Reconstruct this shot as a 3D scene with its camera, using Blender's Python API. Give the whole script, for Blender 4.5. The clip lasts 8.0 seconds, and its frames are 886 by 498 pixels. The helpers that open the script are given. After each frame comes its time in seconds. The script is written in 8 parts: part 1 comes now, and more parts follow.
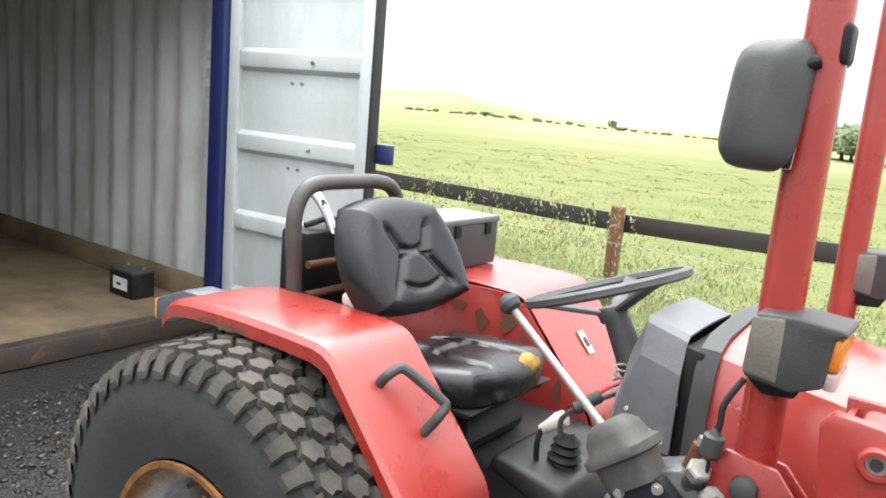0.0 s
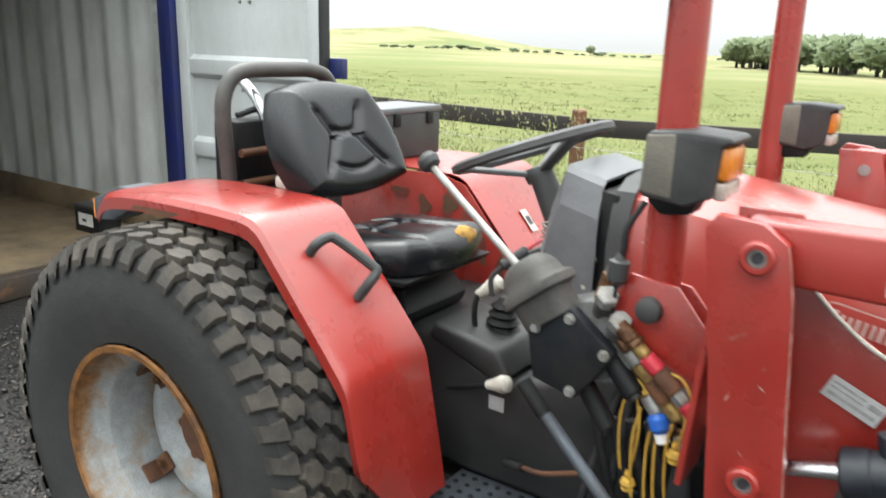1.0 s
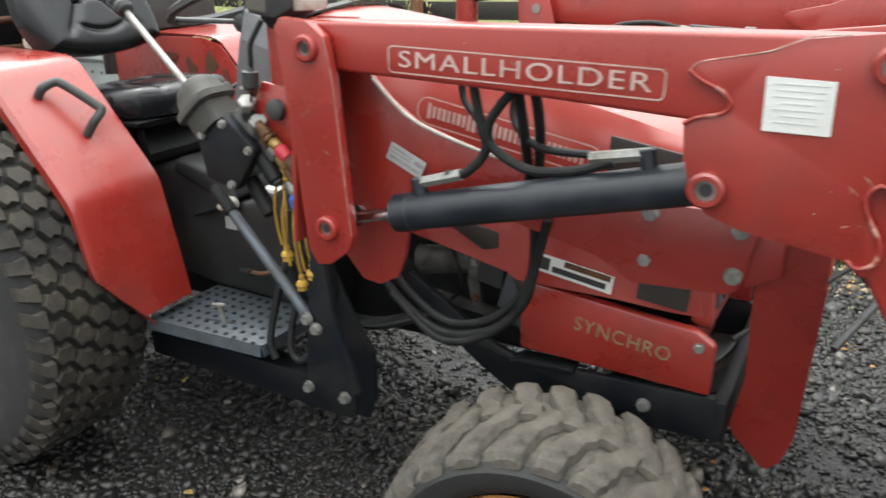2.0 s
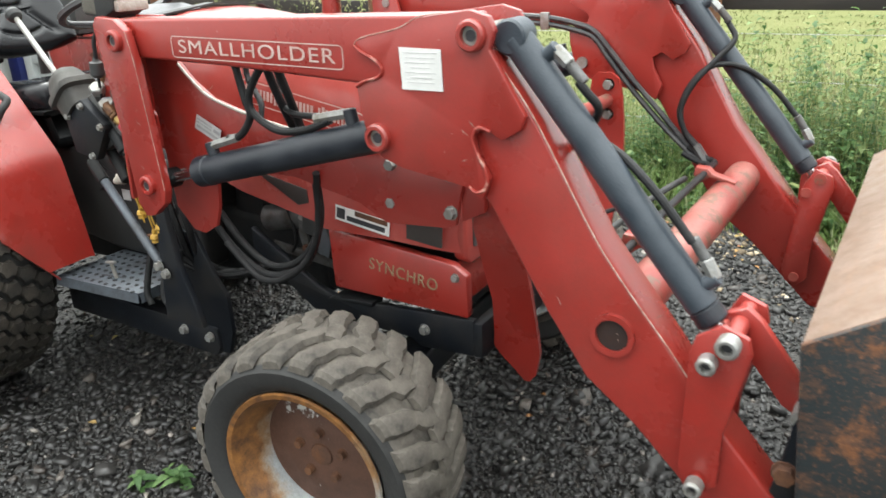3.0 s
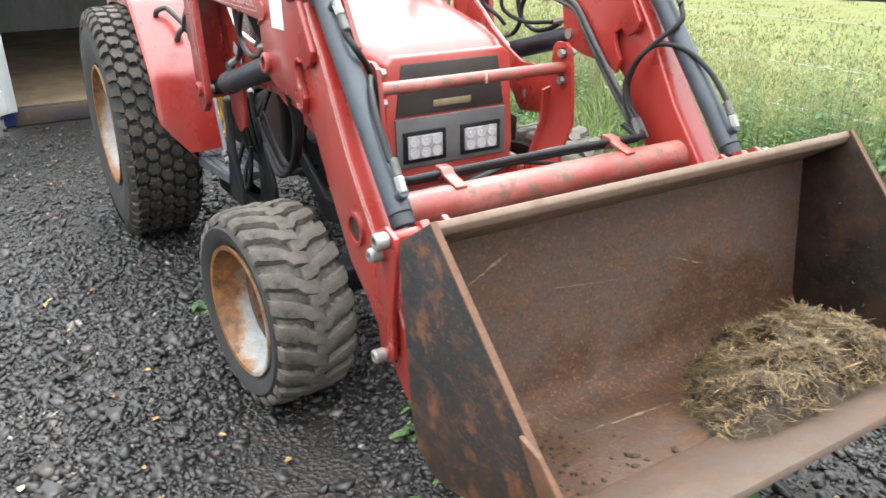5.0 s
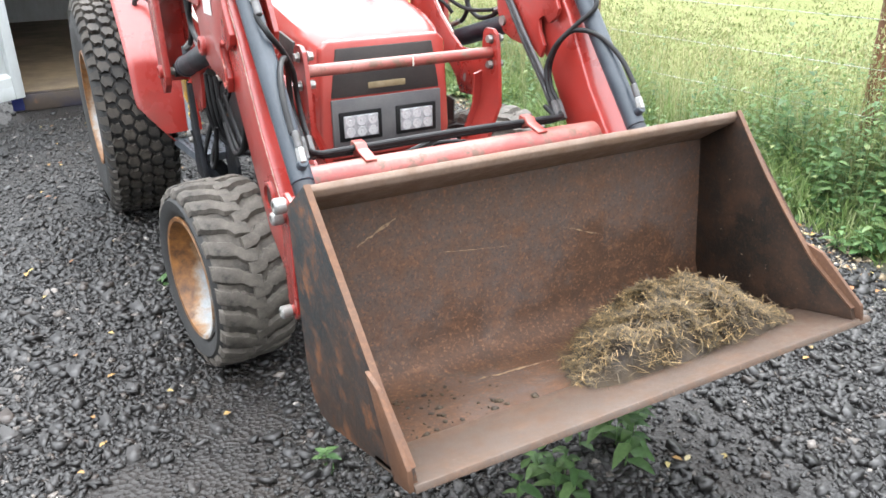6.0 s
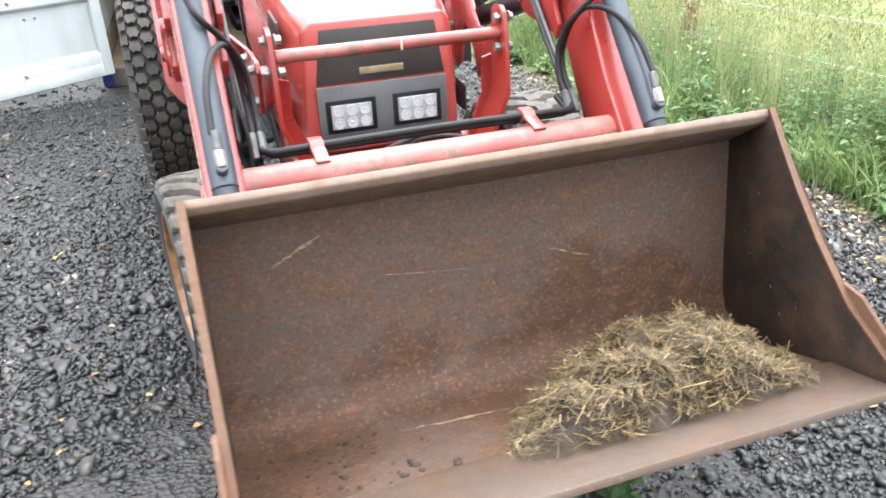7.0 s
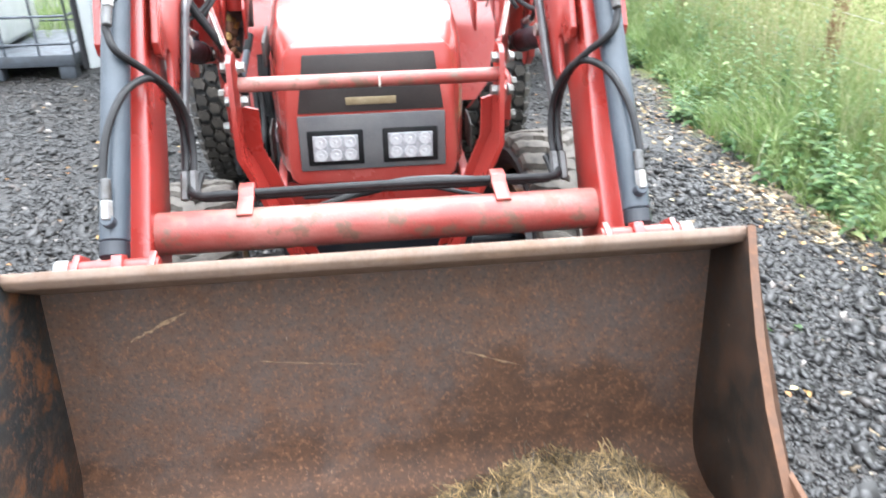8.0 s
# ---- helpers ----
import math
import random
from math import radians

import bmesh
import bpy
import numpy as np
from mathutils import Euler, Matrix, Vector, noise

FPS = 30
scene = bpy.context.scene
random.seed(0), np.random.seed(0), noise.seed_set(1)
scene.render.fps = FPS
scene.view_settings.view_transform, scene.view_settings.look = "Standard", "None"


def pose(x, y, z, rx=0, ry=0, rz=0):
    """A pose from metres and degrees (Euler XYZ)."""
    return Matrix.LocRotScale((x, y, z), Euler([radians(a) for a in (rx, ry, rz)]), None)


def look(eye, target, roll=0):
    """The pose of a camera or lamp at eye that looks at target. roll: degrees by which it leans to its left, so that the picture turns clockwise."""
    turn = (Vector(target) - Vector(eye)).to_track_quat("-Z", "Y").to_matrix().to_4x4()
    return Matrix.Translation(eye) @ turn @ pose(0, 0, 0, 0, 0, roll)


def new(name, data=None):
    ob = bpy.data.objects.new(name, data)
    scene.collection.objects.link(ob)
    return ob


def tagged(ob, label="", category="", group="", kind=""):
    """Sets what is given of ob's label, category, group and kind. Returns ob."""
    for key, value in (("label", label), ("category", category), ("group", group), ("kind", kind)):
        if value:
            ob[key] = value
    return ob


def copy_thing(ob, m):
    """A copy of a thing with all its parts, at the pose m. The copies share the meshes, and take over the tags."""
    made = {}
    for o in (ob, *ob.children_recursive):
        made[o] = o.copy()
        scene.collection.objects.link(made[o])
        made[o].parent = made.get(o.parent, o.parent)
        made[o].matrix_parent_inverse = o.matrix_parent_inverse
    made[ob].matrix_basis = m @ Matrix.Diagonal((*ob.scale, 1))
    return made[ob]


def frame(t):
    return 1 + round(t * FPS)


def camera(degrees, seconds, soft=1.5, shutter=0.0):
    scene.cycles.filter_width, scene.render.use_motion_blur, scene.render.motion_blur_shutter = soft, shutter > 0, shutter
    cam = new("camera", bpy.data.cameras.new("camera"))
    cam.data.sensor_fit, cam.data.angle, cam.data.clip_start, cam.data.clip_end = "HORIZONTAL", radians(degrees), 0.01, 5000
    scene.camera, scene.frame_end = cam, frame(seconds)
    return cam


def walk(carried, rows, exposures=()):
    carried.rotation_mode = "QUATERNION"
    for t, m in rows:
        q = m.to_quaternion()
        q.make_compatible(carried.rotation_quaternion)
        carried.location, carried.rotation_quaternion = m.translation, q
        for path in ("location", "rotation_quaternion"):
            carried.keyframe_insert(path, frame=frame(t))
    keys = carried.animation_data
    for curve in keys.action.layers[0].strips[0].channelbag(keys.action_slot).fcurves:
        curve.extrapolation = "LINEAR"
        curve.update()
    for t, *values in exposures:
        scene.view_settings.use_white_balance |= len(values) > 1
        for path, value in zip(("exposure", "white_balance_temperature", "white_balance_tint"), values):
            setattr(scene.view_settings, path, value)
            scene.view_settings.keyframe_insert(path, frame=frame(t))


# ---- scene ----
# ---------------------------------------------------------------- camera
cam = camera(59.8, 8.0, soft=1.6, shutter=0.25)
PATH = [
    (0, (0.077, -1.683, 1.611), (-1.075, -0.089, 1.249), 5.0),
    (0.5, (0.07, -1.638, 1.531), (-1.063, -0.053, 1.078), 4.3),
    (1, (0.218, -1.641, 1.471), (-0.878, -0.049, 0.954), 1.7),
    (1.5, (0.577, -1.723, 1.426), (-0.437, -0.152, 0.717), 1.7),
    (2, (0.891, -1.67, 1.368), (-0.026, -0.049, 0.638), -0.4),
    (2.2, (1.018, -1.629, 1.378), (0.111, -0.004, 0.645), 0.1),
    (3.3, (1.734, -1.701, 1.342), (0.648, -0.188, 0.612), -4.5),
    (3.5, (1.836, -1.669, 1.32), (0.662, -0.22, 0.597), -4.7),
    (4, (2.107, -1.519, 1.323), (0.681, -0.254, 0.716), -5.6),
    (4.5, (2.394, -1.357, 1.307), (0.822, -0.301, 0.663), -0.5),
    (5, (2.651, -1.192, 1.341), (1.055, -0.257, 0.581), -1.0),
    (5.2, (2.728, -1.121, 1.325), (1.118, -0.208, 0.567), -0.6),
    (6.3, (2.964, -0.969, 1.344), (1.326, -0.133, 0.556), -1.7),
    (6.5, (2.939, -0.894, 1.33), (1.268, -0.126, 0.542), -1.7),
    (7, (2.825, -0.552, 1.312), (1.099, 0.018, 0.479), -3.1),
    (7.5, (2.758, -0.234, 1.332), (1.037, 0.263, 0.443), -0.7),
    (8, (2.647, -0.041, 1.41), (0.866, 0.161, 0.523), -0.9),
]
EXPOSURES = [(0.0, 0.62, 6400, 8), (1.0, 0.36, 6450, 4), (2.0, 0.20, 6500, 4), (3.5, 0.58, 6500, 4), (5.0, 0.74, 6350, 8), (6.5, 1.05, 6150, 9), (7.5, 1.18, 6100, 8), (8.0, 1.24, 5950, 8)]
walk(cam, [(t, look(eye, target, roll)) for t, eye, target, roll in PATH], EXPOSURES)

# ---------------------------------------------------------------- world and sun (bright overcast)
world = bpy.data.worlds.new("overcast_sky")
world.use_nodes = True
scene.world = world
wn, wl = world.node_tree.nodes, world.node_tree.links
sky = wn.new("ShaderNodeTexSky")
sky.sky_type, sky.sun_disc = "NISHITA", False
sky.sun_elevation, sky.sun_rotation = radians(53), radians(-56)
sky.air_density, sky.dust_density = 1.0, 4.0
grey = wn.new("ShaderNodeHueSaturation")
grey.inputs["Saturation"].default_value = 0.12
wl.new(sky.outputs["Color"], grey.inputs["Color"])
cloud = wn.new("ShaderNodeMix")
cloud.data_type, cloud.blend_type = "RGBA", "MIX"
cloud.inputs[0].default_value = 0.8
lift = wn.new("ShaderNodeTexCoord")
updown = wn.new("ShaderNodeSeparateXYZ")
wl.new(lift.outputs["Generated"], updown.inputs[0])
veil = wn.new("ShaderNodeValToRGB")       # overcast dome: brighter overhead than at the horizon
veil.color_ramp.elements[0].position, veil.color_ramp.elements[1].position = 0.0, 1.0
veil.color_ramp.elements[0].color, veil.color_ramp.elements[1].color = (0.24, 0.242, 0.246, 1), (1.75, 1.765, 1.79, 1)
belt = veil.color_ramp.elements.new(0.5)
belt.color = (0.60, 0.606, 0.618, 1)
wl.new(updown.outputs["Z"], veil.inputs["Fac"])
dome = wn.new("ShaderNodeMix")
dome.data_type, dome.blend_type = "RGBA", "MULTIPLY"
dome.inputs[0].default_value = 1.0
dome.inputs[7].default_value = (24.0, 24.0, 24.0, 1)
wl.new(veil.outputs["Color"], dome.inputs[6])
wl.new(dome.outputs[2], cloud.inputs[7])
wl.new(grey.outputs["Color"], cloud.inputs[6])
wl.new(cloud.outputs[2], wn["Background"].inputs["Color"])
wn["Background"].inputs["Strength"].default_value = 0.15
sun = new("sun", bpy.data.lights.new("sun", "SUN"))
sun.data.energy, sun.data.angle, sun.data.color = 1.5, radians(34), (1.0, 0.98, 0.95)
sun.matrix_world = look((-4.2, 2.8, 6.6), (0, 0, 0))


# ---------------------------------------------------------------- materials
def ramp(nt, src, a, b, ca=(0, 0, 0, 1), cb=(1, 1, 1, 1)):
    r = nt.nodes.new("ShaderNodeValToRGB")
    r.color_ramp.elements[0].position, r.color_ramp.elements[1].position = a, b
    r.color_ramp.elements[0].color, r.color_ramp.elements[1].color = ca, cb
    nt.links.new(src, r.inputs["Fac"])
    return r.outputs["Color"]


def noise_tex(nt, scale, detail=6.0, rough=0.6, stretch=None):
    n = nt.nodes.new("ShaderNodeTexNoise")
    n.inputs["Scale"].default_value, n.inputs["Detail"].default_value = scale, detail
    n.inputs["Roughness"].default_value = rough
    tc = nt.nodes.new("ShaderNodeTexCoord")
    mp = nt.nodes.new("ShaderNodeMapping")
    if stretch:
        mp.inputs["Scale"].default_value = stretch
    nt.links.new(tc.outputs["Object"], mp.inputs["Vector"])
    nt.links.new(mp.outputs["Vector"], n.inputs["Vector"])
    return n.outputs["Fac"]


def mix(nt, fac, a, b, mode="MIX"):
    m = nt.nodes.new("ShaderNodeMix")
    m.data_type, m.blend_type = "RGBA", mode
    for sock, v in ((m.inputs[0], fac), (m.inputs[6], a), (m.inputs[7], b)):
        if isinstance(v, (int, float)):
            sock.default_value = v
        elif isinstance(v, tuple):
            sock.default_value = (*v, 1) if len(v) == 3 else v
        else:
            nt.links.new(v, sock)
    return m.outputs[2]


def base(name):
    m = bpy.data.materials.new(name)
    m.use_nodes = True
    return m, m.node_tree, m.node_tree.nodes["Principled BSDF"]


def bump(nt, p, height, strength, dist=0.01):
    b = nt.nodes.new("ShaderNodeBump")
    b.inputs["Strength"].default_value, b.inputs["Distance"].default_value = strength, dist
    nt.links.new(height, b.inputs["Height"])
    nt.links.new(b.outputs["Normal"], p.inputs["Normal"])


def surface(name, colour, second=None, amount=(0.45, 0.7), scale=8.0, rough=(0.4, 0.6), metal=0.0, grain=0.25,
            fine=180.0, wear=None, wear_at=(0.68, 0.72), wear_scale=14.0, stretch=None, coat=0.0, bump_dist=0.002, spec=0.5, dirt=0.0):
    """Two-tone surface: large stains of second over colour, fine grain, optional chips of wear."""
    m, nt, p = base(name)
    big = noise_tex(nt, scale, 7, 0.62, stretch)
    small = noise_tex(nt, fine, 3, 0.6)
    c = colour
    if second:
        c = mix(nt, ramp(nt, big, *amount), colour, second)
    c = mix(nt, 1.0, c, ramp(nt, small, 0.3, 0.75, (1 - grain,) * 3 + (1,), (1, 1, 1, 1)), "MULTIPLY")
    if wear:
        chips = noise_tex(nt, wear_scale, 10, 0.68)
        c = mix(nt, ramp(nt, chips, *wear_at), c, wear)
    if dirt:
        grime = noise_tex(nt, 3.1, 10, 0.72)
        c = mix(nt, ramp(nt, grime, 0.47, 0.72, (0, 0, 0, 1), (dirt, dirt, dirt, 1)), c, (0.060, 0.038, 0.028))
    nt.links.new(c, p.inputs["Base Color"])
    rr = ramp(nt, big, 0.3, 0.7, (rough[0],) * 3 + (1,), (rough[1],) * 3 + (1,))
    nt.links.new(rr, p.inputs["Roughness"])
    p.inputs["Metallic"].default_value = metal
    p.inputs["Specular IOR Level"].default_value = spec
    p.inputs["Coat Weight"].default_value = coat
    p.inputs["Coat Roughness"].default_value = 0.25
    bump(nt, p, small, 0.35, bump_dist)
    return m


RED = surface("faded_red_paint", (0.275, 0.020, 0.014), (0.335, 0.036, 0.028), (0.35, 0.75), 5.0, (0.20, 0.40), 0, 0.10, 260, (0.30, 0.15, 0.11), (0.735, 0.75), 9, coat=0.6, bump_dist=0.0006, dirt=0.38)
BONNET = surface("sun_faded_red_bonnet", (0.33, 0.040, 0.031), (0.43, 0.085, 0.070), (0.35, 0.75), 4.0, (0.16, 0.30), 0, 0.08, 260, coat=0.8, bump_dist=0.0004, dirt=0.2)
WORN_RED = surface("scuffed_red_paint", (0.31, 0.034, 0.026), (0.42, 0.11, 0.085), (0.42, 0.68), 12.0, (0.35, 0.6), 0, 0.15, 200, (0.17, 0.085, 0.055), (0.56, 0.64), 16, bump_dist=0.001, coat=0.3, dirt=0.5)
PINK_WORN = surface("rubbed_pink_red_paint", (0.27, 0.045, 0.036), (0.38, 0.15, 0.125), (0.40, 0.62), 9.0, (0.38, 0.58), 0, 0.2, 200, (0.14, 0.075, 0.052), (0.51, 0.60), 20, bump_dist=0.0015, coat=0.1, stretch=(1, 0.35, 1), dirt=0.35)
RUST = surface("brown_rust", (0.085, 0.038, 0.022), (0.17, 0.07, 0.028), (0.4, 0.65), 20, (0.7, 0.9), 0, 0.35, 240, bump_dist=0.002)
BLACK = surface("black_painted_steel", (0.010, 0.011, 0.012), (0.026, 0.025, 0.024), (0.45, 0.7), 9, (0.4, 0.65), 0, 0.3, 220, (0.08, 0.055, 0.04), (0.70, 0.74), 14, spec=0.2)
CHASSIS = surface("dark_blue_black_steel", (0.008, 0.010, 0.014), (0.026, 0.024, 0.022), (0.45, 0.75), 8, (0.4, 0.65), 0, 0.3, 200, (0.08, 0.05, 0.03), (0.69, 0.73), 12, spec=0.22)
CYL = surface("slate_blue_cylinder_paint", (0.032, 0.043, 0.056), (0.055, 0.067, 0.082), (0.4, 0.7), 14, (0.3, 0.5), 0, 0.15, 260, (0.25, 0.25, 0.24), (0.73, 0.75), 20)
CYL_DK = surface("black_cylinder_paint", (0.010, 0.013, 0.019), (0.024, 0.028, 0.036), (0.4, 0.7), 14, (0.3, 0.5), 0, 0.15, 260)
HOSE = surface("black_hose_rubber", (0.009, 0.009, 0.010), (0.024, 0.024, 0.025), (0.4, 0.7), 25, (0.4, 0.6), 0, 0.25, 300, spec=0.28)
PLASTIC = surface("dark_grey_plastic", (0.034, 0.036, 0.037), (0.062, 0.062, 0.060), (0.4, 0.7), 9, (0.40, 0.60), 0, 0.15, 320, spec=0.35)
GREY = surface("grey_dash_plastic", (0.105, 0.108, 0.115), (0.155, 0.158, 0.165), (0.4, 0.7), 9, (0.3, 0.45), 0, 0.12, 320)
VINYL = surface("black_seat_vinyl", (0.006, 0.0065, 0.008), (0.011, 0.012, 0.014), (0.4, 0.7), 9, (0.20, 0.30), 0, 0.1, 400, bump_dist=0.0004, spec=0.34)
STEEL = surface("dull_zinc_steel", (0.36, 0.36, 0.35), (0.22, 0.20, 0.17), (0.4, 0.7), 30, (0.4, 0.6), 0.6, 0.2, 260, (0.2, 0.1, 0.05), (0.68, 0.74), 40)
CHROME = surface("bright_chrome_rod", (0.75, 0.76, 0.78), None, (0.4, 0.7), 9, (0.12, 0.2), 1.0, 0.05, 260)
GALV = surface("galvanised_tread_plate", (0.10, 0.115, 0.135), (0.066, 0.068, 0.074), (0.4, 0.7), 14, (0.4, 0.6), 0.35, 0.25, 200, (0.12, 0.09, 0.07), (0.66, 0.72), 18)
BONE = surface("pale_worn_plastic", (0.55, 0.52, 0.46), (0.38, 0.34, 0.28), (0.45, 0.7), 30, (0.4, 0.6), 0, 0.15, 260)
WHITE = surface("white_label", (0.72, 0.72, 0.70), (0.6, 0.6, 0.58), (0.45, 0.7), 10, (0.4, 0.5), 0, 0.06, 260)
SILVER = surface("silver_label", (0.50, 0.50, 0.50), (0.38, 0.38, 0.38), (0.45, 0.7), 20, (0.35, 0.5), 0.3, 0.1, 260)
DECAL = surface("pale_pink_decal_ink", (0.56, 0.42, 0.38), (0.44, 0.29, 0.25), (0.45, 0.7), 30, (0.4, 0.5), 0, 0.1, 260)
INK = surface("dark_label_ink", (0.03, 0.03, 0.035), None, rough=(0.5, 0.6))
DULL_GOLD = surface("tarnished_badge_ink", (0.22, 0.17, 0.09), (0.3, 0.25, 0.15), (0.4, 0.7), 30, (0.5, 0.6))
GRILLE = surface("dusty_black_mesh", (0.030, 0.026, 0.024), (0.060, 0.050, 0.045), (0.4, 0.7), 7, (0.5, 0.75), 0, 0.4, 600)
LAMP_GREY = surface("dusty_grey_panel", (0.095, 0.097, 0.102), (0.14, 0.138, 0.136), (0.4, 0.7), 10, (0.4, 0.6), 0, 0.15, 300)
TUNNEL = surface("dusty_grey_tunnel_plastic", (0.0136, 0.0143, 0.0149), (0.0310, 0.0304, 0.0298), (0.4, 0.7), 7, (0.4, 0.6), 0, 0.2, 260, (0.1240, 0.1240, 0.1178), (0.72, 0.75), 18)
BOOT = surface("perished_rubber_boot", (0.060, 0.056, 0.050), (0.035, 0.034, 0.032), (0.4, 0.7), 14, (0.6, 0.8), 0, 0.2, 200)
WHEEL_GRIP = surface("sun_greyed_grip", (0.070, 0.070, 0.072), (0.045, 0.045, 0.047), (0.4, 0.7), 14, (0.45, 0.6), 0, 0.15, 260)
FAINT = surface("faded_print", (0.52, 0.52, 0.51), (0.60, 0.60, 0.59), (0.4, 0.7), 30, (0.4, 0.5))
PRINT = surface("grey_plate_print", (0.27, 0.27, 0.27), (0.40, 0.40, 0.40), (0.4, 0.7), 60, (0.4, 0.5))
HOOP = surface("worn_brown_black_tube", (0.046, 0.044, 0.043), (0.085, 0.076, 0.070), (0.4, 0.65), 9, (0.35, 0.6), 0, 0.3, 220, (0.16, 0.11, 0.08), (0.66, 0.72), 12)
FLAKED = surface("flaking_disc_paint", (0.105, 0.048, 0.030), (0.075, 0.036, 0.024), (0.4, 0.7), 14, (0.6, 0.8), 0, 0.3, 200, (0.45, 0.45, 0.43), (0.615, 0.635), 7)
# second colour paints the pale pink highlights along the beads
WELD = surface("red_weld_with_highlights", (0.32, 0.03, 0.02), (0.55, 0.30, 0.24), (0.52, 0.64), 30, (0.4, 0.6), 0, 0.3, 120)
BRASS = surface("corroded_brass_fitting", (0.17, 0.085, 0.035), (0.075, 0.033, 0.019), (0.4, 0.65), 60, (0.4, 0.7), 0.5, 0.25, 300)
YELLOW = surface("grimy_yellow_rubber", (0.52, 0.31, 0.04), (0.30, 0.17, 0.03), (0.4, 0.7), 40, (0.5, 0.7), 0, 0.2, 300)
VALVE = surface("oily_grey_casting", (0.13, 0.13, 0.13), (0.055, 0.048, 0.042), (0.4, 0.65), 22, (0.35, 0.6), 0.3, 0.25, 240, (0.10, 0.045, 0.022), (0.64, 0.70), 30)
GOLD = surface("tarnished_gold_fitting", (0.42, 0.29, 0.10), (0.20, 0.11, 0.04), (0.4, 0.65), 60, (0.35, 0.55), 0.6, 0.2, 300)
BLUE = surface("bright_blue_plastic", (0.02, 0.12, 0.5), (0.03, 0.08, 0.3), (0.5, 0.7), 30, (0.3, 0.5))
CAP_RED = surface("red_plastic_cap", (0.5, 0.03, 0.05), None, rough=(0.3, 0.4))
FOAM = surface("torn_yellow_foam", (0.50, 0.29, 0.07), (0.28, 0.14, 0.03), (0.4, 0.65), 40, (0.9, 1.0), 0, 0.4, 160, bump_dist=0.006)


def rubber(name, clean, dusty, at, scale):
    m, nt, p = base(name)
    big, mid, small = noise_tex(nt, scale, 6, 0.65), noise_tex(nt, scale * 5, 6, 0.7), noise_tex(nt, 220, 3)
    c = mix(nt, ramp(nt, big, *at), clean, dusty)
    c = mix(nt, ramp(nt, mid, 0.45, 0.72), c, tuple(0.6 * d for d in dusty))
    c = mix(nt, 1.0, c, ramp(nt, small, 0.3, 0.7, (0.7, 0.7, 0.7, 1), (1, 1, 1, 1)), "MULTIPLY")
    nt.links.new(c, p.inputs["Base Color"])
    p.inputs["Roughness"].default_value = 0.78
    bump(nt, p, mid, 0.6, 0.005)
    return m


SIDEWALL = rubber("grey_sidewall_rubber", (0.0197, 0.0200, 0.0202), (0.0387, 0.0378, 0.0363), (0.35, 0.7), 5)
TREAD = rubber("dusty_turf_tread_rubber", (0.0150, 0.0145, 0.0135), (0.0740, 0.0620, 0.0495), (0.36, 0.62), 7)
MUD_TREAD = rubber("muddy_lug_rubber", (0.0378, 0.0333, 0.0288), (0.1485, 0.1305, 0.1098), (0.38, 0.60), 11)


def rusty_rim(name):
    m, nt, p = base(name)
    big, mid, small = noise_tex(nt, 6, 8, 0.7), noise_tex(nt, 22, 8, 0.7), noise_tex(nt, 200, 3)
    geo = nt.nodes.new("ShaderNodeAttribute")
    geo.attribute_name = "rusting"
    add = nt.nodes.new("ShaderNodeMath")
    add.operation = "MULTIPLY_ADD"
    nt.links.new(geo.outputs["Fac"], add.inputs[0])
    add.inputs[1].default_value = 0.30
    nt.links.new(big, add.inputs[2])
    paint = mix(nt, ramp(nt, mid, 0.3, 0.7), (0.40, 0.42, 0.43), (0.24, 0.25, 0.25))
    rust = mix(nt, ramp(nt, mid, 0.35, 0.65), (0.085, 0.036, 0.014), (0.30, 0.13, 0.032))
    c = mix(nt, ramp(nt, add.outputs[0], 0.44, 0.60), paint, (0.30, 0.20, 0.12))
    c = mix(nt, ramp(nt, add.outputs[0], 0.54, 0.68), c, rust)
    c = mix(nt, 1.0, c, ramp(nt, small, 0.3, 0.7, (0.75, 0.75, 0.75, 1), (1, 1, 1, 1)), "MULTIPLY")
    nt.links.new(c, p.inputs["Base Color"])
    p.inputs["Roughness"].default_value = 0.55
    bump(nt, p, mid, 0.3, 0.002)
    return m


RIM = rusty_rim("rusting_silver_rim")


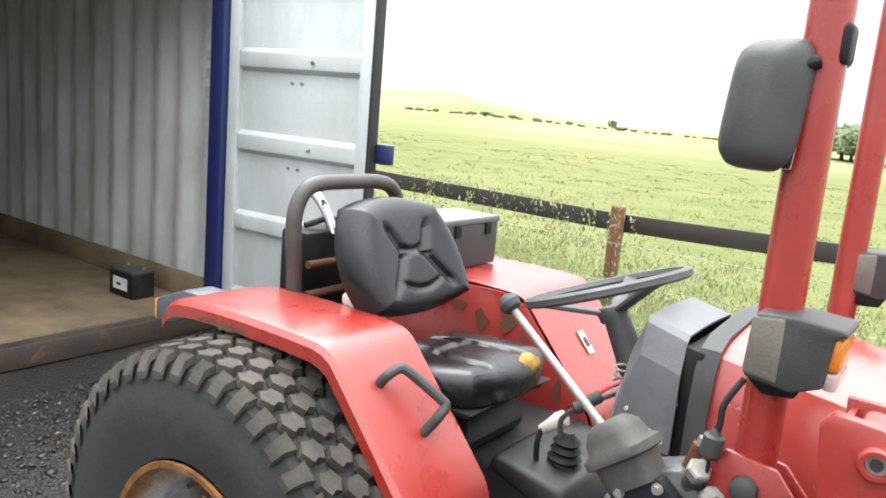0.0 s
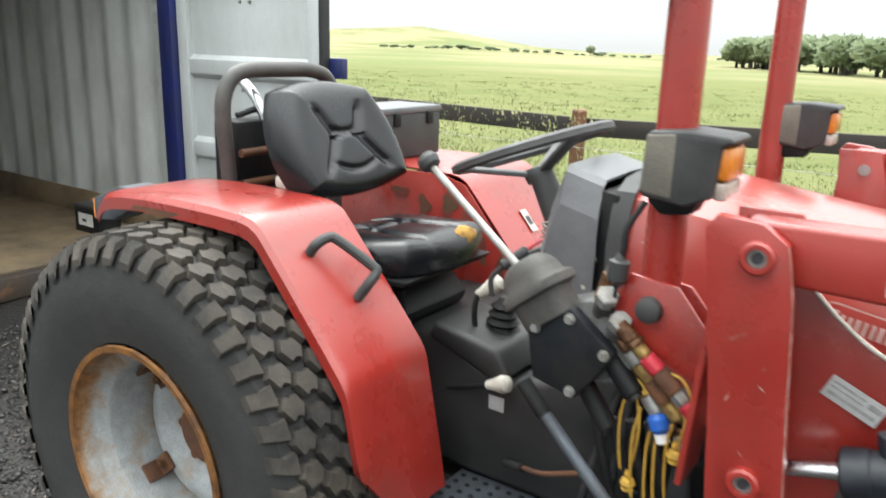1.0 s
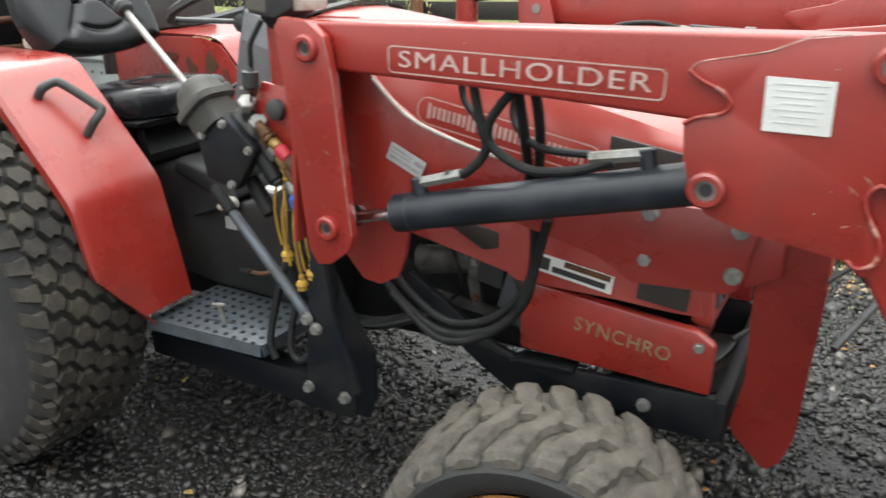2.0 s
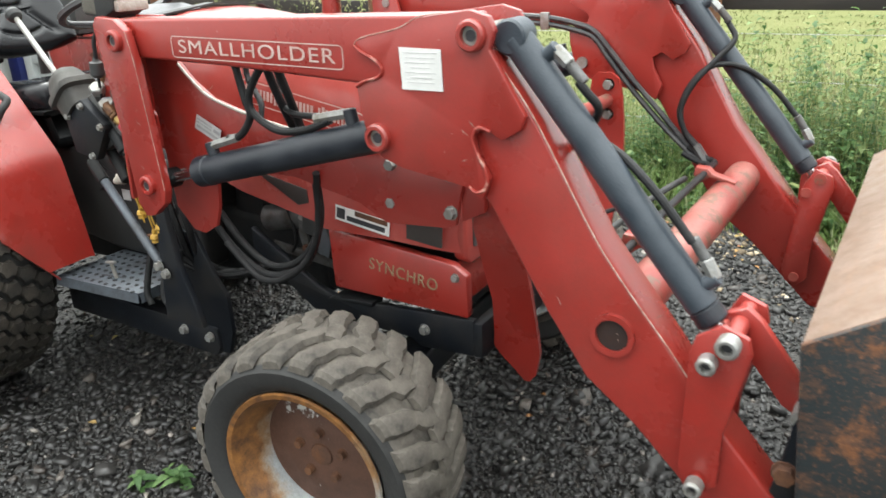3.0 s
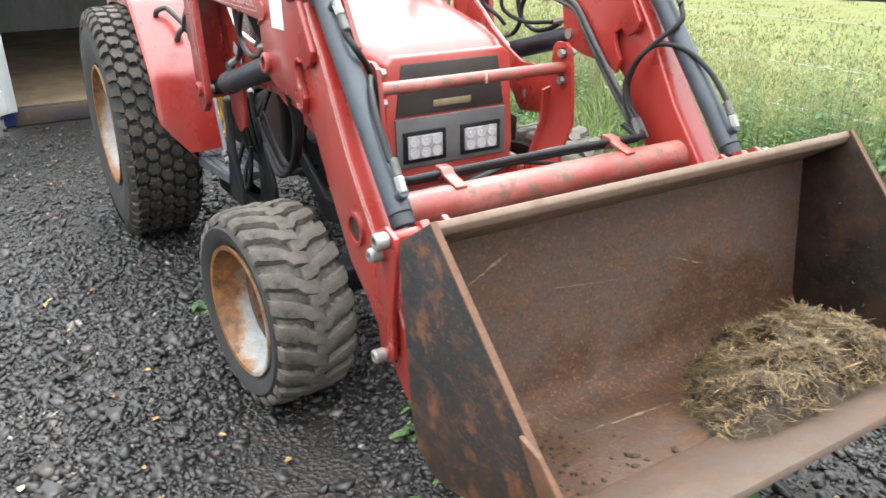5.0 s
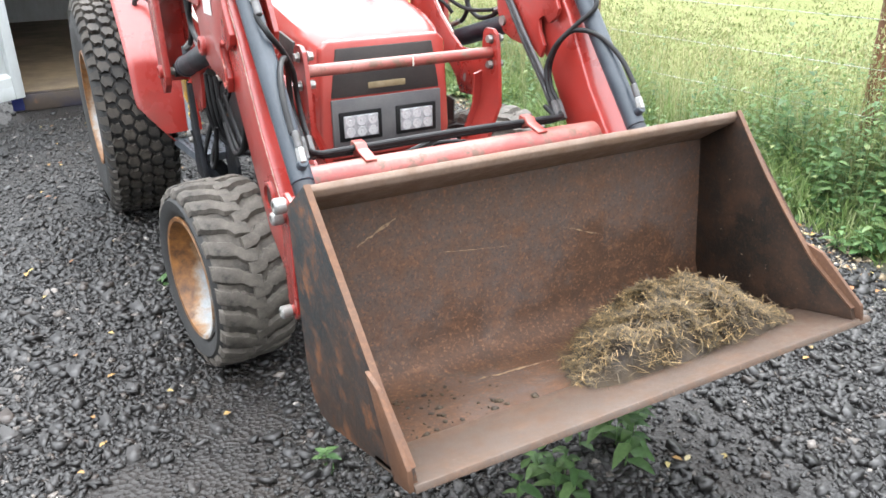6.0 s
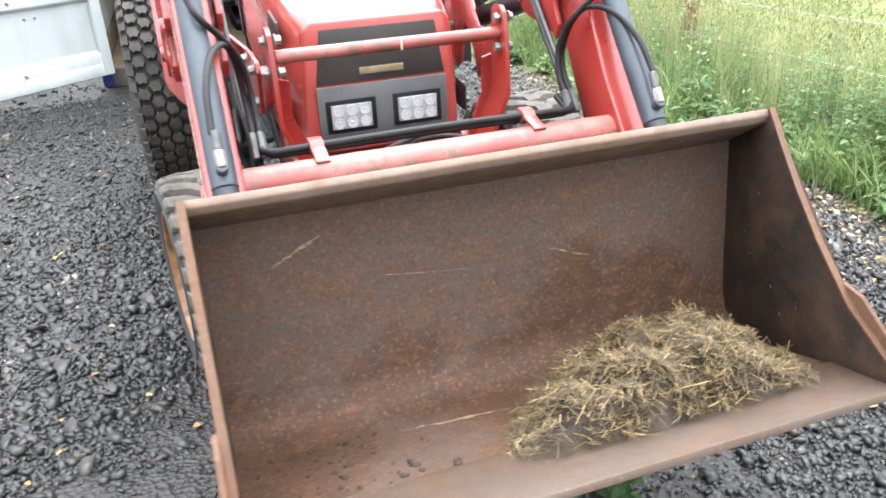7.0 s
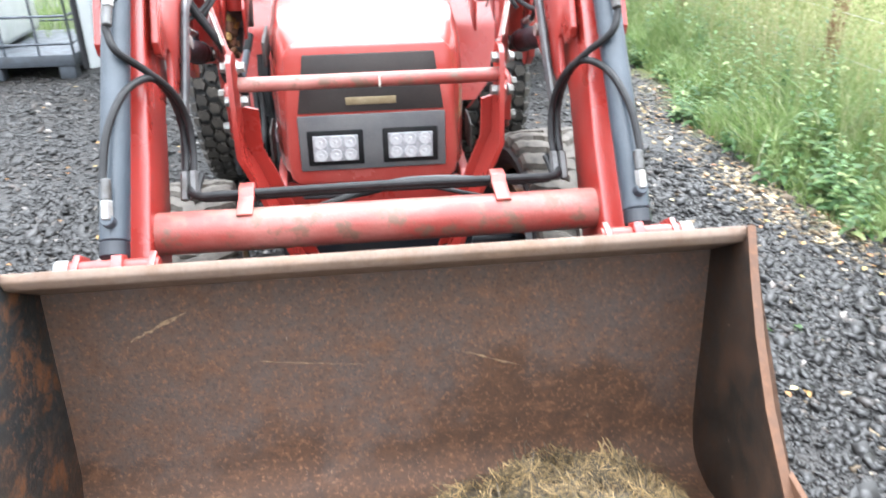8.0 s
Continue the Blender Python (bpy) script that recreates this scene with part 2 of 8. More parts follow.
def bucket_steel(name, a, b, rust, at, rough, streak=(1, 1, 1), speck=1.0, patch=16, flowing=0.7, lowness=0.0):
    m, nt, p = base(name)
    big = noise_tex(nt, 2.2, 8, 0.66)
    mid = noise_tex(nt, patch, 9, 0.72)
    fine = noise_tex(nt, 110, 5, 0.7)
    tc = nt.nodes.new("ShaderNodeTexCoord")
    sep = nt.nodes.new("ShaderNodeSeparateXYZ")
    nt.links.new(tc.outputs["Object"], sep.inputs[0])
    low_blend = nt.nodes.new("ShaderNodeMath")           # a turns to b towards the bottom: rust, and BUCKET_IN's floor shadow
    low_blend.operation = "MULTIPLY_ADD"
    nt.links.new(sep.outputs["Z"], low_blend.inputs[0])
    low_blend.inputs[1].default_value = -lowness
    nt.links.new(big, low_blend.inputs[2])
    c = mix(nt, ramp(nt, low_blend.outputs[0], 0.35 - 0.64 * lowness, 0.68 - 0.64 * lowness), a, b)
    c = mix(nt, ramp(nt, mid, *at), c, rust)
    pits = noise_tex(nt, 130, 6, 0.75)
    flow = noise_tex(nt, 26, 8, 0.7, streak)
    c = mix(nt, ramp(nt, flow, 0.52, 0.70, (0, 0, 0, 1), (flowing,) * 3 + (1,)), c, tuple(min(1, 1.5 * v) for v in rust))
    c = mix(nt, ramp(nt, fine, 0.54, 0.66, (0, 0, 0, 1), (0.8 * speck,) * 3 + (1,)), c, tuple(min(1, 2.2 * v) for v in rust))
    c = mix(nt, ramp(nt, pits, 0.34, 0.50, (0.60 * speck,) * 3 + (1,), (0, 0, 0, 1)), c, (0.016, 0.015, 0.017))
    scratch = noise_tex(nt, 30, 4, 0.6, (0.6, 6.0, 1.2))
    c = mix(nt, ramp(nt, scratch, 0.70, 0.73, (0, 0, 0, 1), (0.6, 0.6, 0.6, 1)), c, (0.30, 0.22, 0.16))
    nt.links.new(c, p.inputs["Base Color"])
    nt.links.new(ramp(nt, mid, 0.3, 0.7, (rough[0],) * 3 + (1,), (rough[1],) * 3 + (1,)), p.inputs["Roughness"])
    p.inputs["Metallic"].default_value = 0.15
    p.inputs["Specular IOR Level"].default_value = 0.35
    bump(nt, p, pits, 0.5, 0.002)
    return m


# upper sheen and floor shadow are partly put into these two browns
BUCKET_IN = bucket_steel("rust_brown_bucket_steel", (0.082, 0.060, 0.050), (0.050, 0.026, 0.015), (0.105, 0.050, 0.025), (0.40, 0.78), (0.55, 0.75), (1, 0.6, 1.5), 0.75, 16, 0.5, 0.9)
# near black above, browner towards the bottom; for the +y side plate
BUCKET_DARK = bucket_steel("near_black_bucket_steel", (0.014, 0.012, 0.010), (0.058, 0.031, 0.020), (0.060, 0.030, 0.017), (0.42, 0.72), (0.5, 0.7), (1, 1, 1), 0.3, 12, 0.3, 1.3)
BUCKET_RUST = bucket_steel("orange_rusted_steel", (0.075, 0.040, 0.026), (0.11, 0.056, 0.031), (0.11, 0.052, 0.027), (0.45, 0.70), (0.5, 0.75), (1, 1, 1), 0.3, 14)
BUCKET_OUT = bucket_steel("blue_black_rusting_steel", (0.017, 0.022, 0.024), (0.038, 0.026, 0.020), (0.135, 0.057, 0.025), (0.54, 0.62), (0.42, 0.7), (0.6, 1, 1.4), 0.4, 9, 0.45, 0.7)
BUCKET_LIP = bucket_steel("rubbed_brown_lip_steel", (0.085, 0.063, 0.050), (0.064, 0.043, 0.031), (0.080, 0.045, 0.027), (0.45, 0.72), (0.40, 0.65), (1, 0.3, 1), 0.4)
BUCKET_EDGE = bucket_steel("pale_rusty_edge_steel", (0.235, 0.175, 0.140), (0.165, 0.112, 0.083), (0.15, 0.092, 0.06), (0.45, 0.72), (0.40, 0.65), (1, 0.3, 1), 0.2)


# ---------------------------------------------------------------- mesh helpers
def finish(name, bm, material, parent=None, label="", angle=35):
    me = bpy.data.meshes.new(name)
    bm.normal_update()
    bm.to_mesh(me)
    bm.free()
    for mm in (material if isinstance(material, (list, tuple)) else [material]):
        me.materials.append(mm)
    me.shade_smooth()
    me.set_sharp_from_angle(angle=radians(angle))
    ob = new(name, me)
    if parent:
        ob.parent = parent
    if label:
        ob["label"] = label
    return ob


def part(name, bm, material, parent, label="", angle=35):
    return finish(name, bm, material, parent, label, angle)


def bevel(bm, w, seg=2, angle=30):
    bm.normal_update()
    es = [e for e in bm.edges if len(e.link_faces) == 2 and e.calc_face_angle(0) > radians(angle)]
    if w > 0 and es:
        bmesh.ops.bevel(bm, geom=es, offset=w, segments=seg, profile=0.5, affect="EDGES", clamp_overlap=True)
    return bm


def add_box(bm, c, s, m=None):
    r = bmesh.ops.create_cube(bm, size=1.0, matrix=Matrix.Translation(c) @ (m or Matrix()) @ Matrix.Diagonal((*s, 1)))
    return r["verts"]


def box(c, s, w=0.004, rot=(0, 0, 0), seg=2):
    bm = bmesh.new()
    add_box(bm, c, s, pose(0, 0, 0, *rot))
    return bevel(bm, w, seg)


def prism(poly, a, b, axis="y", w=0.003, seg=2):
    """A polygon (in x, z for axis y; y, z for x; x, y for z) drawn out from a to b."""
    bm = bmesh.new()

    def put(u, v, d):
        return {"y": (u, d, v), "x": (d, u, v), "z": (u, v, d)}[axis]
    lo = [bm.verts.new(put(u, v, a)) for u, v in poly]
    hi = [bm.verts.new(put(u, v, b)) for u, v in poly]
    bm.faces.new(lo)
    bm.faces.new(hi[::-1])
    n = len(poly)
    for i in range(n):
        bm.faces.new((lo[i], hi[i], hi[(i + 1) % n], lo[(i + 1) % n]))
    bmesh.ops.recalc_face_normals(bm, faces=bm.faces)
    return bevel(bm, w, seg, 20)


def frame_of(d):
    d = Vector(d).normalized()
    u = d.cross(Vector((0, 0, 1)) if abs(d.z) < 0.9 else Vector((1, 0, 0))).normalized()
    return d, u, d.cross(u)


def add_lathe(bm, profile, origin, axis, seg=32, layer=None):
    """profile: (distance along axis, radius[, value])."""
    d, u, v = frame_of(axis)
    o = Vector(origin)
    rings = []
    for pr in profile:
        if pr[1] < 1e-6:
            rings.append([bm.verts.new(o + d * pr[0])])
        else:
            rings.append([bm.verts.new(o + d * pr[0] + (u * math.cos(a) + v * math.sin(a)) * pr[1]) for a in (2 * math.pi * k / seg for k in range(seg))])
        if layer:
            for q in rings[-1]:
                q[layer] = pr[2]
    for r0, r1 in zip(rings, rings[1:]):
        for k in range(seg):
            a, b = r0[k % len(r0)], r0[(k + 1) % len(r0)]
            c, e = r1[(k + 1) % len(r1)], r1[k % len(r1)]
            f = list(dict.fromkeys((a, b, c, e)))
            if len(f) > 2:
                bm.faces.new(f)
    return bm


def lathe(profile, origin, axis, seg=32):
    bm = add_lathe(bmesh.new(), profile, origin, axis, seg)
    bmesh.ops.recalc_face_normals(bm, faces=bm.faces)
    return bm


def add_rod(bm, p0, p1, r, seg=16, r1=None, w=0.0):
    p0, p1 = Vector(p0), Vector(p1)
    n = (p1 - p0).length
    r1 = r if r1 is None else r1
    prof = [(0, 0), (0, r - w), (w, r), (n - w, r1), (n, r1 - w), (n, 0)] if w else [(0, 0), (0, r), (n, r1), (n, 0)]
    add_lathe(bm, prof, p0, p1 - p0, seg)


def rod(p0, p1, r, seg=16, r1=None, w=0.0):
    bm = bmesh.new()
    add_rod(bm, p0, p1, r, seg, r1, w)
    bmesh.ops.recalc_face_normals(bm, faces=bm.faces)
    return bm


def smooth_path(pts, n=8):
    pts = [Vector(p) for p in pts]
    q = [2 * pts[0] - pts[1], *pts, 2 * pts[-1] - pts[-2]]
    out = []
    for i in range(1, len(q) - 2):
        a, b, c, d = q[i - 1:i + 3]
        for k in range(n):
            t = k / n
            out.append(0.5 * (2 * b + (c - a) * t + (2 * a - 5 * b + 4 * c - d) * t * t + (3 * b - a - 3 * c + d) * t ** 3))
    return out + [pts[-1]]


def add_tube(bm, pts, r, seg=10, n=8):
    path = smooth_path(pts, n)
    d, u, v = frame_of(path[1] - path[0])
    rings = []
    for i, p in enumerate(path):
        t = (path[min(i + 1, len(path) - 1)] - path[max(i - 1, 0)]).normalized()
        u = (u - t * u.dot(t)).normalized()
        v = t.cross(u)
        rings.append([bm.verts.new(p + (u * math.cos(a) + v * math.sin(a)) * r) for a in (2 * math.pi * k / seg for k in range(seg))])
    for r0, r1 in zip(rings, rings[1:]):
        for k in range(seg):
            bm.faces.new((r0[k], r0[(k + 1) % seg], r1[(k + 1) % seg], r1[k]))
    bm.faces.new(rings[0][::-1])
    bm.faces.new(rings[-1])
    return bm


def tube(pts, r, seg=10, n=8):
    bm = add_tube(bmesh.new(), pts, r, seg, n)
    bmesh.ops.recalc_face_normals(bm, faces=bm.faces)
    return bm


def sheet(rows, thick=0.0, w=0.0):
    """A skin over rows of points; thick: given depth along its normals."""
    bm = bmesh.new()
    vs = [[bm.verts.new(p) for p in r] for r in rows]
    for r0, r1 in zip(vs, vs[1:]):
        for k in range(len(r0) - 1):
            bm.faces.new((r0[k], r0[k + 1], r1[k + 1], r1[k]))
    bm.normal_update()
    if thick:
        bmesh.ops.solidify(bm, geom=bm.faces[:], thickness=thick)
    bmesh.ops.recalc_face_normals(bm, faces=bm.faces)
    return bevel(bm, w) if w else bm


def hexhead(p, d, r=0.011, h=0.009, washer=True):
    bm = bmesh.new()
    d = Vector(d).normalized()
    if washer:
        add_rod(bm, p, Vector(p) + d * 0.003, r * 1.25, 14)
    add_rod(bm, Vector(p) + d * 0.002, Vector(p) + d * (0.003 + h), r, 6, r * 0.96)
    bmesh.ops.recalc_face_normals(bm, faces=bm.faces)
    return bm


def words(name, text, size, m, material, parent, label, depth=0.0008, space=1.0, fit=None, bold=0.0):
    cu = bpy.data.curves.new(name, "FONT")
    cu.body, cu.size, cu.extrude, cu.space_character = text, size, depth, space
    cu.align_x, cu.align_y = "CENTER", "CENTER"
    cu.offset = bold
    tmp = new(name + "_outline", cu)
    bpy.context.view_layer.update()
    me = bpy.data.meshes.new_from_object(tmp.evaluated_get(bpy.context.evaluated_depsgraph_get()))
    bpy.data.objects.remove(tmp)
    if fit:
        xs = [v.co.x for v in me.vertices]
        ys = [v.co.y for v in me.vertices]
        k, j = fit[0] / (max(xs) - min(xs)), fit[1] / (max(ys) - min(ys))
        me.transform(Matrix.Diagonal((k, j, 1, 1)))
    me.transform(m)
    me.materials.clear()
    me.materials.append(material)
    ob = new(name, me)
    ob.parent = parent
    ob["label"] = label
    return ob


def empty(name, at=(0, 0, 0)):
    e = new(name)
    e.location = at
    return e


# ---------------------------------------------------------------- ground: gravel yard, verge, falling field and hills
def verge(x):
    """The y at which the gravel ends and the grass verge begins."""
    return 2.02 - 0.10 * (x + 1.0) * 0.4 + 0.10 * math.sin(1.7 * x + 0.6) + 0.05 * math.sin(4.3 * x)


def ground_z(x, y):
    d = max(0.0, y - 2.2)
    r = math.hypot(x, y)
    z = -0.10 * min(1.0, d / 1.2) - 0.021 * max(0.0, min(d, 90.0) - 1.0)
    if d > 90:
        z = -1.97 - (d - 90) * 0.006 + 0.002 * max(0, d - 300)
        z += 2.5 * noise.noise((x * 0.006, y * 0.006, 1.3)) * min(1, (d - 90) / 200)
        z += 30 * math.exp(-((x + 640) ** 2 + (y - 760) ** 2) / 150 ** 2)
    z += 0.10 * noise.noise((x * 0.15, y * 0.15, 0.0)) * min(1.0, d / 6) + 0.012 * noise.noise((x * 1.3, y * 1.3, 3.0))
    z += 0.078 * math.exp(-((x - 0.48) / 0.42) ** 2 - ((y - 0.60) / 0.34) ** 2)      # hump under one front wheel
    z -= 0.060 * math.exp(-((x - 0.50) / 0.55) ** 2 - ((y + 0.56) / 0.30) ** 2)      # and a hollow under the other
    return z


def ground():
    xs = sorted({round(v, 3) for v in [*np.linspace(-9, 6, 76), *(-9 - np.geomspace(0.5, 1500, 34)), *(6 + np.geomspace(0.5, 1500, 34))]})
    ys = sorted({round(v, 3) for v in [*np.linspace(-5, 5, 61), *(-5 - np.geomspace(0.5, 900, 24)), *(5 + np.geomspace(0.3, 1600, 60))]})
    bm = bmesh.new()
    grid = [[bm.verts.new((x, y, ground_z(x, y))) for x in xs] for y in ys]
    for r0, r1 in zip(grid, grid[1:]):
        for k in range(len(xs) - 1):
            bm.faces.new((r0[k], r0[k + 1], r1[k + 1], r1[k]))
    m, nt, p = base("yard_gravel_and_meadow")
    n = nt.nodes
    tc = n.new("ShaderNodeTexCoord")
    sep = n.new("ShaderNodeSeparateXYZ")
    nt.links.new(tc.outputs["Object"], sep.inputs[0])
    edge = noise_tex(nt, 1.6, 5, 0.6)
    off = n.new("ShaderNodeMath")
    off.operation = "MULTIPLY_ADD"
    nt.links.new(edge, off.inputs[0])
    off.inputs[1].default_value = -0.9
    nt.links.new(sep.outputs["Y"], off.inputs[2])
    mr = n.new("ShaderNodeMapRange")
    mr.inputs["From Min"].default_value, mr.inputs["From Max"].default_value = 1.45, 1.75
    nt.links.new(off.outputs[0], mr.inputs["Value"])
    cell = n.new("ShaderNodeTexVoronoi")
    cell.inputs["Scale"].default_value = 62
    nt.links.new(tc.outputs["Object"], cell.inputs["Vector"])
    stone = ramp(nt, cell.outputs["Color"], 0.1, 0.95, (0.0035, 0.0035, 0.004, 1), (0.014, 0.0135, 0.014, 1))
    stone = mix(nt, ramp(nt, noise_tex(nt, 0.9, 5), 0.4, 0.6), stone, (0.016, 0.012, 0.009))
    tuft, field, patch = noise_tex(nt, 9, 6, 0.7), noise_tex(nt, 0.35, 6, 0.65), noise_tex(nt, 0.012, 5, 0.6)
    grass = mix(nt, ramp(nt, tuft, 0.3, 0.7), (0.118, 0.135, 0.054), (0.185, 0.185, 0.085))
    grass = mix(nt, ramp(nt, field, 0.42, 0.66), grass, (0.138, 0.155, 0.064))
    sweep = noise_tex(nt, 0.55, 9, 0.74, (0.6, 1.0, 1))
    grass = mix(nt, ramp(nt, sweep, 0.47, 0.70), grass, (0.092, 0.122, 0.042))
    broad = noise_tex(nt, 0.05, 6, 0.6)
    grass = mix(nt, ramp(nt, broad, 0.40, 0.68, (0, 0, 0, 1), (0.6, 0.6, 0.6, 1)), grass, (0.19, 0.185, 0.085))
    # far field: pale hay, with some distance haze put into its colour
    hay = mix(nt, ramp(nt, patch, 0.42, 0.56), (0.155, 0.175, 0.078), (0.25, 0.225, 0.13))
    away = n.new("ShaderNodeMapRange")
    away.inputs["From Min"].default_value, away.inputs["From Max"].default_value = 70, 120
    nt.links.new(sep.outputs["Y"], away.inputs["Value"])
    grass = mix(nt, away.outputs[0], grass, hay)
    nt.links.new(mix(nt, mr.outputs[0], stone, grass), p.inputs["Base Color"])
    nt.links.new(ramp(nt, mr.outputs[0], 0.0, 1.0, (0.55, 0.55, 0.55, 1), (0.95, 0.95, 0.95, 1)), p.inputs["Roughness"])
    nt.links.new(ramp(nt, mr.outputs[0], 0.0, 1.0, (0.5, 0.5, 0.5, 1), (0.03, 0.03, 0.03, 1)), p.inputs["Specular IOR Level"])
    bump(nt, p, cell.outputs["Distance"], 0.7, 0.012)
    return tagged(finish("ground", bm, m, angle=80), "dark gravel yard running into a green meadow", "ground", kind="structure")


ground()


# ---------------------------------------------------------------- tractor: wheels
tractor = tagged(empty("tractor"), "faded red compact tractor with a front loader, parked on gravel", "tractor")


def tyre_profile(R, W, rim, bulge):
    """Half section of the tyre from bead to bead: (along axle, radius)."""
    h = W / 2
    side = [(-h * 0.80, rim), (-h * 0.95, rim + 0.015), (-h - bulge * 0.6, rim + (R - rim) * 0.35), (-h - bulge, rim + (R - rim) * 0.62), (-h * 0.97, R - 0.028), (-h * 0.86, R - 0.016)]
    crown = [(-h * 0.45, R - 0.012), (0, R - 0.010)]
    half = side + crown
    return half + [(-a, r) for a, r in half[-2::-1]]


def add_block(bm, pts_outer, lift, centre, idx=0):
    """A tread block: a polygon on the tyre (angle, across, radius) raised by lift, its top a little smaller."""
    cx, cy, cz = centre
    ca = sum(p[0] for p in pts_outer) / len(pts_outer)
    cw = sum(p[1] for p in pts_outer) / len(pts_outer)

    def at(a, w, r):
        return (cx + r * math.cos(a), cy + w, cz + r * math.sin(a))
    lo = [bm.verts.new(at(a, w, r - 0.006)) for a, w, r in pts_outer]
    hi = [bm.verts.new(at(ca + (a - ca) * 0.88, cw + (w - cw) * 0.90, r + lift)) for a, w, r in pts_outer]
    n = len(lo)
    f = bm.faces.new(hi)
    f.material_index = idx
    for i in range(n):
        q = bm.faces.new((lo[i], lo[(i + 1) % n], hi[(i + 1) % n], hi[i]))
        q.material_index = idx


def rear_wheel(y_out, sgn):
    """sgn -1: the wheel on the tractor's right. y_out: outer face of the tyre."""
    R, W, rim = 0.533, 0.316, 0.266
    c = (-1.225, y_out - sgn * W / 2, R - 0.004)
    wheel = part("rear_wheel", lathe([(0, 0.0), (0, 0.075), (0.03, 0.075), (0.03, 0)], (c[0], c[1] - sgn * 0.052, c[2]), (0, sgn, 0), 24), RUST, tractor, "rear wheel with a wide turf tyre")
    bm = add_lathe(bmesh.new(), tyre_profile(R - 0.012, W - 0.02, rim, 0.018), c, (0, 1, 0), 96)
    bmesh.ops.recalc_face_normals(bm, faces=bm.faces)
    tyre = part("tyre", bm, SIDEWALL, wheel, "wide grey turf tyre", 28)
    bm = bmesh.new()
    n = 48
    for k in range(n):
        a0 = 2 * math.pi * k / n
        da = 2 * math.pi / n
        for j, w in enumerate((-0.104, -0.052, 0.0, 0.052, 0.104)):
            a = a0 + (da / 2 if j % 2 else 0) + 0.004 * math.sin(7.1 * k + 3 * j)
            r = R - 0.012 - 0.45 * w * w
            hw, ha = 0.0285, da * 0.40
            hexa = [(a - ha, w - hw * 0.45, r), (a - ha * 0.75, w + hw * 0.1, r), (a - ha, w + hw * 0.6, r), (a - ha * 0.1, w + hw, r),
                    (a + ha * 0.9, w + hw * 0.55, r), (a + ha * 0.75, w, r), (a + ha, w - hw * 0.55, r), (a + ha * 0.05, w - hw, r)]
            add_block(bm, hexa, 0.0125, c)
        for s in (-1, 1):
            a = a0 + da / 2
            ha = da * 0.36
            pts = [(a - ha, s * 0.128, R - 0.020), (a + ha, s * 0.128, R - 0.020), (a + ha * 0.8, s * 0.150, R - 0.030), (a + ha * 1.15, s * 0.163, R - 0.062),
                   (a - ha * 0.45, s * 0.163, R - 0.062), (a - ha * 0.7, s * 0.150, R - 0.030)]
            add_block(bm, pts if s > 0 else pts[::-1], 0.010, c)
    bmesh.ops.recalc_face_normals(bm, faces=bm.faces)
    tagged(part("block_tread", bm, TREAD, wheel, "dusty hexagonal tread blocks", 28), kind="stuff")
    bm = bmesh.new()
    lay = bm.verts.layers.float.new("rusting")
    h = W / 2
    add_lathe(bm, [(h - 0.012, rim + 0.012, 1.0), (h - 0.004, rim + 0.010, 1.0), (h - 0.006, rim - 0.004, 0.9), (h - 0.016, rim - 0.010, 0.6), (h - 0.05, rim - 0.014, 0.15), (h - 0.058, rim - 0.018, 0.05), (h - 0.074, rim - 0.044, -0.1), (h - 0.082, rim - 0.048, -0.3), (h - 0.15, rim - 0.050, -0.3),
                   (h - 0.20, rim - 0.052, 0.0), (0.0 - h * 0.5, rim - 0.05, 0.2), (-h, rim, 0.6)], c, (0, sgn, 0), 64, lay)
    bmesh.ops.recalc_face_normals(bm, faces=bm.faces)
    bmesh.ops.solidify(bm, geom=bm.faces[:], thickness=0.006)
    part("rim", bm, RIM, wheel, "silver steel rim with rusty flange", 32)
    bm = bmesh.new()
    lay = bm.verts.layers.float.new("rusting")
    add_lathe(bm, [(-0.05, rim - 0.048, -0.1), (-0.045, rim - 0.058, -0.2), (-0.025, rim - 0.072, -0.35), (-0.012, rim - 0.095, -0.4), (-0.014, 0.145, -0.4), (-0.034, 0.118, -0.3), (-0.048, 0.105, 0.0), (-0.050, 0.06, 0.4), (-0.050, 0, 0.6)], c, (0, sgn, 0), 48, lay)
    bmesh.ops.recalc_face_normals(bm, faces=bm.faces)
    bmesh.ops.solidify(bm, geom=bm.faces[:], thickness=0.008)
    part("wheel_disc", bm, RIM, wheel, "dished grey wheel disc with rust patches", 40)
    for k in range(4):
        a = 0.75 + k * math.pi / 2
        q = Vector((c[0] + 0.178 * math.cos(a), c[1] - sgn * 0.005, c[2] + 0.178 * math.sin(a)))
        rim_dir = Vector((math.cos(a), 0, math.sin(a)))
        bm = bmesh.new()
        turn_m = Matrix.Rotation(-a, 4, "Y")
        add_box(bm, q, (0.062, 0.012, 0.050), turn_m)
        add_box(bm, q + rim_dir * 0.026 + Vector((0, sgn * 0.022, 0)), (0.012, 0.044, 0.050), turn_m)
        lug = part("clamp_lug", bevel(bm, 0.004), RUST, wheel, "rusty rim clamp bracket")
        part("clamp_bolt", hexhead(q - rim_dir * 0.010 + Vector((0, sgn * 0.006, 0)), (0, sgn, 0), 0.011, 0.012), BRASS, lug)
    for k in range(6):
        a = k * math.pi / 3
        q = (c[0] + 0.085 * math.cos(a), c[1] - sgn * 0.048, c[2] + 0.085 * math.sin(a))
        part("wheel_nut", hexhead(q, (0, sgn, 0), 0.012, 0.016), RUST, wheel)
    return wheel


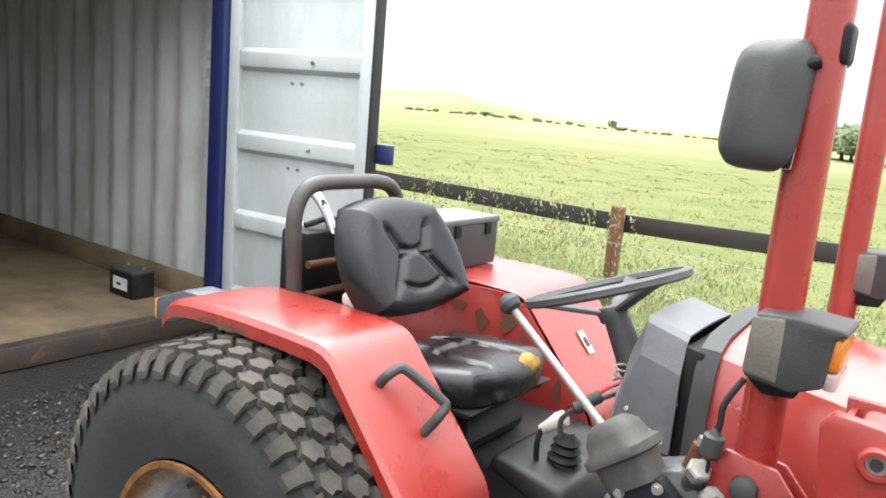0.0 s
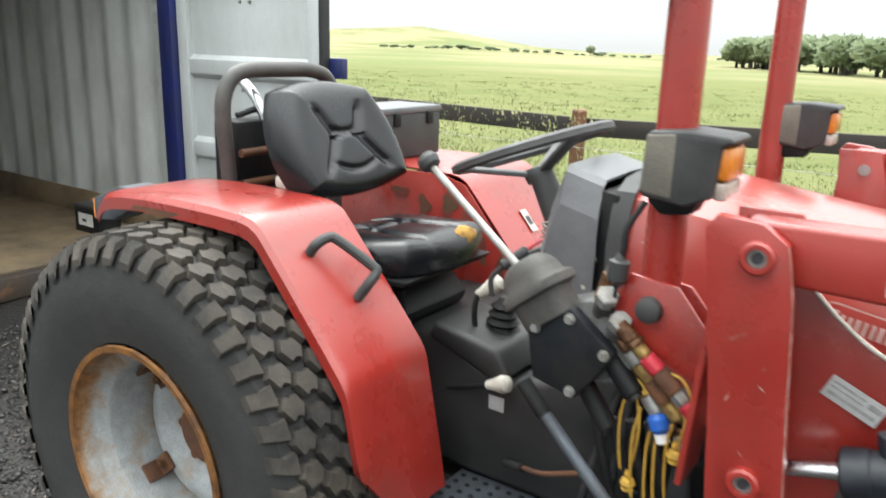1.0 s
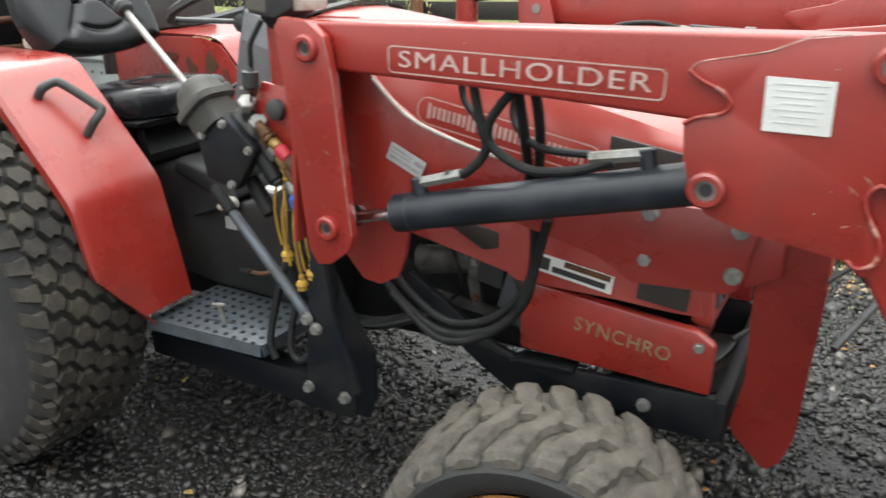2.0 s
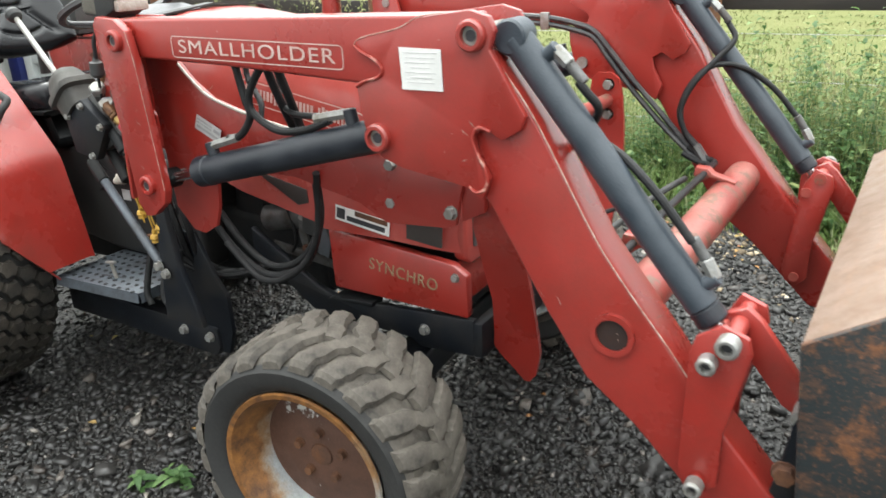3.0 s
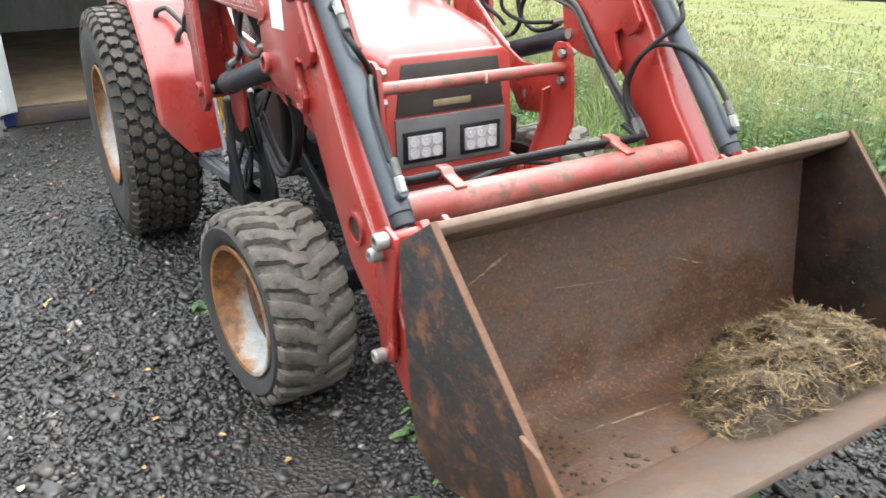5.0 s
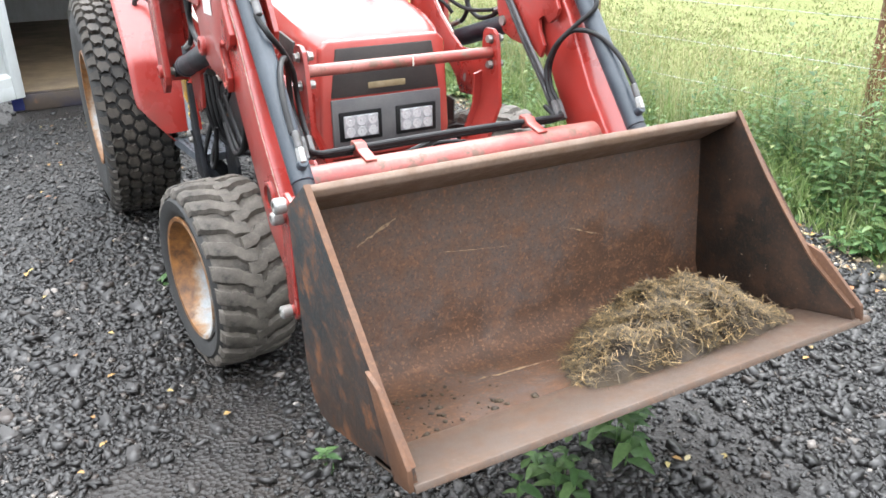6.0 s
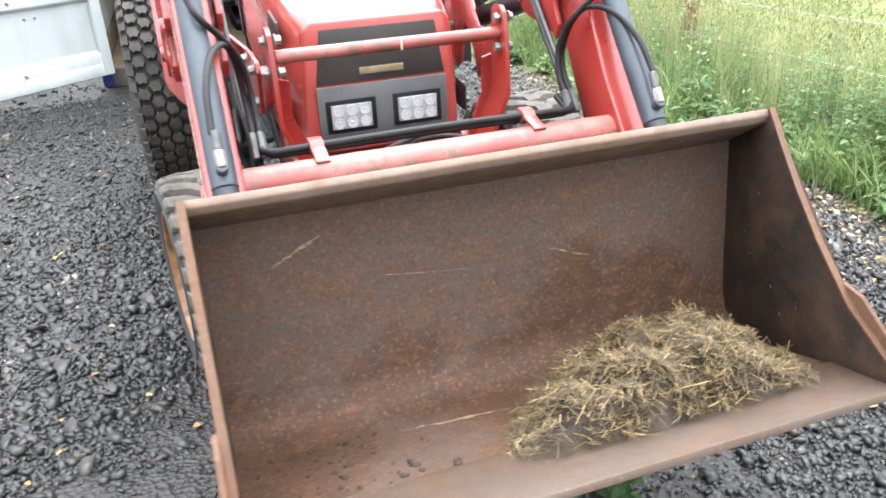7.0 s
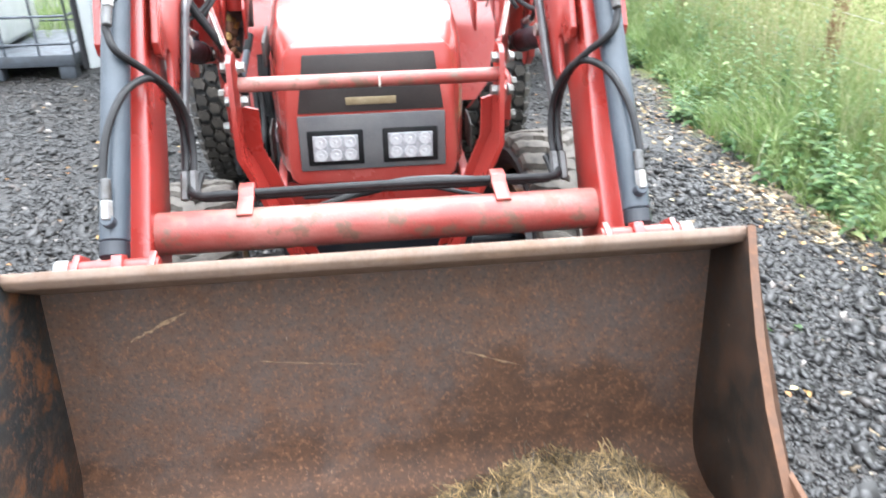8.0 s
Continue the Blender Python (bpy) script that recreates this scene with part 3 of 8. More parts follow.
def front_wheel(y_out, sgn):
    R, W, rim = 0.320, 0.262, 0.201
    c = (0.469, y_out - sgn * W / 2, R - 0.056 + (0.11 if sgn > 0 else 0))
    wheel = part("front_wheel", lathe([(0, 0.0), (0, 0.030), (0.010, 0.028), (0.012, 0)], (c[0], c[1] + sgn * 0.030, c[2]), (0, sgn, 0), 24), RUST, tractor, "front wheel with a muddy bar-lug tyre")
    bm = add_lathe(bmesh.new(), tyre_profile(R - 0.012, W - 0.02, rim, 0.012), c, (0, 1, 0), 72)
    for f in bm.faces:
        if all(abs(v.co.y - c[1]) < W * 0.46 for v in f.verts):
            f.material_index = 1
    bmesh.ops.recalc_face_normals(bm, faces=bm.faces)
    part("tyre", bm, [SIDEWALL, MUD_TREAD], wheel, "worn muddy tyre with slanting bar lugs", 30)
    n = 24
    da = 2 * math.pi / n
    prof = [(-0.016, R - 0.012, -0.10, 0.32), (0.03, R - 0.013, 0.06, 0.34), (0.044, R - 0.013, 0.26, 0.33), (0.068, R - 0.014, 0.36, 0.36), (0.10, R - 0.017, 0.48, 0.37), (0.119, R - 0.023, 0.58, 0.37), (0.127, R - 0.036, 0.62, 0.34)]
    for s in (-1, 1):
        for k in range(n):
            turn = 2 * math.pi * (k + (0.5 if s > 0 else 0)) / n + 0.02 * math.sin(5 * k)
            bm = bmesh.new()
            rows = [[], [], [], [], []]
            fine = []
            for p0, p1 in zip(prof, prof[1:]):
                fine += [p0, tuple((a + b) / 2 for a, b in zip(p0, p1))]
            fine.append(prof[-1])
            for w, r, sh, ha in fine:                # worn, chewed edges: each lug its own
                worn = 0.0035 * noise.noise((w * 45, k * 3.7, s))
                cut = 1 + 0.26 * noise.noise((w * 80, k * 1.9, s + 5))
                for lst, g, rr in zip(rows, (-1, -0.74, 0, 0.74, 1), (r - 0.008, r + 0.0065, r + 0.0095, r + 0.0065, r - 0.008)):
                    ang = (sh + g * ha * (cut if g < 0 else 2 - cut)) * da
                    rr += worn + 0.002 * noise.noise((w * 90, k + g * 3, 2 * s))
                    lst.append(bm.verts.new((rr * math.cos(ang), s * w, rr * math.sin(ang))))
            for q0, q1 in zip(rows, rows[1:]):
                for i in range(len(fine) - 1):
                    bm.faces.new((q0[i], q0[i + 1], q1[i + 1], q1[i]))
            bm.faces.new([q[0] for q in rows])
            bm.faces.new([q[-1] for q in rows][::-1])
            bmesh.ops.recalc_face_normals(bm, faces=bm.faces)
            o = part("tread_lug", bm, MUD_TREAD, wheel, angle=30)
            o.matrix_basis = Matrix.Translation(c) @ Matrix.Rotation(-turn, 4, "Y")
    bm = bmesh.new()
    lay = bm.verts.layers.float.new("rusting")
    h = W / 2
    add_lathe(bm, [(h - 0.014, rim + 0.010, 1.0), (h - 0.006, rim + 0.008, 1.0), (h - 0.008, rim - 0.004, 1.0), (h - 0.035, rim - 0.012, 0.7), (h - 0.06, rim - 0.026, 0.4), (h - 0.095, rim - 0.036, 0.0),
                   (h - 0.11, rim - 0.040, -0.2), (-h, rim - 0.02, 0.4)], c, (0, sgn, 0), 56, lay)
    bmesh.ops.recalc_face_normals(bm, faces=bm.faces)
    bmesh.ops.solidify(bm, geom=bm.faces[:], thickness=0.005)
    lay = bm.verts.layers.float["rusting"]
    for v in bm.verts:                              # one half has rusted more than the other
        v[lay] += 0.55 * math.cos(math.atan2(v.co.z - c[2], v.co.x - c[0]) - 2.7) - 0.25
    part("rim", bm, RIM, wheel, "pale rim streaked with orange rust", 50)
    part("wheel_disc", lathe([(0.020, rim - 0.03), (0.030, 0.11), (0.036, 0.098), (0.036, 0.03), (0.026, 0.028), (0.026, 0)], c, (0, sgn, 0), 48), FLAKED, wheel, "flaking brown wheel disc", 40)
    for k in range(5):
        a = 0.3 + k * 2 * math.pi / 5
        q = (c[0] + 0.062 * math.cos(a), c[1] + sgn * 0.035, c[2] + 0.062 * math.sin(a))
        part("wheel_nut", hexhead(q, (0, sgn, 0), 0.011, 0.013), RUST, wheel)
    wheel.matrix_basis = Matrix.Translation(c) @ Matrix.Rotation(0.115, 4, "Z") @ Matrix.Translation([-v for v in c])     # steered a little to the left
    return wheel


rear_wheel(-0.748, -1)
rear_wheel(0.748, 1)
front_wheel(-0.670, -1)
front_wheel(0.670, 1)

# ---------------------------------------------------------------- tractor: chassis, axles, engine bay
part("gearbox_housing", prism([(-1.55, 0.62), (-1.50, 0.34), (-0.55, 0.36), (-0.30, 0.40), (0.15, 0.42), (0.15, 0.62), (-0.3, 0.66), (-0.75, 0.72)], -0.13, 0.13, "y", 0.03, 3), BLACK, tractor, "black gearbox and clutch housing")
part("rear_axle", rod((-1.225, -0.55, 0.529), (-1.225, 0.55, 0.529), 0.075, 20, w=0.01), BLACK, tractor, "black rear axle tube")
part("front_axle", prism([(-0.50, 0.25), (-0.42, 0.32), (-0.12, 0.365), (0.12, 0.385), (0.42, 0.385), (0.50, 0.32), (0.45, 0.29), (0.12, 0.295), (-0.12, 0.275), (-0.45, 0.22)], 0.42, 0.53, "x", 0.015, 3), CHASSIS, tractor, "rusty black front axle beam")
for s in (-1, 1):
    part("side_rail", prism([(0.00, 0.66), (0.10, 0.60), (0.22, 0.525), (0.29, 0.503), (0.715, 0.528), (0.713, 0.430), (0.56, 0.420), (0.52, 0.440), (0.40, 0.440), (0.27, 0.415), (0.20, 0.455), (0.10, 0.525), (0.00, 0.59)], s * 0.240, s * 0.262, "y", 0.005), CHASSIS, tractor, "black front frame rail")
    part("rail_ledge", prism([(0.27, 0.500), (0.29, 0.512), (0.42, 0.518), (0.42, 0.506)], s * 0.225, s * 0.275, "y", 0.002), BLACK, tractor, "dusty ledge on the frame rail")
    part("rail_bolt", hexhead((0.574, s * 0.263, 0.474), (0, s, 0), 0.012, 0.01), STEEL, tractor)
    # the long channel under the foot plate that carries the loader
    part("loader_subframe", prism([(-0.84, 0.350), (-0.115, 0.350), (-0.110, 0.285), (-0.128, 0.258), (-0.84, 0.262)], s * 0.275, s * 0.345, "y", 0.006), CHASSIS, tractor, "long black loader mounting channel")
    for x in (-0.254, -0.141):
        part("rail_bolt", hexhead((x, s * 0.346, 0.320), (0, s, 0), 0.013, 0.012), STEEL, tractor)
    part("mast_foot", prism([(-0.235, 0.64), (-0.16, 0.64), (-0.10, 0.52), (-0.06, 0.46), (-0.058, 0.345), (-0.085, 0.270), (-0.235, 0.270)], s * 0.318, s * 0.334, "y", 0.003), CHASSIS, tractor, "black loader mast foot plate")
part("front_crossmember", box((0.722, 0, 0.475), (0.03, 0.52, 0.095), 0.008), CHASSIS, tractor, "black front cross member")
part("engine_block", prism([(-0.25, 0.42), (0.60, 0.45), (0.60, 0.66), (0.30, 0.80), (-0.2, 0.84)], -0.12, 0.12, "y", 0.03, 3), BLACK, tractor, "grimy black engine block")
# what shows of the engine under the bonnet's skirt
for s in (-1, 1):
    st = part("starter_motor", rod((-0.02, s * 0.165, 0.655), (0.135, s * 0.165, 0.690), 0.040, 20, w=0.006), VALVE, tractor, "oily grey starter motor")
    part("motor_cap", rod((0.13, s * 0.165, 0.689), (0.150, s * 0.165, 0.693), 0.032, 20, w=0.004), STEEL, st)
    part("solenoid", rod((0.0, s * 0.195, 0.728), (0.085, s * 0.195, 0.745), 0.022, 16, w=0.003), BLACK, st)
    br = part("engine_bracket", prism([(0.135, 0.715), (0.168, 0.710), (0.158, 0.640), (0.166, 0.585), (0.142, 0.582), (0.128, 0.640)], s * 0.200, s * 0.207, "y", 0.002), VALVE, tractor, "pale grey engine bracket")
    part("bracket_bolt", hexhead((0.150, s * 0.207, 0.695), (0, s, 0), 0.009, 0.007), STEEL, br)
    part("bracket_bolt", hexhead((0.152, s * 0.207, 0.604), (0, s, 0), 0.009, 0.007), RUST, br)
    part("throttle_pipe", tube([(0.175, s * 0.205, 0.735), (0.215, s * 0.205, 0.665), (0.262, s * 0.205, 0.585), (0.285, s * 0.200, 0.520)], 0.011, 10), LAMP_GREY, tractor, "grey pipe beside the engine")
    part("sump_rib", box((0.10, s * 0.128, 0.540), (0.30, 0.016, 0.030), 0.005, (0, 6, 0)), VALVE, tractor)
    part("fuel_line", tube([(0.03, s * 0.19, 0.76), (0.09, s * 0.20, 0.70), (0.11, s * 0.20, 0.62), (0.07, s * 0.18, 0.57)], 0.005, 8), HOSE, tractor)

# ---------------------------------------------------------------- tractor: bonnet
def bonnet():
    rows = []
    for x, top, half, low, rnd in ((-0.315, 1.218, 0.268, 0.86, 0.06), (-0.20, 1.203, 0.268, 0.83, 0.06), (0.0, 1.175, 0.268, 0.765, 0.06), (0.25, 1.14, 0.268, 0.715, 0.06), (0.28, 1.135, 0.268, 0.70, 0.06), (0.50, 1.085, 0.264, 0.70, 0.06), (0.60, 1.055, 0.250, 0.69, 0.06), (0.645, 1.030, 0.236, 0.685, 0.055), (0.668, 1.000, 0.222, 0.68, 0.05)):
        prof = [(-half, low), (-half, 0.5 * (low + top - rnd)), (-half + 0.006, top - rnd - 0.05), (-half + 0.016, top - rnd), (-half + 0.03, top - rnd * 0.4), (-half + 0.07, top - rnd * 0.08), (-half * 0.4, top + 0.010)]
        rows.append([(x, y, z) for y, z in prof + [(0, top + 0.014)] + [(-y, z) for y, z in prof[::-1]]])
    hood = part("bonnet", sheet(rows, -0.006), BONNET, tractor, "sun-faded red bonnet with rounded shoulders", 40)
    return hood


hood = bonnet()
nose = part("nose_panel", prism([(-0.222, 0.665), (-0.228, 0.72), (-0.215, 0.995), (-0.19, 1.02), (0.19, 1.02), (0.215, 0.995), (0.228, 0.72), (0.222, 0.665), (0.20, 0.645), (-0.20, 0.645)], 0.640, 0.680, "x", 0.010, 3), BONNET, tractor, "faded red nose panel")
part("grille", prism([(-0.19, 0.845), (-0.166, 0.995), (0.166, 0.995), (0.19, 0.845)], 0.676, 0.684, "x", 0.004), GRILLE, nose, "dusty black wire grille")
part("badge", box((0.686, 0.0, 0.875), (0.004, 0.13, 0.020), 0.002), DULL_GOLD, nose, "tarnished badge plate")
lamp_frame = part("lamp_frame", prism([(-0.193, 0.69), (-0.193, 0.84), (0.193, 0.84), (0.193, 0.69)], 0.678, 0.688, "x", 0.004), LAMP_GREY, nose, "grey riveted lamp surround")
LENS = surface("frosted_lamp_lens", (0.42, 0.43, 0.44), (0.30, 0.30, 0.31), rough=(0.1, 0.2), fine=160, grain=0.35, bump_dist=0.004)
DISH = surface("bright_reflector", (0.80, 0.81, 0.82), (0.52, 0.53, 0.54), (0.4, 0.7), 200, (0.1, 0.25), 0.3, 0.2, 200)
for s in (-1, 1):
    part("lamp_housing", prism([(s * 0.025, 0.705), (s * 0.025, 0.80), (s * 0.172, 0.80), (s * 0.172, 0.705)], 0.684, 0.692, "x", 0.004), BLACK, nose, "black lamp housing")
    lens = part("lamp_lens", box((0.692, s * 0.0985, 0.7525), (0.006, 0.118, 0.07), 0.002), LENS, nose, "clear work lamp lens with six reflectors")
    for i in range(3):
        for j in range(2):
            part("reflector", lathe([(0, 0.0166), (0.002, 0.0160), (0.0015, 0.012), (0.0005, 0.0055), (0.002, 0.0045), (0.002, 0)], (0.695, s * (0.06 + 0.0385 * i), 0.735 + 0.035 * j), (1, 0, 0), 14), DISH, lens)
for s in (-1, 1):
    # red lower engine panel with lettering and the side mesh
    part("lower_panel", prism([(0.29, 0.535), (0.285, 0.70), (0.66, 0.665), (0.70, 0.64), (0.70, 0.53)], s * 0.235, s * 0.262, "y", 0.006), RED, tractor, "red lower engine side panel")
    part("side_mesh", prism([(0.54, 0.715), (0.545, 0.80), (0.645, 0.785), (0.64, 0.705)], s * 0.266, s * 0.272, "y", 0.002), GRILLE, hood, "black side vent mesh")
    part("cover_bolt", hexhead((0.67, s * 0.263, 0.633), (0, s, 0), 0.009, 0.007), STEEL, tractor)
part("front_apron", prism([(-0.235, 0.53), (-0.235, 0.645), (0.235, 0.645), (0.235, 0.53)], 0.635, 0.648, "x", 0.005), RED, tractor, "red panel below the nose")

# ---------------------------------------------------------------- tractor: fenders
OLIVE = surface("green_brown_worn_patch", (0.100, 0.062, 0.030), (0.20, 0.040, 0.026), (0.42, 0.58), 34, (0.6, 0.8), 0, 0.3, 200)


def fender(s):
    prof = [(-1.540, 1.048), (-1.515, 1.086), (-1.46, 1.104), (-1.30, 1.113), (-1.030, 1.112), (-0.975, 1.100), (-0.938, 1.060), (-0.745, 0.838), (-0.724, 0.805), (-0.716, 0.770), (-0.688, 0.635), (-0.682, 0.610), (-0.660, 0.490)]
    for _ in range(1):                              # soften the folds
        prof = [prof[0]] + [q for a, b in zip(prof, prof[1:]) for q in ((a[0] * 0.75 + b[0] * 0.25, a[1] * 0.75 + b[1] * 0.25), (a[0] * 0.25 + b[0] * 0.75, a[1] * 0.25 + b[1] * 0.75))] + [prof[-1]]
    out, inn = (s * 0.592, s * 0.335) if s < 0 else (s * 0.588, s * 0.190)
    rows = [[(x - 0.006, out + s * 0.001, z - 0.040) if i else (x, out, z - 0.02), (x, out + s * 0.002, z - 0.012), (x, out - s * 0.006, z - 0.002), (x, out - s * 0.02, z), (x, inn + s * 0.02, z), (x, inn, z - 0.004)] for i, (x, z) in enumerate(prof)]
    rows = [[(x, s * min(abs(y), 0.594 - 0.80 * max(0.0, 0.622 - z)), z) for x, y, z in r] for r in rows]      # the foot is cut off at a slant
    f = part("fender", sheet(rows, 0.005), RED, tractor, "faded red rear mudguard", 30)
    part("inner_guard", prism([(-1.51, 1.038), (-1.46, 1.094), (-1.05, 1.101), (-0.97, 1.080), (-0.745, 0.815), (-0.724, 0.765), (-0.670, 0.495), (-0.86, 0.495), (-1.02, 0.72), (-1.45, 0.82)], inn - s * 0.005, inn + s * 0.002, "y", 0.002), RED, f, "red inner mudguard wall")
    if s > 0:
        for k, (x, z, a, b) in enumerate(((-1.20, 1.03, 0.030, 0.022), (-1.11, 1.00, 0.022, 0.030), (-1.02, 1.02, 0.026, 0.034), (-0.96, 0.97, 0.018, 0.050), (-0.90, 0.90, 0.014, 0.040), (-0.84, 0.86, 0.012, 0.030))):
            pts = [(x + a * math.cos(q) * (1 + 0.35 * math.sin(3 * q + k)), z + b * math.sin(q) * (1 + 0.3 * math.cos(2 * q + 2 * k))) for q in (2 * math.pi * i / 18 for i in range(18))]
            pts = [(u + 0.006 * noise.noise((u * 90, v * 90, k)), v + 0.006 * noise.noise((u * 90, v * 90, k + 7))) for u, v in pts]
            part("worn_patch", prism(pts, inn - 0.007, inn - 0.0085, "y", 0.0), OLIVE, f, "green-brown patch of worn paint")
        return f
    part("chipped_patch", prism([(-1.40, 1.070), (-1.375, 1.090), (-1.33, 1.098), (-1.26, 1.100), (-1.215, 1.085), (-1.235, 1.076), (-1.29, 1.068), (-1.34, 1.074)], s * 0.5955, s * 0.5985, "y", 0.0), RUST, f, "bare rusty patch where paint has flaked")
    part("grab_handle", tube([(-0.915, s * 0.505, 1.022), (-0.893, s * 0.500, 1.052), (-0.884, s * 0.470, 1.064), (-0.868, s * 0.455, 1.056), (-0.808, s * 0.420, 1.006), (-0.796, s * 0.418, 0.992), (-0.800, s * 0.438, 0.970), (-0.822, s * 0.450, 0.935)], 0.0115, 10), PLASTIC, f, "black grab handle")
    return f


fender_r, fender_l = fender(-1), fender(1)

# ---------------------------------------------------------------- tractor: loader
BORE = surface("shaded_bore_disc", (0.018, 0.009, 0.007), (0.035, 0.014, 0.009), (0.4, 0.7), 30, (0.7, 0.9))


def arm(s):
    o, i = s * 0.548, s * 0.485
    a = part("loader_arm", prism([(-0.03, 1.165), (-0.04, 1.21), (-0.03, 1.248), (0.90, 1.262), (0.90, 1.13), (0.66, 1.135), (0.3, 1.155)], i, o, "y", 0.008, 3), RED, tractor, "red upper loader arm")
    part("lower_arm", prism([(0.80, 1.24), (0.93, 1.20), (1.015, 1.085), (1.13, 0.885), (1.255, 0.725), (1.345, 0.60), (1.455, 0.475), (1.46, 0.42), (1.42, 0.385), (1.36, 0.40), (1.20, 0.56), (1.11, 0.63), (1.03, 0.75), (0.92, 0.935), (0.86, 0.985)], s * 0.456, s * 0.540, "y", 0.007, 3), RED, a, "red lower loader arm")
    knee = [(0.655, 1.205), (0.67, 1.218), (0.76, 1.238), (0.80, 1.256), (0.90, 1.268), (0.935, 1.258), (0.945, 1.235), (0.935, 1.205), (1.0, 1.10), (0.99, 1.075), (0.955, 1.055), (0.925, 1.075), (0.90, 1.06), (0.905, 1.03), (0.93, 0.985), (0.915, 0.945),
            (0.885, 0.965), (0.75, 0.985), (0.70, 1.002), (0.675, 1.03), (0.66, 1.085), (0.655, 1.13), (0.675, 1.142), (0.708, 1.150), (0.716, 1.163), (0.706, 1.178), (0.675, 1.19)]
    k = part("knee_plate", prism(knee, s * 0.540, s * 0.556, "y", 0.002), RED, a, "red welded knee plate")
    part("knee_plate", prism(knee, s * 0.430, s * 0.444, "y", 0.002), RED, a, "red welded knee plate")
    for (x, z), r in (((0.905, 1.228), 0.027), ((0.698, 1.040), 0.027)):
        part("pin_boss", lathe([(0, 0), (0, r), (0.014, r), (0.018, r - 0.004), (0.018, r * 0.62), (0.008, r * 0.62), (0.008, 0)], (x, s * 0.552, z), (0, s, 0), 24), RED, a, "red pin boss")
        part("pivot_pin", rod((x, s * 0.422, z), (x, s * 0.561, z), r * 0.60, 16), STEEL, a)
        # solid dark plug: the hollow's shade is put into its colour
        part("pin_hole_shade", rod((x, s * 0.556, z), (x, s * 0.5625, z), r * 0.36, 14), INK, a, "dark plug painting the shade in the pin's hollow")
    # proud ring on the lower arm; a flat dark disc paints its hole's shade; and the torque tube
    part("tube_end", lathe([(0.0, 0.030), (0.020, 0.030), (0.020, 0.040), (0.0, 0.040)], (1.158, s * 0.528, 0.729), (0, s, 0), 28), RED, a, "open tube end in the arm")
    part("tube_bore", lathe([(0.0, 0.030), (0.0, 0.0)], (1.158, s * 0.541, 0.729), (0, s, 0), 28), BORE, a, "flat disc painted dark as the bore's shade")
    return a


arm_r, arm_l = arm(-1), arm(1)
part("torque_tube", rod((1.160, -0.46, 0.745), (1.160, 0.46, 0.745), 0.044, 32), PINK_WORN, tractor, "scuffed red torque tube between the arms")


def mast(s):
    o = s * 0.575
    m = part("loader_mast", prism([(-0.075, 1.235), (-0.06, 1.255), (0.0, 1.25), (0.035, 1.225), (0.05, 1.15), (0.075, 0.86), (0.065, 0.83), (0.02, 0.795), (-0.01, 0.79), (-0.03, 0.82), (-0.045, 1.0)], s * 0.553, o, "y", 0.003), RED, tractor, "red loader mast side plate")
    outline = [(-0.06, 1.25), (0.03, 1.25), (0.06, 1.145), (0.10, 1.105), (0.16, 1.065), (0.27, 1.02), (0.42, 0.975), (0.56, 0.945), (0.66, 0.945), (0.745, 0.94), (0.76, 0.915), (0.745, 0.86), (0.735, 0.805), (0.715, 0.795), (0.55, 0.785), (0.49, 0.83), (0.34, 0.885), (0.20, 0.90), (0.135, 0.87),
               (0.125, 0.80), (0.105, 0.745), (0.06, 0.72), (0.02, 0.725), (-0.03, 0.78)]
    bm = prism(outline, s * 0.455, s * 0.467, "y", 0.002)
    for v in bm.verts:
        v.co.y -= s * 0.112 * min(1.0, max(0.0, (v.co.x - 0.16) / 0.40))
    inner = part("side_frame_plate", bm, RED, m, "red loader side frame plate")
    # bone-coloured tube paints the bright lit line on the plate's top edge
    edge = [(x, s * (0.468 - 0.112 * min(1.0, max(0.0, (x - 0.16) / 0.40))), z + 0.001) for x, z in ((0.062, 1.14), (0.10, 1.105), (0.16, 1.065), (0.27, 1.02), (0.42, 0.975))]
    part("worn_or_lit_edge", tube(edge, 0.0032, 6, 5), BONE, m, "pale tube painting the plate's lit top edge")
    for x, z in ((0.575, 0.925), (0.572, 0.838), (0.728, 0.918), (0.725, 0.833)):
        part("frame_bolt", hexhead((x, s * 0.356, z), (0, s, 0), 0.013, 0.012), STEEL, m)
    part("mast_back_plate", box((-0.062, s * 0.511, 1.03), (0.010, 0.095, 0.42), 0.002, (0, 4, 0)), RED, m, "red mast back plate")
    for (x, z) in ((0.0, 1.204), (0.022, 0.872)):
        part("pin_boss", lathe([(0, 0), (0, 0.024), (0.010, 0.024), (0.013, 0.020), (0.013, 0.014), (0.004, 0.014), (0.004, 0)], (x, o, z), (0, s, 0), 22), RED, m, "red pin boss")
        part("pivot_pin", rod((x, s * 0.45, z), (x, s * 0.581, z), 0.0135, 16), STEEL, m)
        # dark plug for the shaded hollow of the pin
        part("pin_hole_shade", rod((x, s * 0.577, z), (x, s * 0.5825, z), 0.0085, 14), INK, m, "dark plug painting the shade in the pin's hollow")
    return m


mast_r, mast_l = mast(-1), mast(1)


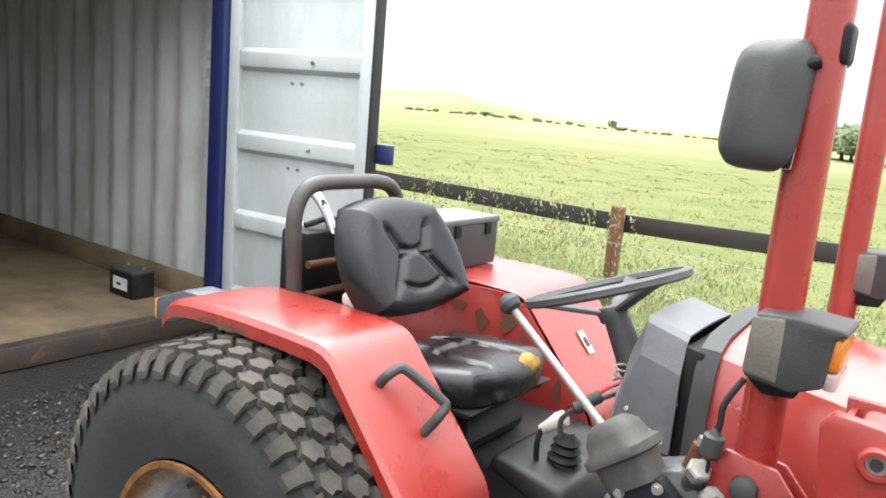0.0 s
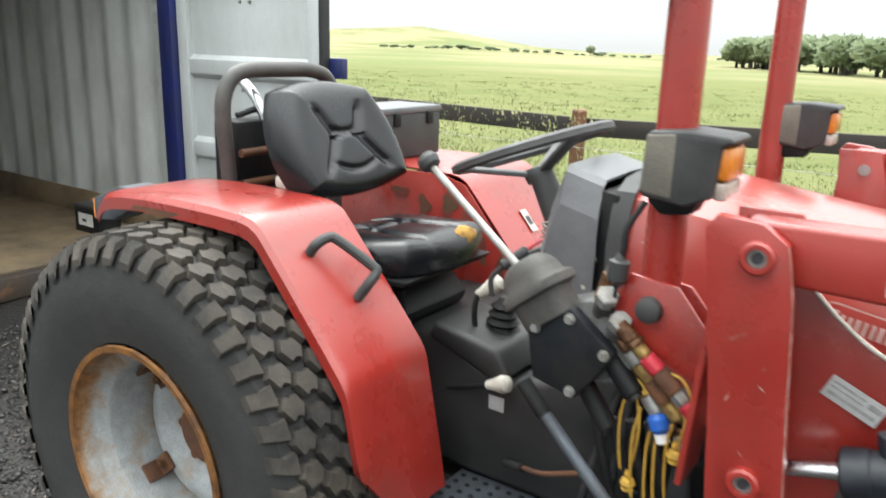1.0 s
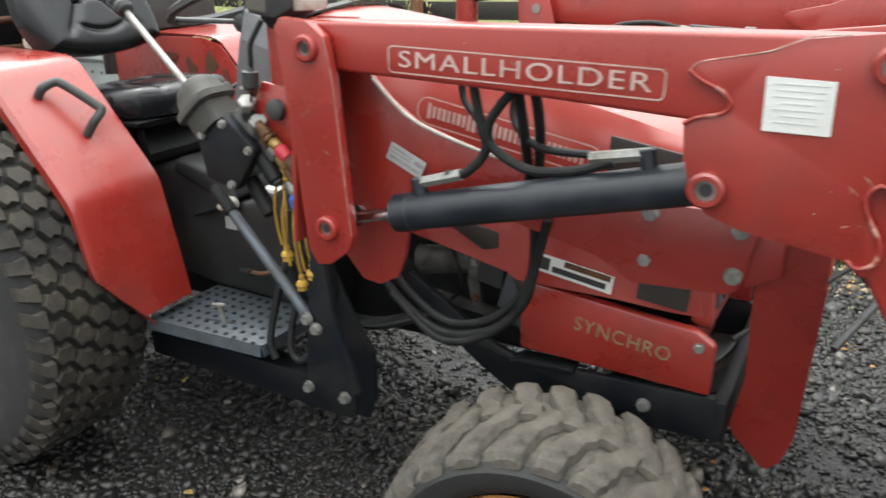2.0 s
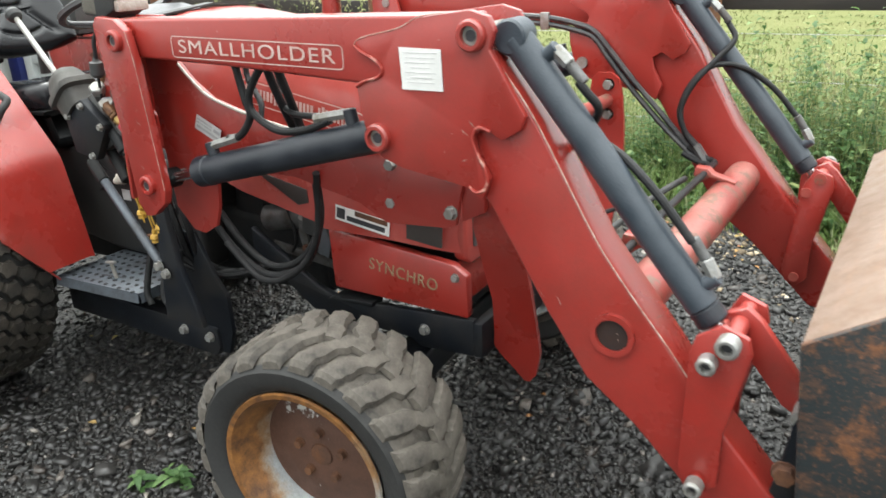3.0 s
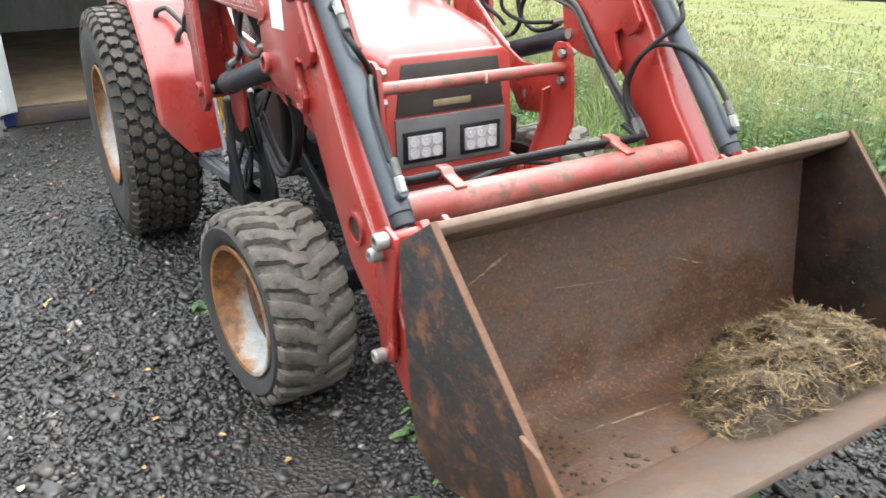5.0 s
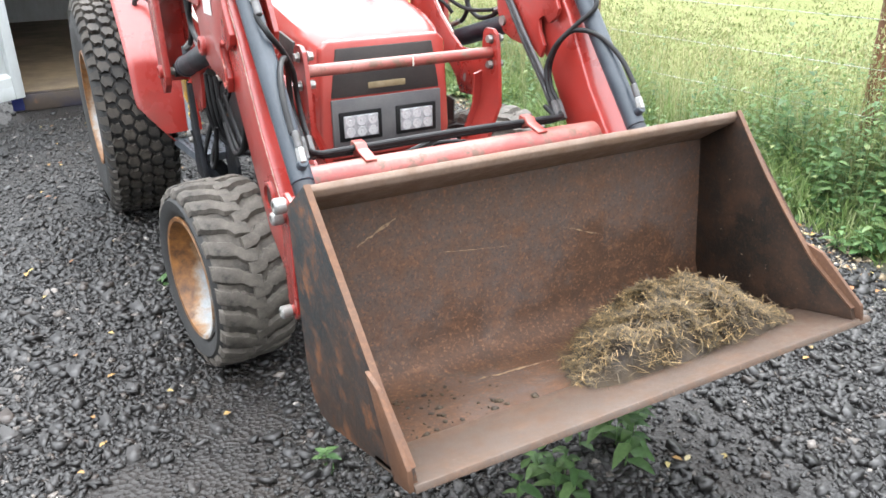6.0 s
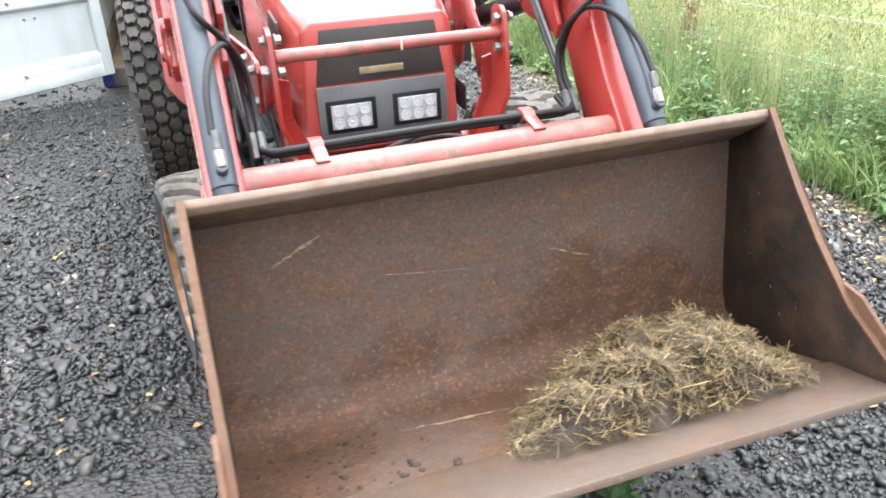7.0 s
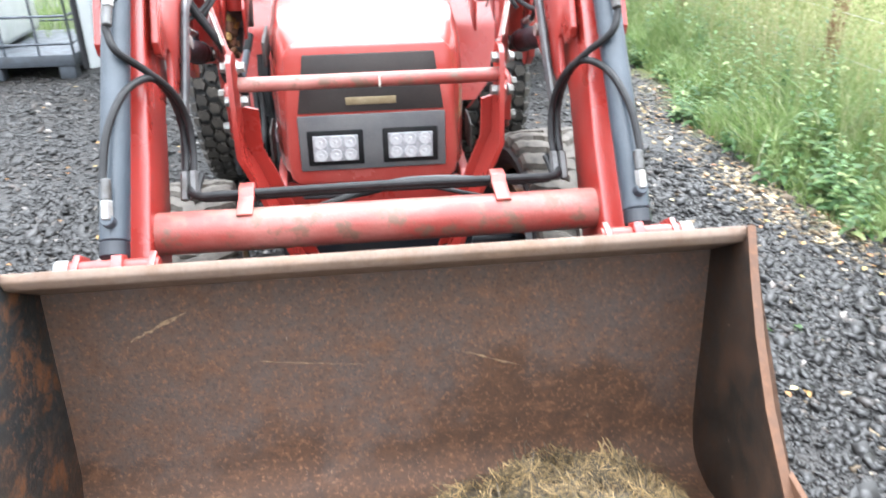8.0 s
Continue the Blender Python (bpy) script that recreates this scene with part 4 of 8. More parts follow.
def lift_cylinder(s):
    y = s * 0.512
    p0, p1 = Vector((0.022, y, 0.872)), Vector((0.698, y, 1.040))
    d = (p1 - p0).normalized()
    b = part("lift_cylinder", rod(p0 + d * 0.13, p1 - d * 0.005, 0.034, 28, w=0.006), CYL_DK, tractor, "dark blue-black hydraulic lift cylinder")
    part("piston_rod", rod(p0, p0 + d * 0.14, 0.0125, 18), CHROME, b, "bright chrome piston rod")
    part("gland", rod(p0 + d * 0.118, p0 + d * 0.16, 0.0365, 28, w=0.004), CYL_DK, b)
    part("rod_eye", rod(p0 + Vector((0, -0.02, 0)), p0 + Vector((0, 0.02, 0)), 0.024, 20), BLACK, b)
    for f in (0.175, 0.60):
        q = p0 + d * f
        part("port_block", rod(q + Vector((0, 0, 0.025)), q + Vector((-0.008, 0, 0.062)), 0.014, 12, w=0.002), CYL_DK, b)
        part("hose_fitting", rod(q + Vector((0.0, 0, 0.055)) + d * 0.0, q + Vector((0, 0, 0.06)) + d * (0.085 if f < 0.3 else -0.10), 0.011, 6), STEEL, b, "steel hose fitting")
    return b


cyl_r, cyl_l = lift_cylinder(-1), lift_cylinder(1)


def tilt_cylinder(s):
    y = s * 0.500
    p0, p1 = Vector((0.955, y, 1.222)), Vector((1.331, y, 0.752))
    d = (p1 - p0).normalized()
    nrm = Vector((-d.z, 0, d.x))
    b = part("tilt_cylinder", rod(p0, p0 + d * 0.550, 0.0275, 28, w=0.006), CYL, tractor, "slate blue hydraulic tilt cylinder")
    part("gland", rod(p0 + d * 0.545, p0 + d * 0.578, 0.0270, 28, w=0.004), CYL_DK, b)
    part("piston_rod", rod(p0 + d * 0.5, p1, 0.0125, 16), CHROME, b, "bright chrome piston rod")
    part("clevis", rod(p0 + Vector((0, -0.026, 0)), p0 + Vector((0, 0.026, 0)), 0.030, 22, w=0.004), CYL, b)
    for f in (0.06, 0.515):
        q = p0 + d * f
        part("port_block", rod(q, q + nrm * 0.05, 0.0125, 12, w=0.002), CYL, b)
        part("hose_fitting", rod(q + nrm * 0.045, q + nrm * 0.05 + d * (0.035 if f < 0.3 else -0.035), 0.0115, 6, w=0.002), STEEL, b, "steel hose fitting")
        part("hose_ferrule", rod(q + nrm * 0.05 + d * (0.035 if f < 0.3 else -0.035), q + nrm * 0.053 + d * (0.075 if f < 0.3 else -0.075), 0.0095, 14, w=0.002), VALVE, b, "dull crimped hose end")
    return b


tilt_r, tilt_l = tilt_cylinder(-1), tilt_cylinder(1)


def linkage(s):
    k = part("bucket_link", prism([(1.293, 0.737), (1.302, 0.769), (1.342, 0.796), (1.382, 0.781), (1.389, 0.751), (1.357, 0.60), (1.354, 0.496), (1.329, 0.471), (1.299, 0.481), (1.289, 0.516)], s * 0.548, s * 0.560, "y", 0.002), RED, tractor, "red bucket tilt link plate")
    part("link_plate", prism([(1.317, 0.751), (1.342, 0.796), (1.382, 0.781), (1.389, 0.751), (1.357, 0.60), (1.354, 0.496), (1.329, 0.471), (1.299, 0.481), (1.289, 0.516)], s * 0.415, s * 0.428, "y", 0.002), RED, k)
    part("push_link", prism([(1.332, 0.786), (1.362, 0.801), (1.387, 0.781), (1.475, 0.665), (1.48, 0.635), (1.455, 0.625), (1.43, 0.64), (1.347, 0.746)], s * 0.470, s * 0.490, "y", 0.002), RED, k, "red link to the bucket")
    for (x, z), r in (((1.355, 0.772), 0.019), ((1.326, 0.733), 0.016), ((1.322, 0.495), 0.016)):
        part("link_pin", rod((x, s * 0.41, z), (x, s * 0.568, z), r * 0.8, 18), WORN_RED, k, "scuffed red link pin")
        part("pin_end", lathe([(0, 0), (0, r), (0.022, r), (0.026, r - 0.004), (0.026, r * 0.55), (0.006, r * 0.5), (0.006, 0)], (x, s * 0.566, z), (0, s, 0), 20), STEEL, k, "dull steel pin end")
        # dark plug paints the shade inside the hollow pin end
        part("pin_hole_shade", rod((x, s * 0.570, z), (x, s * 0.578, z), r * 0.5, 14), INK, k, "dark plug painting the shade in the pin end")
    part("link_pin", rod((1.465, s * 0.44, 0.645), (1.465, s * 0.53, 0.645), 0.015, 16), STEEL, k)
    return k


linkage(-1)
linkage(1)


# ---------------------------------------------------------------- tractor: bucket
def bucket():
    H = 0.578
    skin = [(1.455, 0.832), (1.480, 0.56), (1.490, 0.455), (1.510, 0.405), (1.555, 0.378), (1.62, 0.383), (1.93, 0.4813)]
    rows = [[(x, y, z) for y in (-H, -0.3, 0, 0.3, H)] for x, z in skin]
    b = part("bucket", sheet(rows, 0.008), [BUCKET_IN], tractor, "rust-brown steel loader bucket", 40)
    part("top_plate", prism([(1.452, 0.83), (1.572, 0.908), (1.580, 0.896), (1.575, 0.880), (1.462, 0.81)], -H, H, "y", 0.003), BUCKET_EDGE, b, "pale worn top rim of the bucket")
    side = [(1.452, 0.830), (1.575, 0.908), (1.64, 0.848), (1.71, 0.783), (1.79, 0.709), (1.880, 0.625), (1.895, 0.612), (2.0, 0.535), (2.012, 0.507), (1.62, 0.381), (1.555, 0.374), (1.508, 0.402), (1.486, 0.455), (1.474, 0.56)]
    for s in (-1, 1):
        bm = prism(side, s * H, s * (H + 0.012), "y", 0.002)
        cut = prism([(1.855, 0.65), (1.905, 0.64), (2.015, 0.545), (2.022, 0.505), (1.96, 0.486)], s * (H + 0.012), s * (H + 0.022), "y", 0.002)
        if s > 0:                                   # this side has been knocked inwards along its front edge
            for v in list(bm.verts) + list(cut.verts):
                v.co.y -= 0.050 * math.sin(math.pi * 0.75 * min(1.0, max(0.0, (v.co.x - 1.57) / 0.45)))
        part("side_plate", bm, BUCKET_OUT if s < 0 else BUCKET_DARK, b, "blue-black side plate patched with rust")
        lip = [(x + 0.003, z + 0.003) for x, z in side[1:8]]
        rub = prism(side[1:8] + lip[::-1], s * (H - 0.001), s * (H + 0.013), "y", 0)
        if s > 0:
            for v in rub.verts:
                v.co.y -= 0.050 * math.sin(math.pi * 0.75 * min(1.0, max(0.0, (v.co.x - 1.57) / 0.45)))
        part("worn_or_lit_edge", rub, BUCKET_RUST, b, "rubbed rusty front edge of the side plate")
        part("side_cutter", cut, BUCKET_RUST, b, "worn side cutting edge")
        for yy in (0.455, 0.520):
            part("hinge_ear", prism([(1.472, 0.70), (1.452, 0.66), (1.445, 0.60), (1.415, 0.45), (1.43, 0.41), (1.47, 0.40), (1.482, 0.44), (1.472, 0.60)], s * yy, s * (yy + 0.012), "y", 0.002), CHASSIS, b, "dark blue bucket hinge ear")
        part("hinge_pin", rod((1.445, s * 0.43, 0.44), (1.445, s * 0.56, 0.44), 0.015, 16), STEEL, b)
        part("hinge_bolt", hexhead((1.450, s * 0.53, 0.566), (0, s, 0), 0.018, 0.014), RUST, b, "rusty bolt head")
    part("cutting_edge", prism([(1.855, 0.452), (1.852, 0.468), (1.862, 0.474), (2.018, 0.5145), (2.026, 0.503)], -H - 0.012, H + 0.012, "y", 0.002), BUCKET_LIP, b, "rubbed brown cutting edge")
    return b


DROP = Vector((0.004, 0, -0.025))                # the bucket and what lies in it
bucket_ob = bucket()
bucket_ob.location = DROP


# ---------------------------------------------------------------- tractor: front guard
def guard_leg(s):
    """The bent bracket leg that carries the guard bar: straight above, leaning inwards to the frame below."""
    rows = []
    for z, y, a, b in ((1.035, 0.315, 0.795, 0.832), (1.02, 0.315, 0.778, 0.852), (0.98, 0.315, 0.772, 0.862), (0.90, 0.315, 0.768, 0.870), (0.80, 0.315, 0.760, 0.873), (0.735, 0.288, 0.758, 0.871), (0.59, 0.236, 0.760, 0.866), (0.485, 0.202, 0.745, 0.863), (0.445, 0.190, 0.736, 0.861), (0.412, 0.182, 0.755, 0.852), (0.376, 0.174, 0.788, 0.843), (0.350, 0.168, 0.808, 0.822)):
        rows.append([(a + (b - a) * k / 3, s * y, z) for k in range(4)])
    g = part("guard_bracket", sheet(rows, 0.012), RED, tractor, "red bent guard bracket")
    part("stiffener", sheet([[(r[0][0], r[0][1], r[0][2]), (r[0][0] + 0.004, r[0][1] - s * 0.04, r[0][2] - 0.01)] for r in rows[3:8]], 0.008), RED, g)
    part("link_bar", prism([(0.745, 0.93), (0.745, 0.81), (0.80, 0.84), (0.80, 0.92)], s * 0.322, s * 0.345, "y", 0.002), RED, g)
    for z in (1.004, 0.925):
        part("bracket_bolt", hexhead((0.825, s * 0.306, z), (0, -s, 0), 0.013, 0.014), STEEL, g)
        part("bracket_bolt", hexhead((0.825, s * 0.330, z), (0, s, 0), 0.012, 0.010), STEEL, g)


guard_leg(-1)
guard_leg(1)
part("guard_bar", rod((0.822, -0.308, 0.962), (0.822, 0.308, 0.962), 0.0175, 24), PINK_WORN, tractor, "chipped pinkish-red guard bar")
part("guard_bar_chip", box((0.839, 0.02, 0.962), (0.004, 0.005, 0.03), 0.001), BONE, tractor, "pale chip on the guard bar")

# ---------------------------------------------------------------- tractor: hydraulic lines
LINE = surface("oily_steel_pipe", (0.045, 0.046, 0.05), (0.09, 0.088, 0.085), (0.4, 0.7), 20, (0.25, 0.45), 0.4, 0.15, 200)


def hose(pts, r=0.0085, parent=None, label="black hydraulic hose"):
    return part("hydraulic_hose", tube(pts, r, 10, 7), HOSE, parent or tractor, label)


for s in (-1, 1):
    y = s * 0.512
    hose([(0.245, y, 0.990), (0.285, y, 1.000), (0.322, y, 1.045), (0.312, y, 1.085), (0.295, y, 1.16)])
    hose([(0.545, y, 1.052), (0.48, y, 1.028), (0.40, y, 1.020), (0.335, y, 1.050), (0.325, y, 1.085), (0.345, y, 1.120), (0.375, y, 1.155)])
    if s < 0:                                        # the bundle that drops to the valve
        hose([(0.372, s * 0.50, 1.155), (0.372, s * 0.47, 1.08), (0.36, s * 0.40, 0.95), (0.355, s * 0.36, 0.84), (0.345, s * 0.36, 0.74), (0.27, s * 0.355, 0.645), (0.16, s * 0.35, 0.605), (0.06, s * 0.35, 0.655), (-0.02, s * 0.36, 0.76)], 0.0095)
        hose([(0.402, s * 0.50, 1.155), (0.402, s * 0.47, 1.08), (0.375, s * 0.40, 0.95), (0.365, s * 0.375, 0.83), (0.352, s * 0.375, 0.73), (0.285, s * 0.37, 0.632), (0.16, s * 0.37, 0.588), (0.05, s * 0.37, 0.640), (-0.03, s * 0.38, 0.74)], 0.0095)
        hose([(0.40, s * 0.41, 0.90), (0.372, s * 0.385, 0.80), (0.345, s * 0.385, 0.70), (0.26, s * 0.382, 0.612), (0.15, s * 0.385, 0.580), (0.03, s * 0.38, 0.66)], 0.0085)
    # steel lines along the inner face of the arm
    for k in range(2):
        o = 0.018 * k
        pts = [(0.44, s * 0.424, 1.172 - o), (0.58, s * 0.424, 1.165 - o), (0.68, s * 0.422, 1.148 - o), (0.735, s * 0.420, 1.128 - o), (0.785 - o * 0.4, s * 0.420, 1.076 - o), (0.855 - o * 0.5, s * 0.420, 0.996 - o), (0.945 - o * 0.5, s * 0.420, 0.902 - o), (1.010, s * (0.416 - o * 0.6), 0.835 - o * 0.6), (1.052, s * (0.412 - o), 0.795)]
        part("steel_line", tube(pts, 0.0082, 8, 6), LINE, tractor, "dark steel hydraulic line")
        part("line_fitting", rod((0.415, s * 0.424, 1.168 - o), (0.455, s * 0.424, 1.162 - o), 0.0105, 6), STEEL, tractor, "steel hose fitting")
        part("line_fitting", rod((1.078, s * (0.412 - o), 0.783), (1.040, s * (0.412 - o), 0.835), 0.0100, 6, w=0.002), VALVE, tractor, "steel hose fitting")
    part("line_clamp", box((0.585, s * 0.420, 1.155), (0.028, 0.012, 0.048), 0.003), STEEL, tractor, "galvanised line clamp")
    hose([(0.42, s * 0.424, 1.168), (0.34, s * 0.420, 1.180), (0.24, s * 0.415, 1.165), (0.225, s * 0.412, 1.110), (0.285, s * 0.44, 1.060), (0.30, s * 0.46, 1.03)], 0.007)
    hose([(0.42, s * 0.424, 1.150), (0.345, s * 0.418, 1.135), (0.335, s * 0.43, 1.085), (0.40, s * 0.47, 1.050), (0.52, s * 0.500, 1.055)], 0.007)
    # loops from the arm to the tilt cylinder
    hose([(1.040, s * 0.410, 0.835), (1.005, s * 0.410, 0.872), (0.988, s * 0.414, 0.925), (1.012, s * 0.422, 0.995), (1.060, s * 0.442, 1.042), (1.130, s * 0.476, 1.035), (1.205, s * 0.500, 0.982), (1.262, s * 0.506, 0.918), (1.272, s * 0.506, 0.906)], 0.0075)
    hose([(1.040, s * 0.394, 0.835), (1.012, s * 0.394, 0.868), (0.995, s * 0.398, 0.930), (1.022, s * 0.412, 1.000), (1.068, s * 0.448, 1.060), (1.100, s * 0.486, 1.105), (1.082, s * 0.502, 1.138), (1.070, s * 0.504, 1.153)], 0.0075)
    hose([(1.02, s * 0.40, 0.83), (1.06, s * 0.40, 0.805), (1.095, s * 0.385, 0.800), (1.105, s * 0.33, 0.803), (1.107, s * 0.15, 0.806), (1.107, 0.0, 0.807)], 0.0082)
    hose([(1.01, s * 0.385, 0.815), (1.05, s * 0.39, 0.795), (1.085, s * 0.375, 0.790), (1.092, s * 0.31, 0.790), (1.094, s * 0.15, 0.792), (1.094, 0.0, 0.793)], 0.0082)
for y, mt in ((-0.278, WORN_RED), (0.255, WORN_RED)):
    part("hose_clip", prism([(1.080, 0.800), (1.085, 0.820), (1.115, 0.818), (1.128, 0.805), (1.185, 0.790), (1.183, 0.783), (1.120, 0.797), (1.100, 0.780)], y - 0.016, y + 0.016, "y", 0.002), mt, tractor, "small bracket clipping hoses to the tube")
part("conduit", tube([(0.90, -0.2, 0.66), (0.96, -0.08, 0.72), (1.02, 0.03, 0.775), (1.05, 0.15, 0.79), (1.05, 0.28, 0.775)], 0.008, 8), PLASTIC, tractor, "loose grey cable")
part("front_cable", tube([(0.72, -0.19, 0.63), (0.80, -0.05, 0.66), (0.90, 0.08, 0.72), (0.95, 0.25, 0.70)], 0.006, 8), HOSE, tractor, "loose black cable")

# welded bead marks on the knee plates
for s in (-1, 1):
    for pts in ([(0.935, 1.07), (0.912, 1.075), (0.900, 1.055), (0.908, 1.03), (0.925, 1.0), (0.925, 0.97), (0.905, 0.958), (0.89, 0.968)], [(0.658, 1.206), (0.675, 1.194), (0.704, 1.181), (0.716, 1.165), (0.706, 1.151), (0.675, 1.143), (0.655, 1.132)]):
        part("weld_bead", tube([(x, s * 0.5575, z) for x, z in pts], 0.0032, 6, 5), WELD, tractor, "raised weld bead")

part("worn_or_lit_edge", tube([(0.688, -0.4455, 1.008), (0.706, -0.4455, 0.999), (0.75, -0.4455, 0.984), (0.80, -0.4455, 0.977)], 0.0028, 6, 4), BONE, arm_r, "bare pale edge of the knee plate")
# ---------------------------------------------------------------- tractor: labels and lettering
FACE_R = Matrix(((1, 0, 0, 0), (0, 0, -1, 0), (0, 1, 0, 0), (0, 0, 0, 1)))     # text plane seen from the right side


def at_right(x, y, z, tilt=0):
    return Matrix.Translation((x, y, z)) @ Matrix.Rotation(radians(-tilt), 4, "Y") @ FACE_R


def loop_frame(cx, cz, w, h, r, line, y, tilt, name, material, parent, label):
    """A rounded outline lying on the arm's side."""
    def ring(w2, h2, r2):
        pts = []
        for sx, sz, a0 in ((1, 1, 0), (-1, 1, 90), (-1, -1, 180), (1, -1, 270)):
            for k in range(5):
                a = radians(a0 + 22.5 * k)
                pts.append((sx * (w2 / 2 - r2) + r2 * math.cos(a), sz * (h2 / 2 - r2) + r2 * math.sin(a)))
        return pts
    m = at_right(cx, y, cz, tilt)
    bm = bmesh.new()
    a = [bm.verts.new(m @ Vector((u, v, 0.0006))) for u, v in ring(w, h, r)]
    b = [bm.verts.new(m @ Vector((u, v, 0.0006))) for u, v in ring(w - 2 * line, h - 2 * line, max(0.001, r - line))]
    for i in range(len(a)):
        j = (i + 1) % len(a)
        bm.faces.new((a[i], a[j], b[j], b[i]))
    return part(name, bm, material, parent, label)


loop_frame(0.388, 1.187, 0.472, 0.046, 0.010, 0.0022, -0.549, -1.2, "name_frame", DECAL, arm_r, "pale outlined panel on the arm")
words("arm_lettering", "SMALLHOLDER", 0.03, at_right(0.388, -0.5492, 1.187, -1.2), DECAL, arm_r, "pale word lettered on the arm", 0.0004, 1.12, (0.430, 0.0275))
part("paper_label", prism([(0.760, 1.133), (0.757, 1.206), (0.843, 1.204), (0.845, 1.133)], -0.557, -0.5585, "y", 0.0), WHITE, arm_r, "white paper notice")
for k in range(7):
    z = 1.197 - 0.0085 * k
    w = (0.070, 0.060, 0.064, 0.042, 0.064, 0.046, 0.055)[k]
    part("print_line", box((0.801, -0.5588, z), (w, 0.0006, 0.0013), 0.0), FAINT, arm_r)
plate_m = at_right(0.133, -0.469, 0.993, -24)
bm = bmesh.new()
add_box(bm, (0, 0, 0.0008), (0.082, 0.036, 0.0016))
bm.transform(plate_m)
part("data_plate", bm, SILVER, mast_r, "silver maker's data plate")
for u, v, w, h in ((-0.012, 0.010, 0.05, 0.004), (-0.012, 0.002, 0.05, 0.003), (0.0, -0.008, 0.07, 0.006), (0.028, 0.006, 0.02, 0.009)):
    bm = bmesh.new()
    add_box(bm, (u, v, 0.0019), (w, h, 0.0006))
    bm.transform(plate_m)
    part("print_line", bm, PRINT, mast_r)
words("side_lettering", "SYNCHRO", 0.03, at_right(0.515, -0.2625, 0.612, -7), DULL_GOLD, tractor, "worn gold word on the lower panel", 0.0005, 1.12, (0.205, 0.031))
# engine maker's plate: white with a dark emblem and a worn red part
eng = at_right(0.407, -0.2690, 0.742, -8)
for nm, u, v, w, h, mt, lb, d in (("maker_plate", 0, 0, 0.168, 0.040, WHITE, "white engine maker's sticker", 0.0008), ("maker_mark", -0.066, 0.0, 0.026, 0.028, INK, "dark square emblem", 0.0015), ("maker_mark", 0.012, -0.007, 0.118, 0.013, INK, "dark bar of lettering", 0.0015), ("maker_mark", 0.028, 0.012, 0.10, 0.013, RUST, "worn orange strip", 0.0015)):
    bm = bmesh.new()
    add_box(bm, (u, v, d / 2), (w, h, d))
    bm.transform(eng)
    part(nm, bm, mt, hood, lb)
# bonnet decal: outlined capsule with plain marks
loop_frame(0.245, 1.014, 0.42, 0.060, 0.028, 0.0032, -0.2695, -10, "decal_frame", DECAL, hood, "pale capsule outline on the bonnet side")
for k in range(30):
    if k != 19:
        h = 0.034 if k in (0, 8, 9, 13, 21) else 0.025
        bm = bmesh.new()
        add_box(bm, (0, 0, 0.0003), (0.0068 if k % 3 else 0.0085, h, 0.0006))
        bm.transform(at_right(0.068 + 0.0118 * k, -0.2695, 1.014 + 0.0021 * (15 - k), -10))
        part("decal_mark", bm, DECAL, hood, "pale bar of a worn brand mark")
part("skirt_mesh", prism([(0.05, 0.835), (0.235, 0.80), (0.235, 0.765), (0.20, 0.755)], -0.266, -0.2715, "y", 0.001), GRILLE, hood, "black vent mesh")
part("side_vent", prism([(0.46, 0.965), (0.465, 1.035), (0.60, 1.015), (0.60, 0.95)], -0.262, -0.2705, "y", 0.002), GRILLE, hood, "black vent panel")

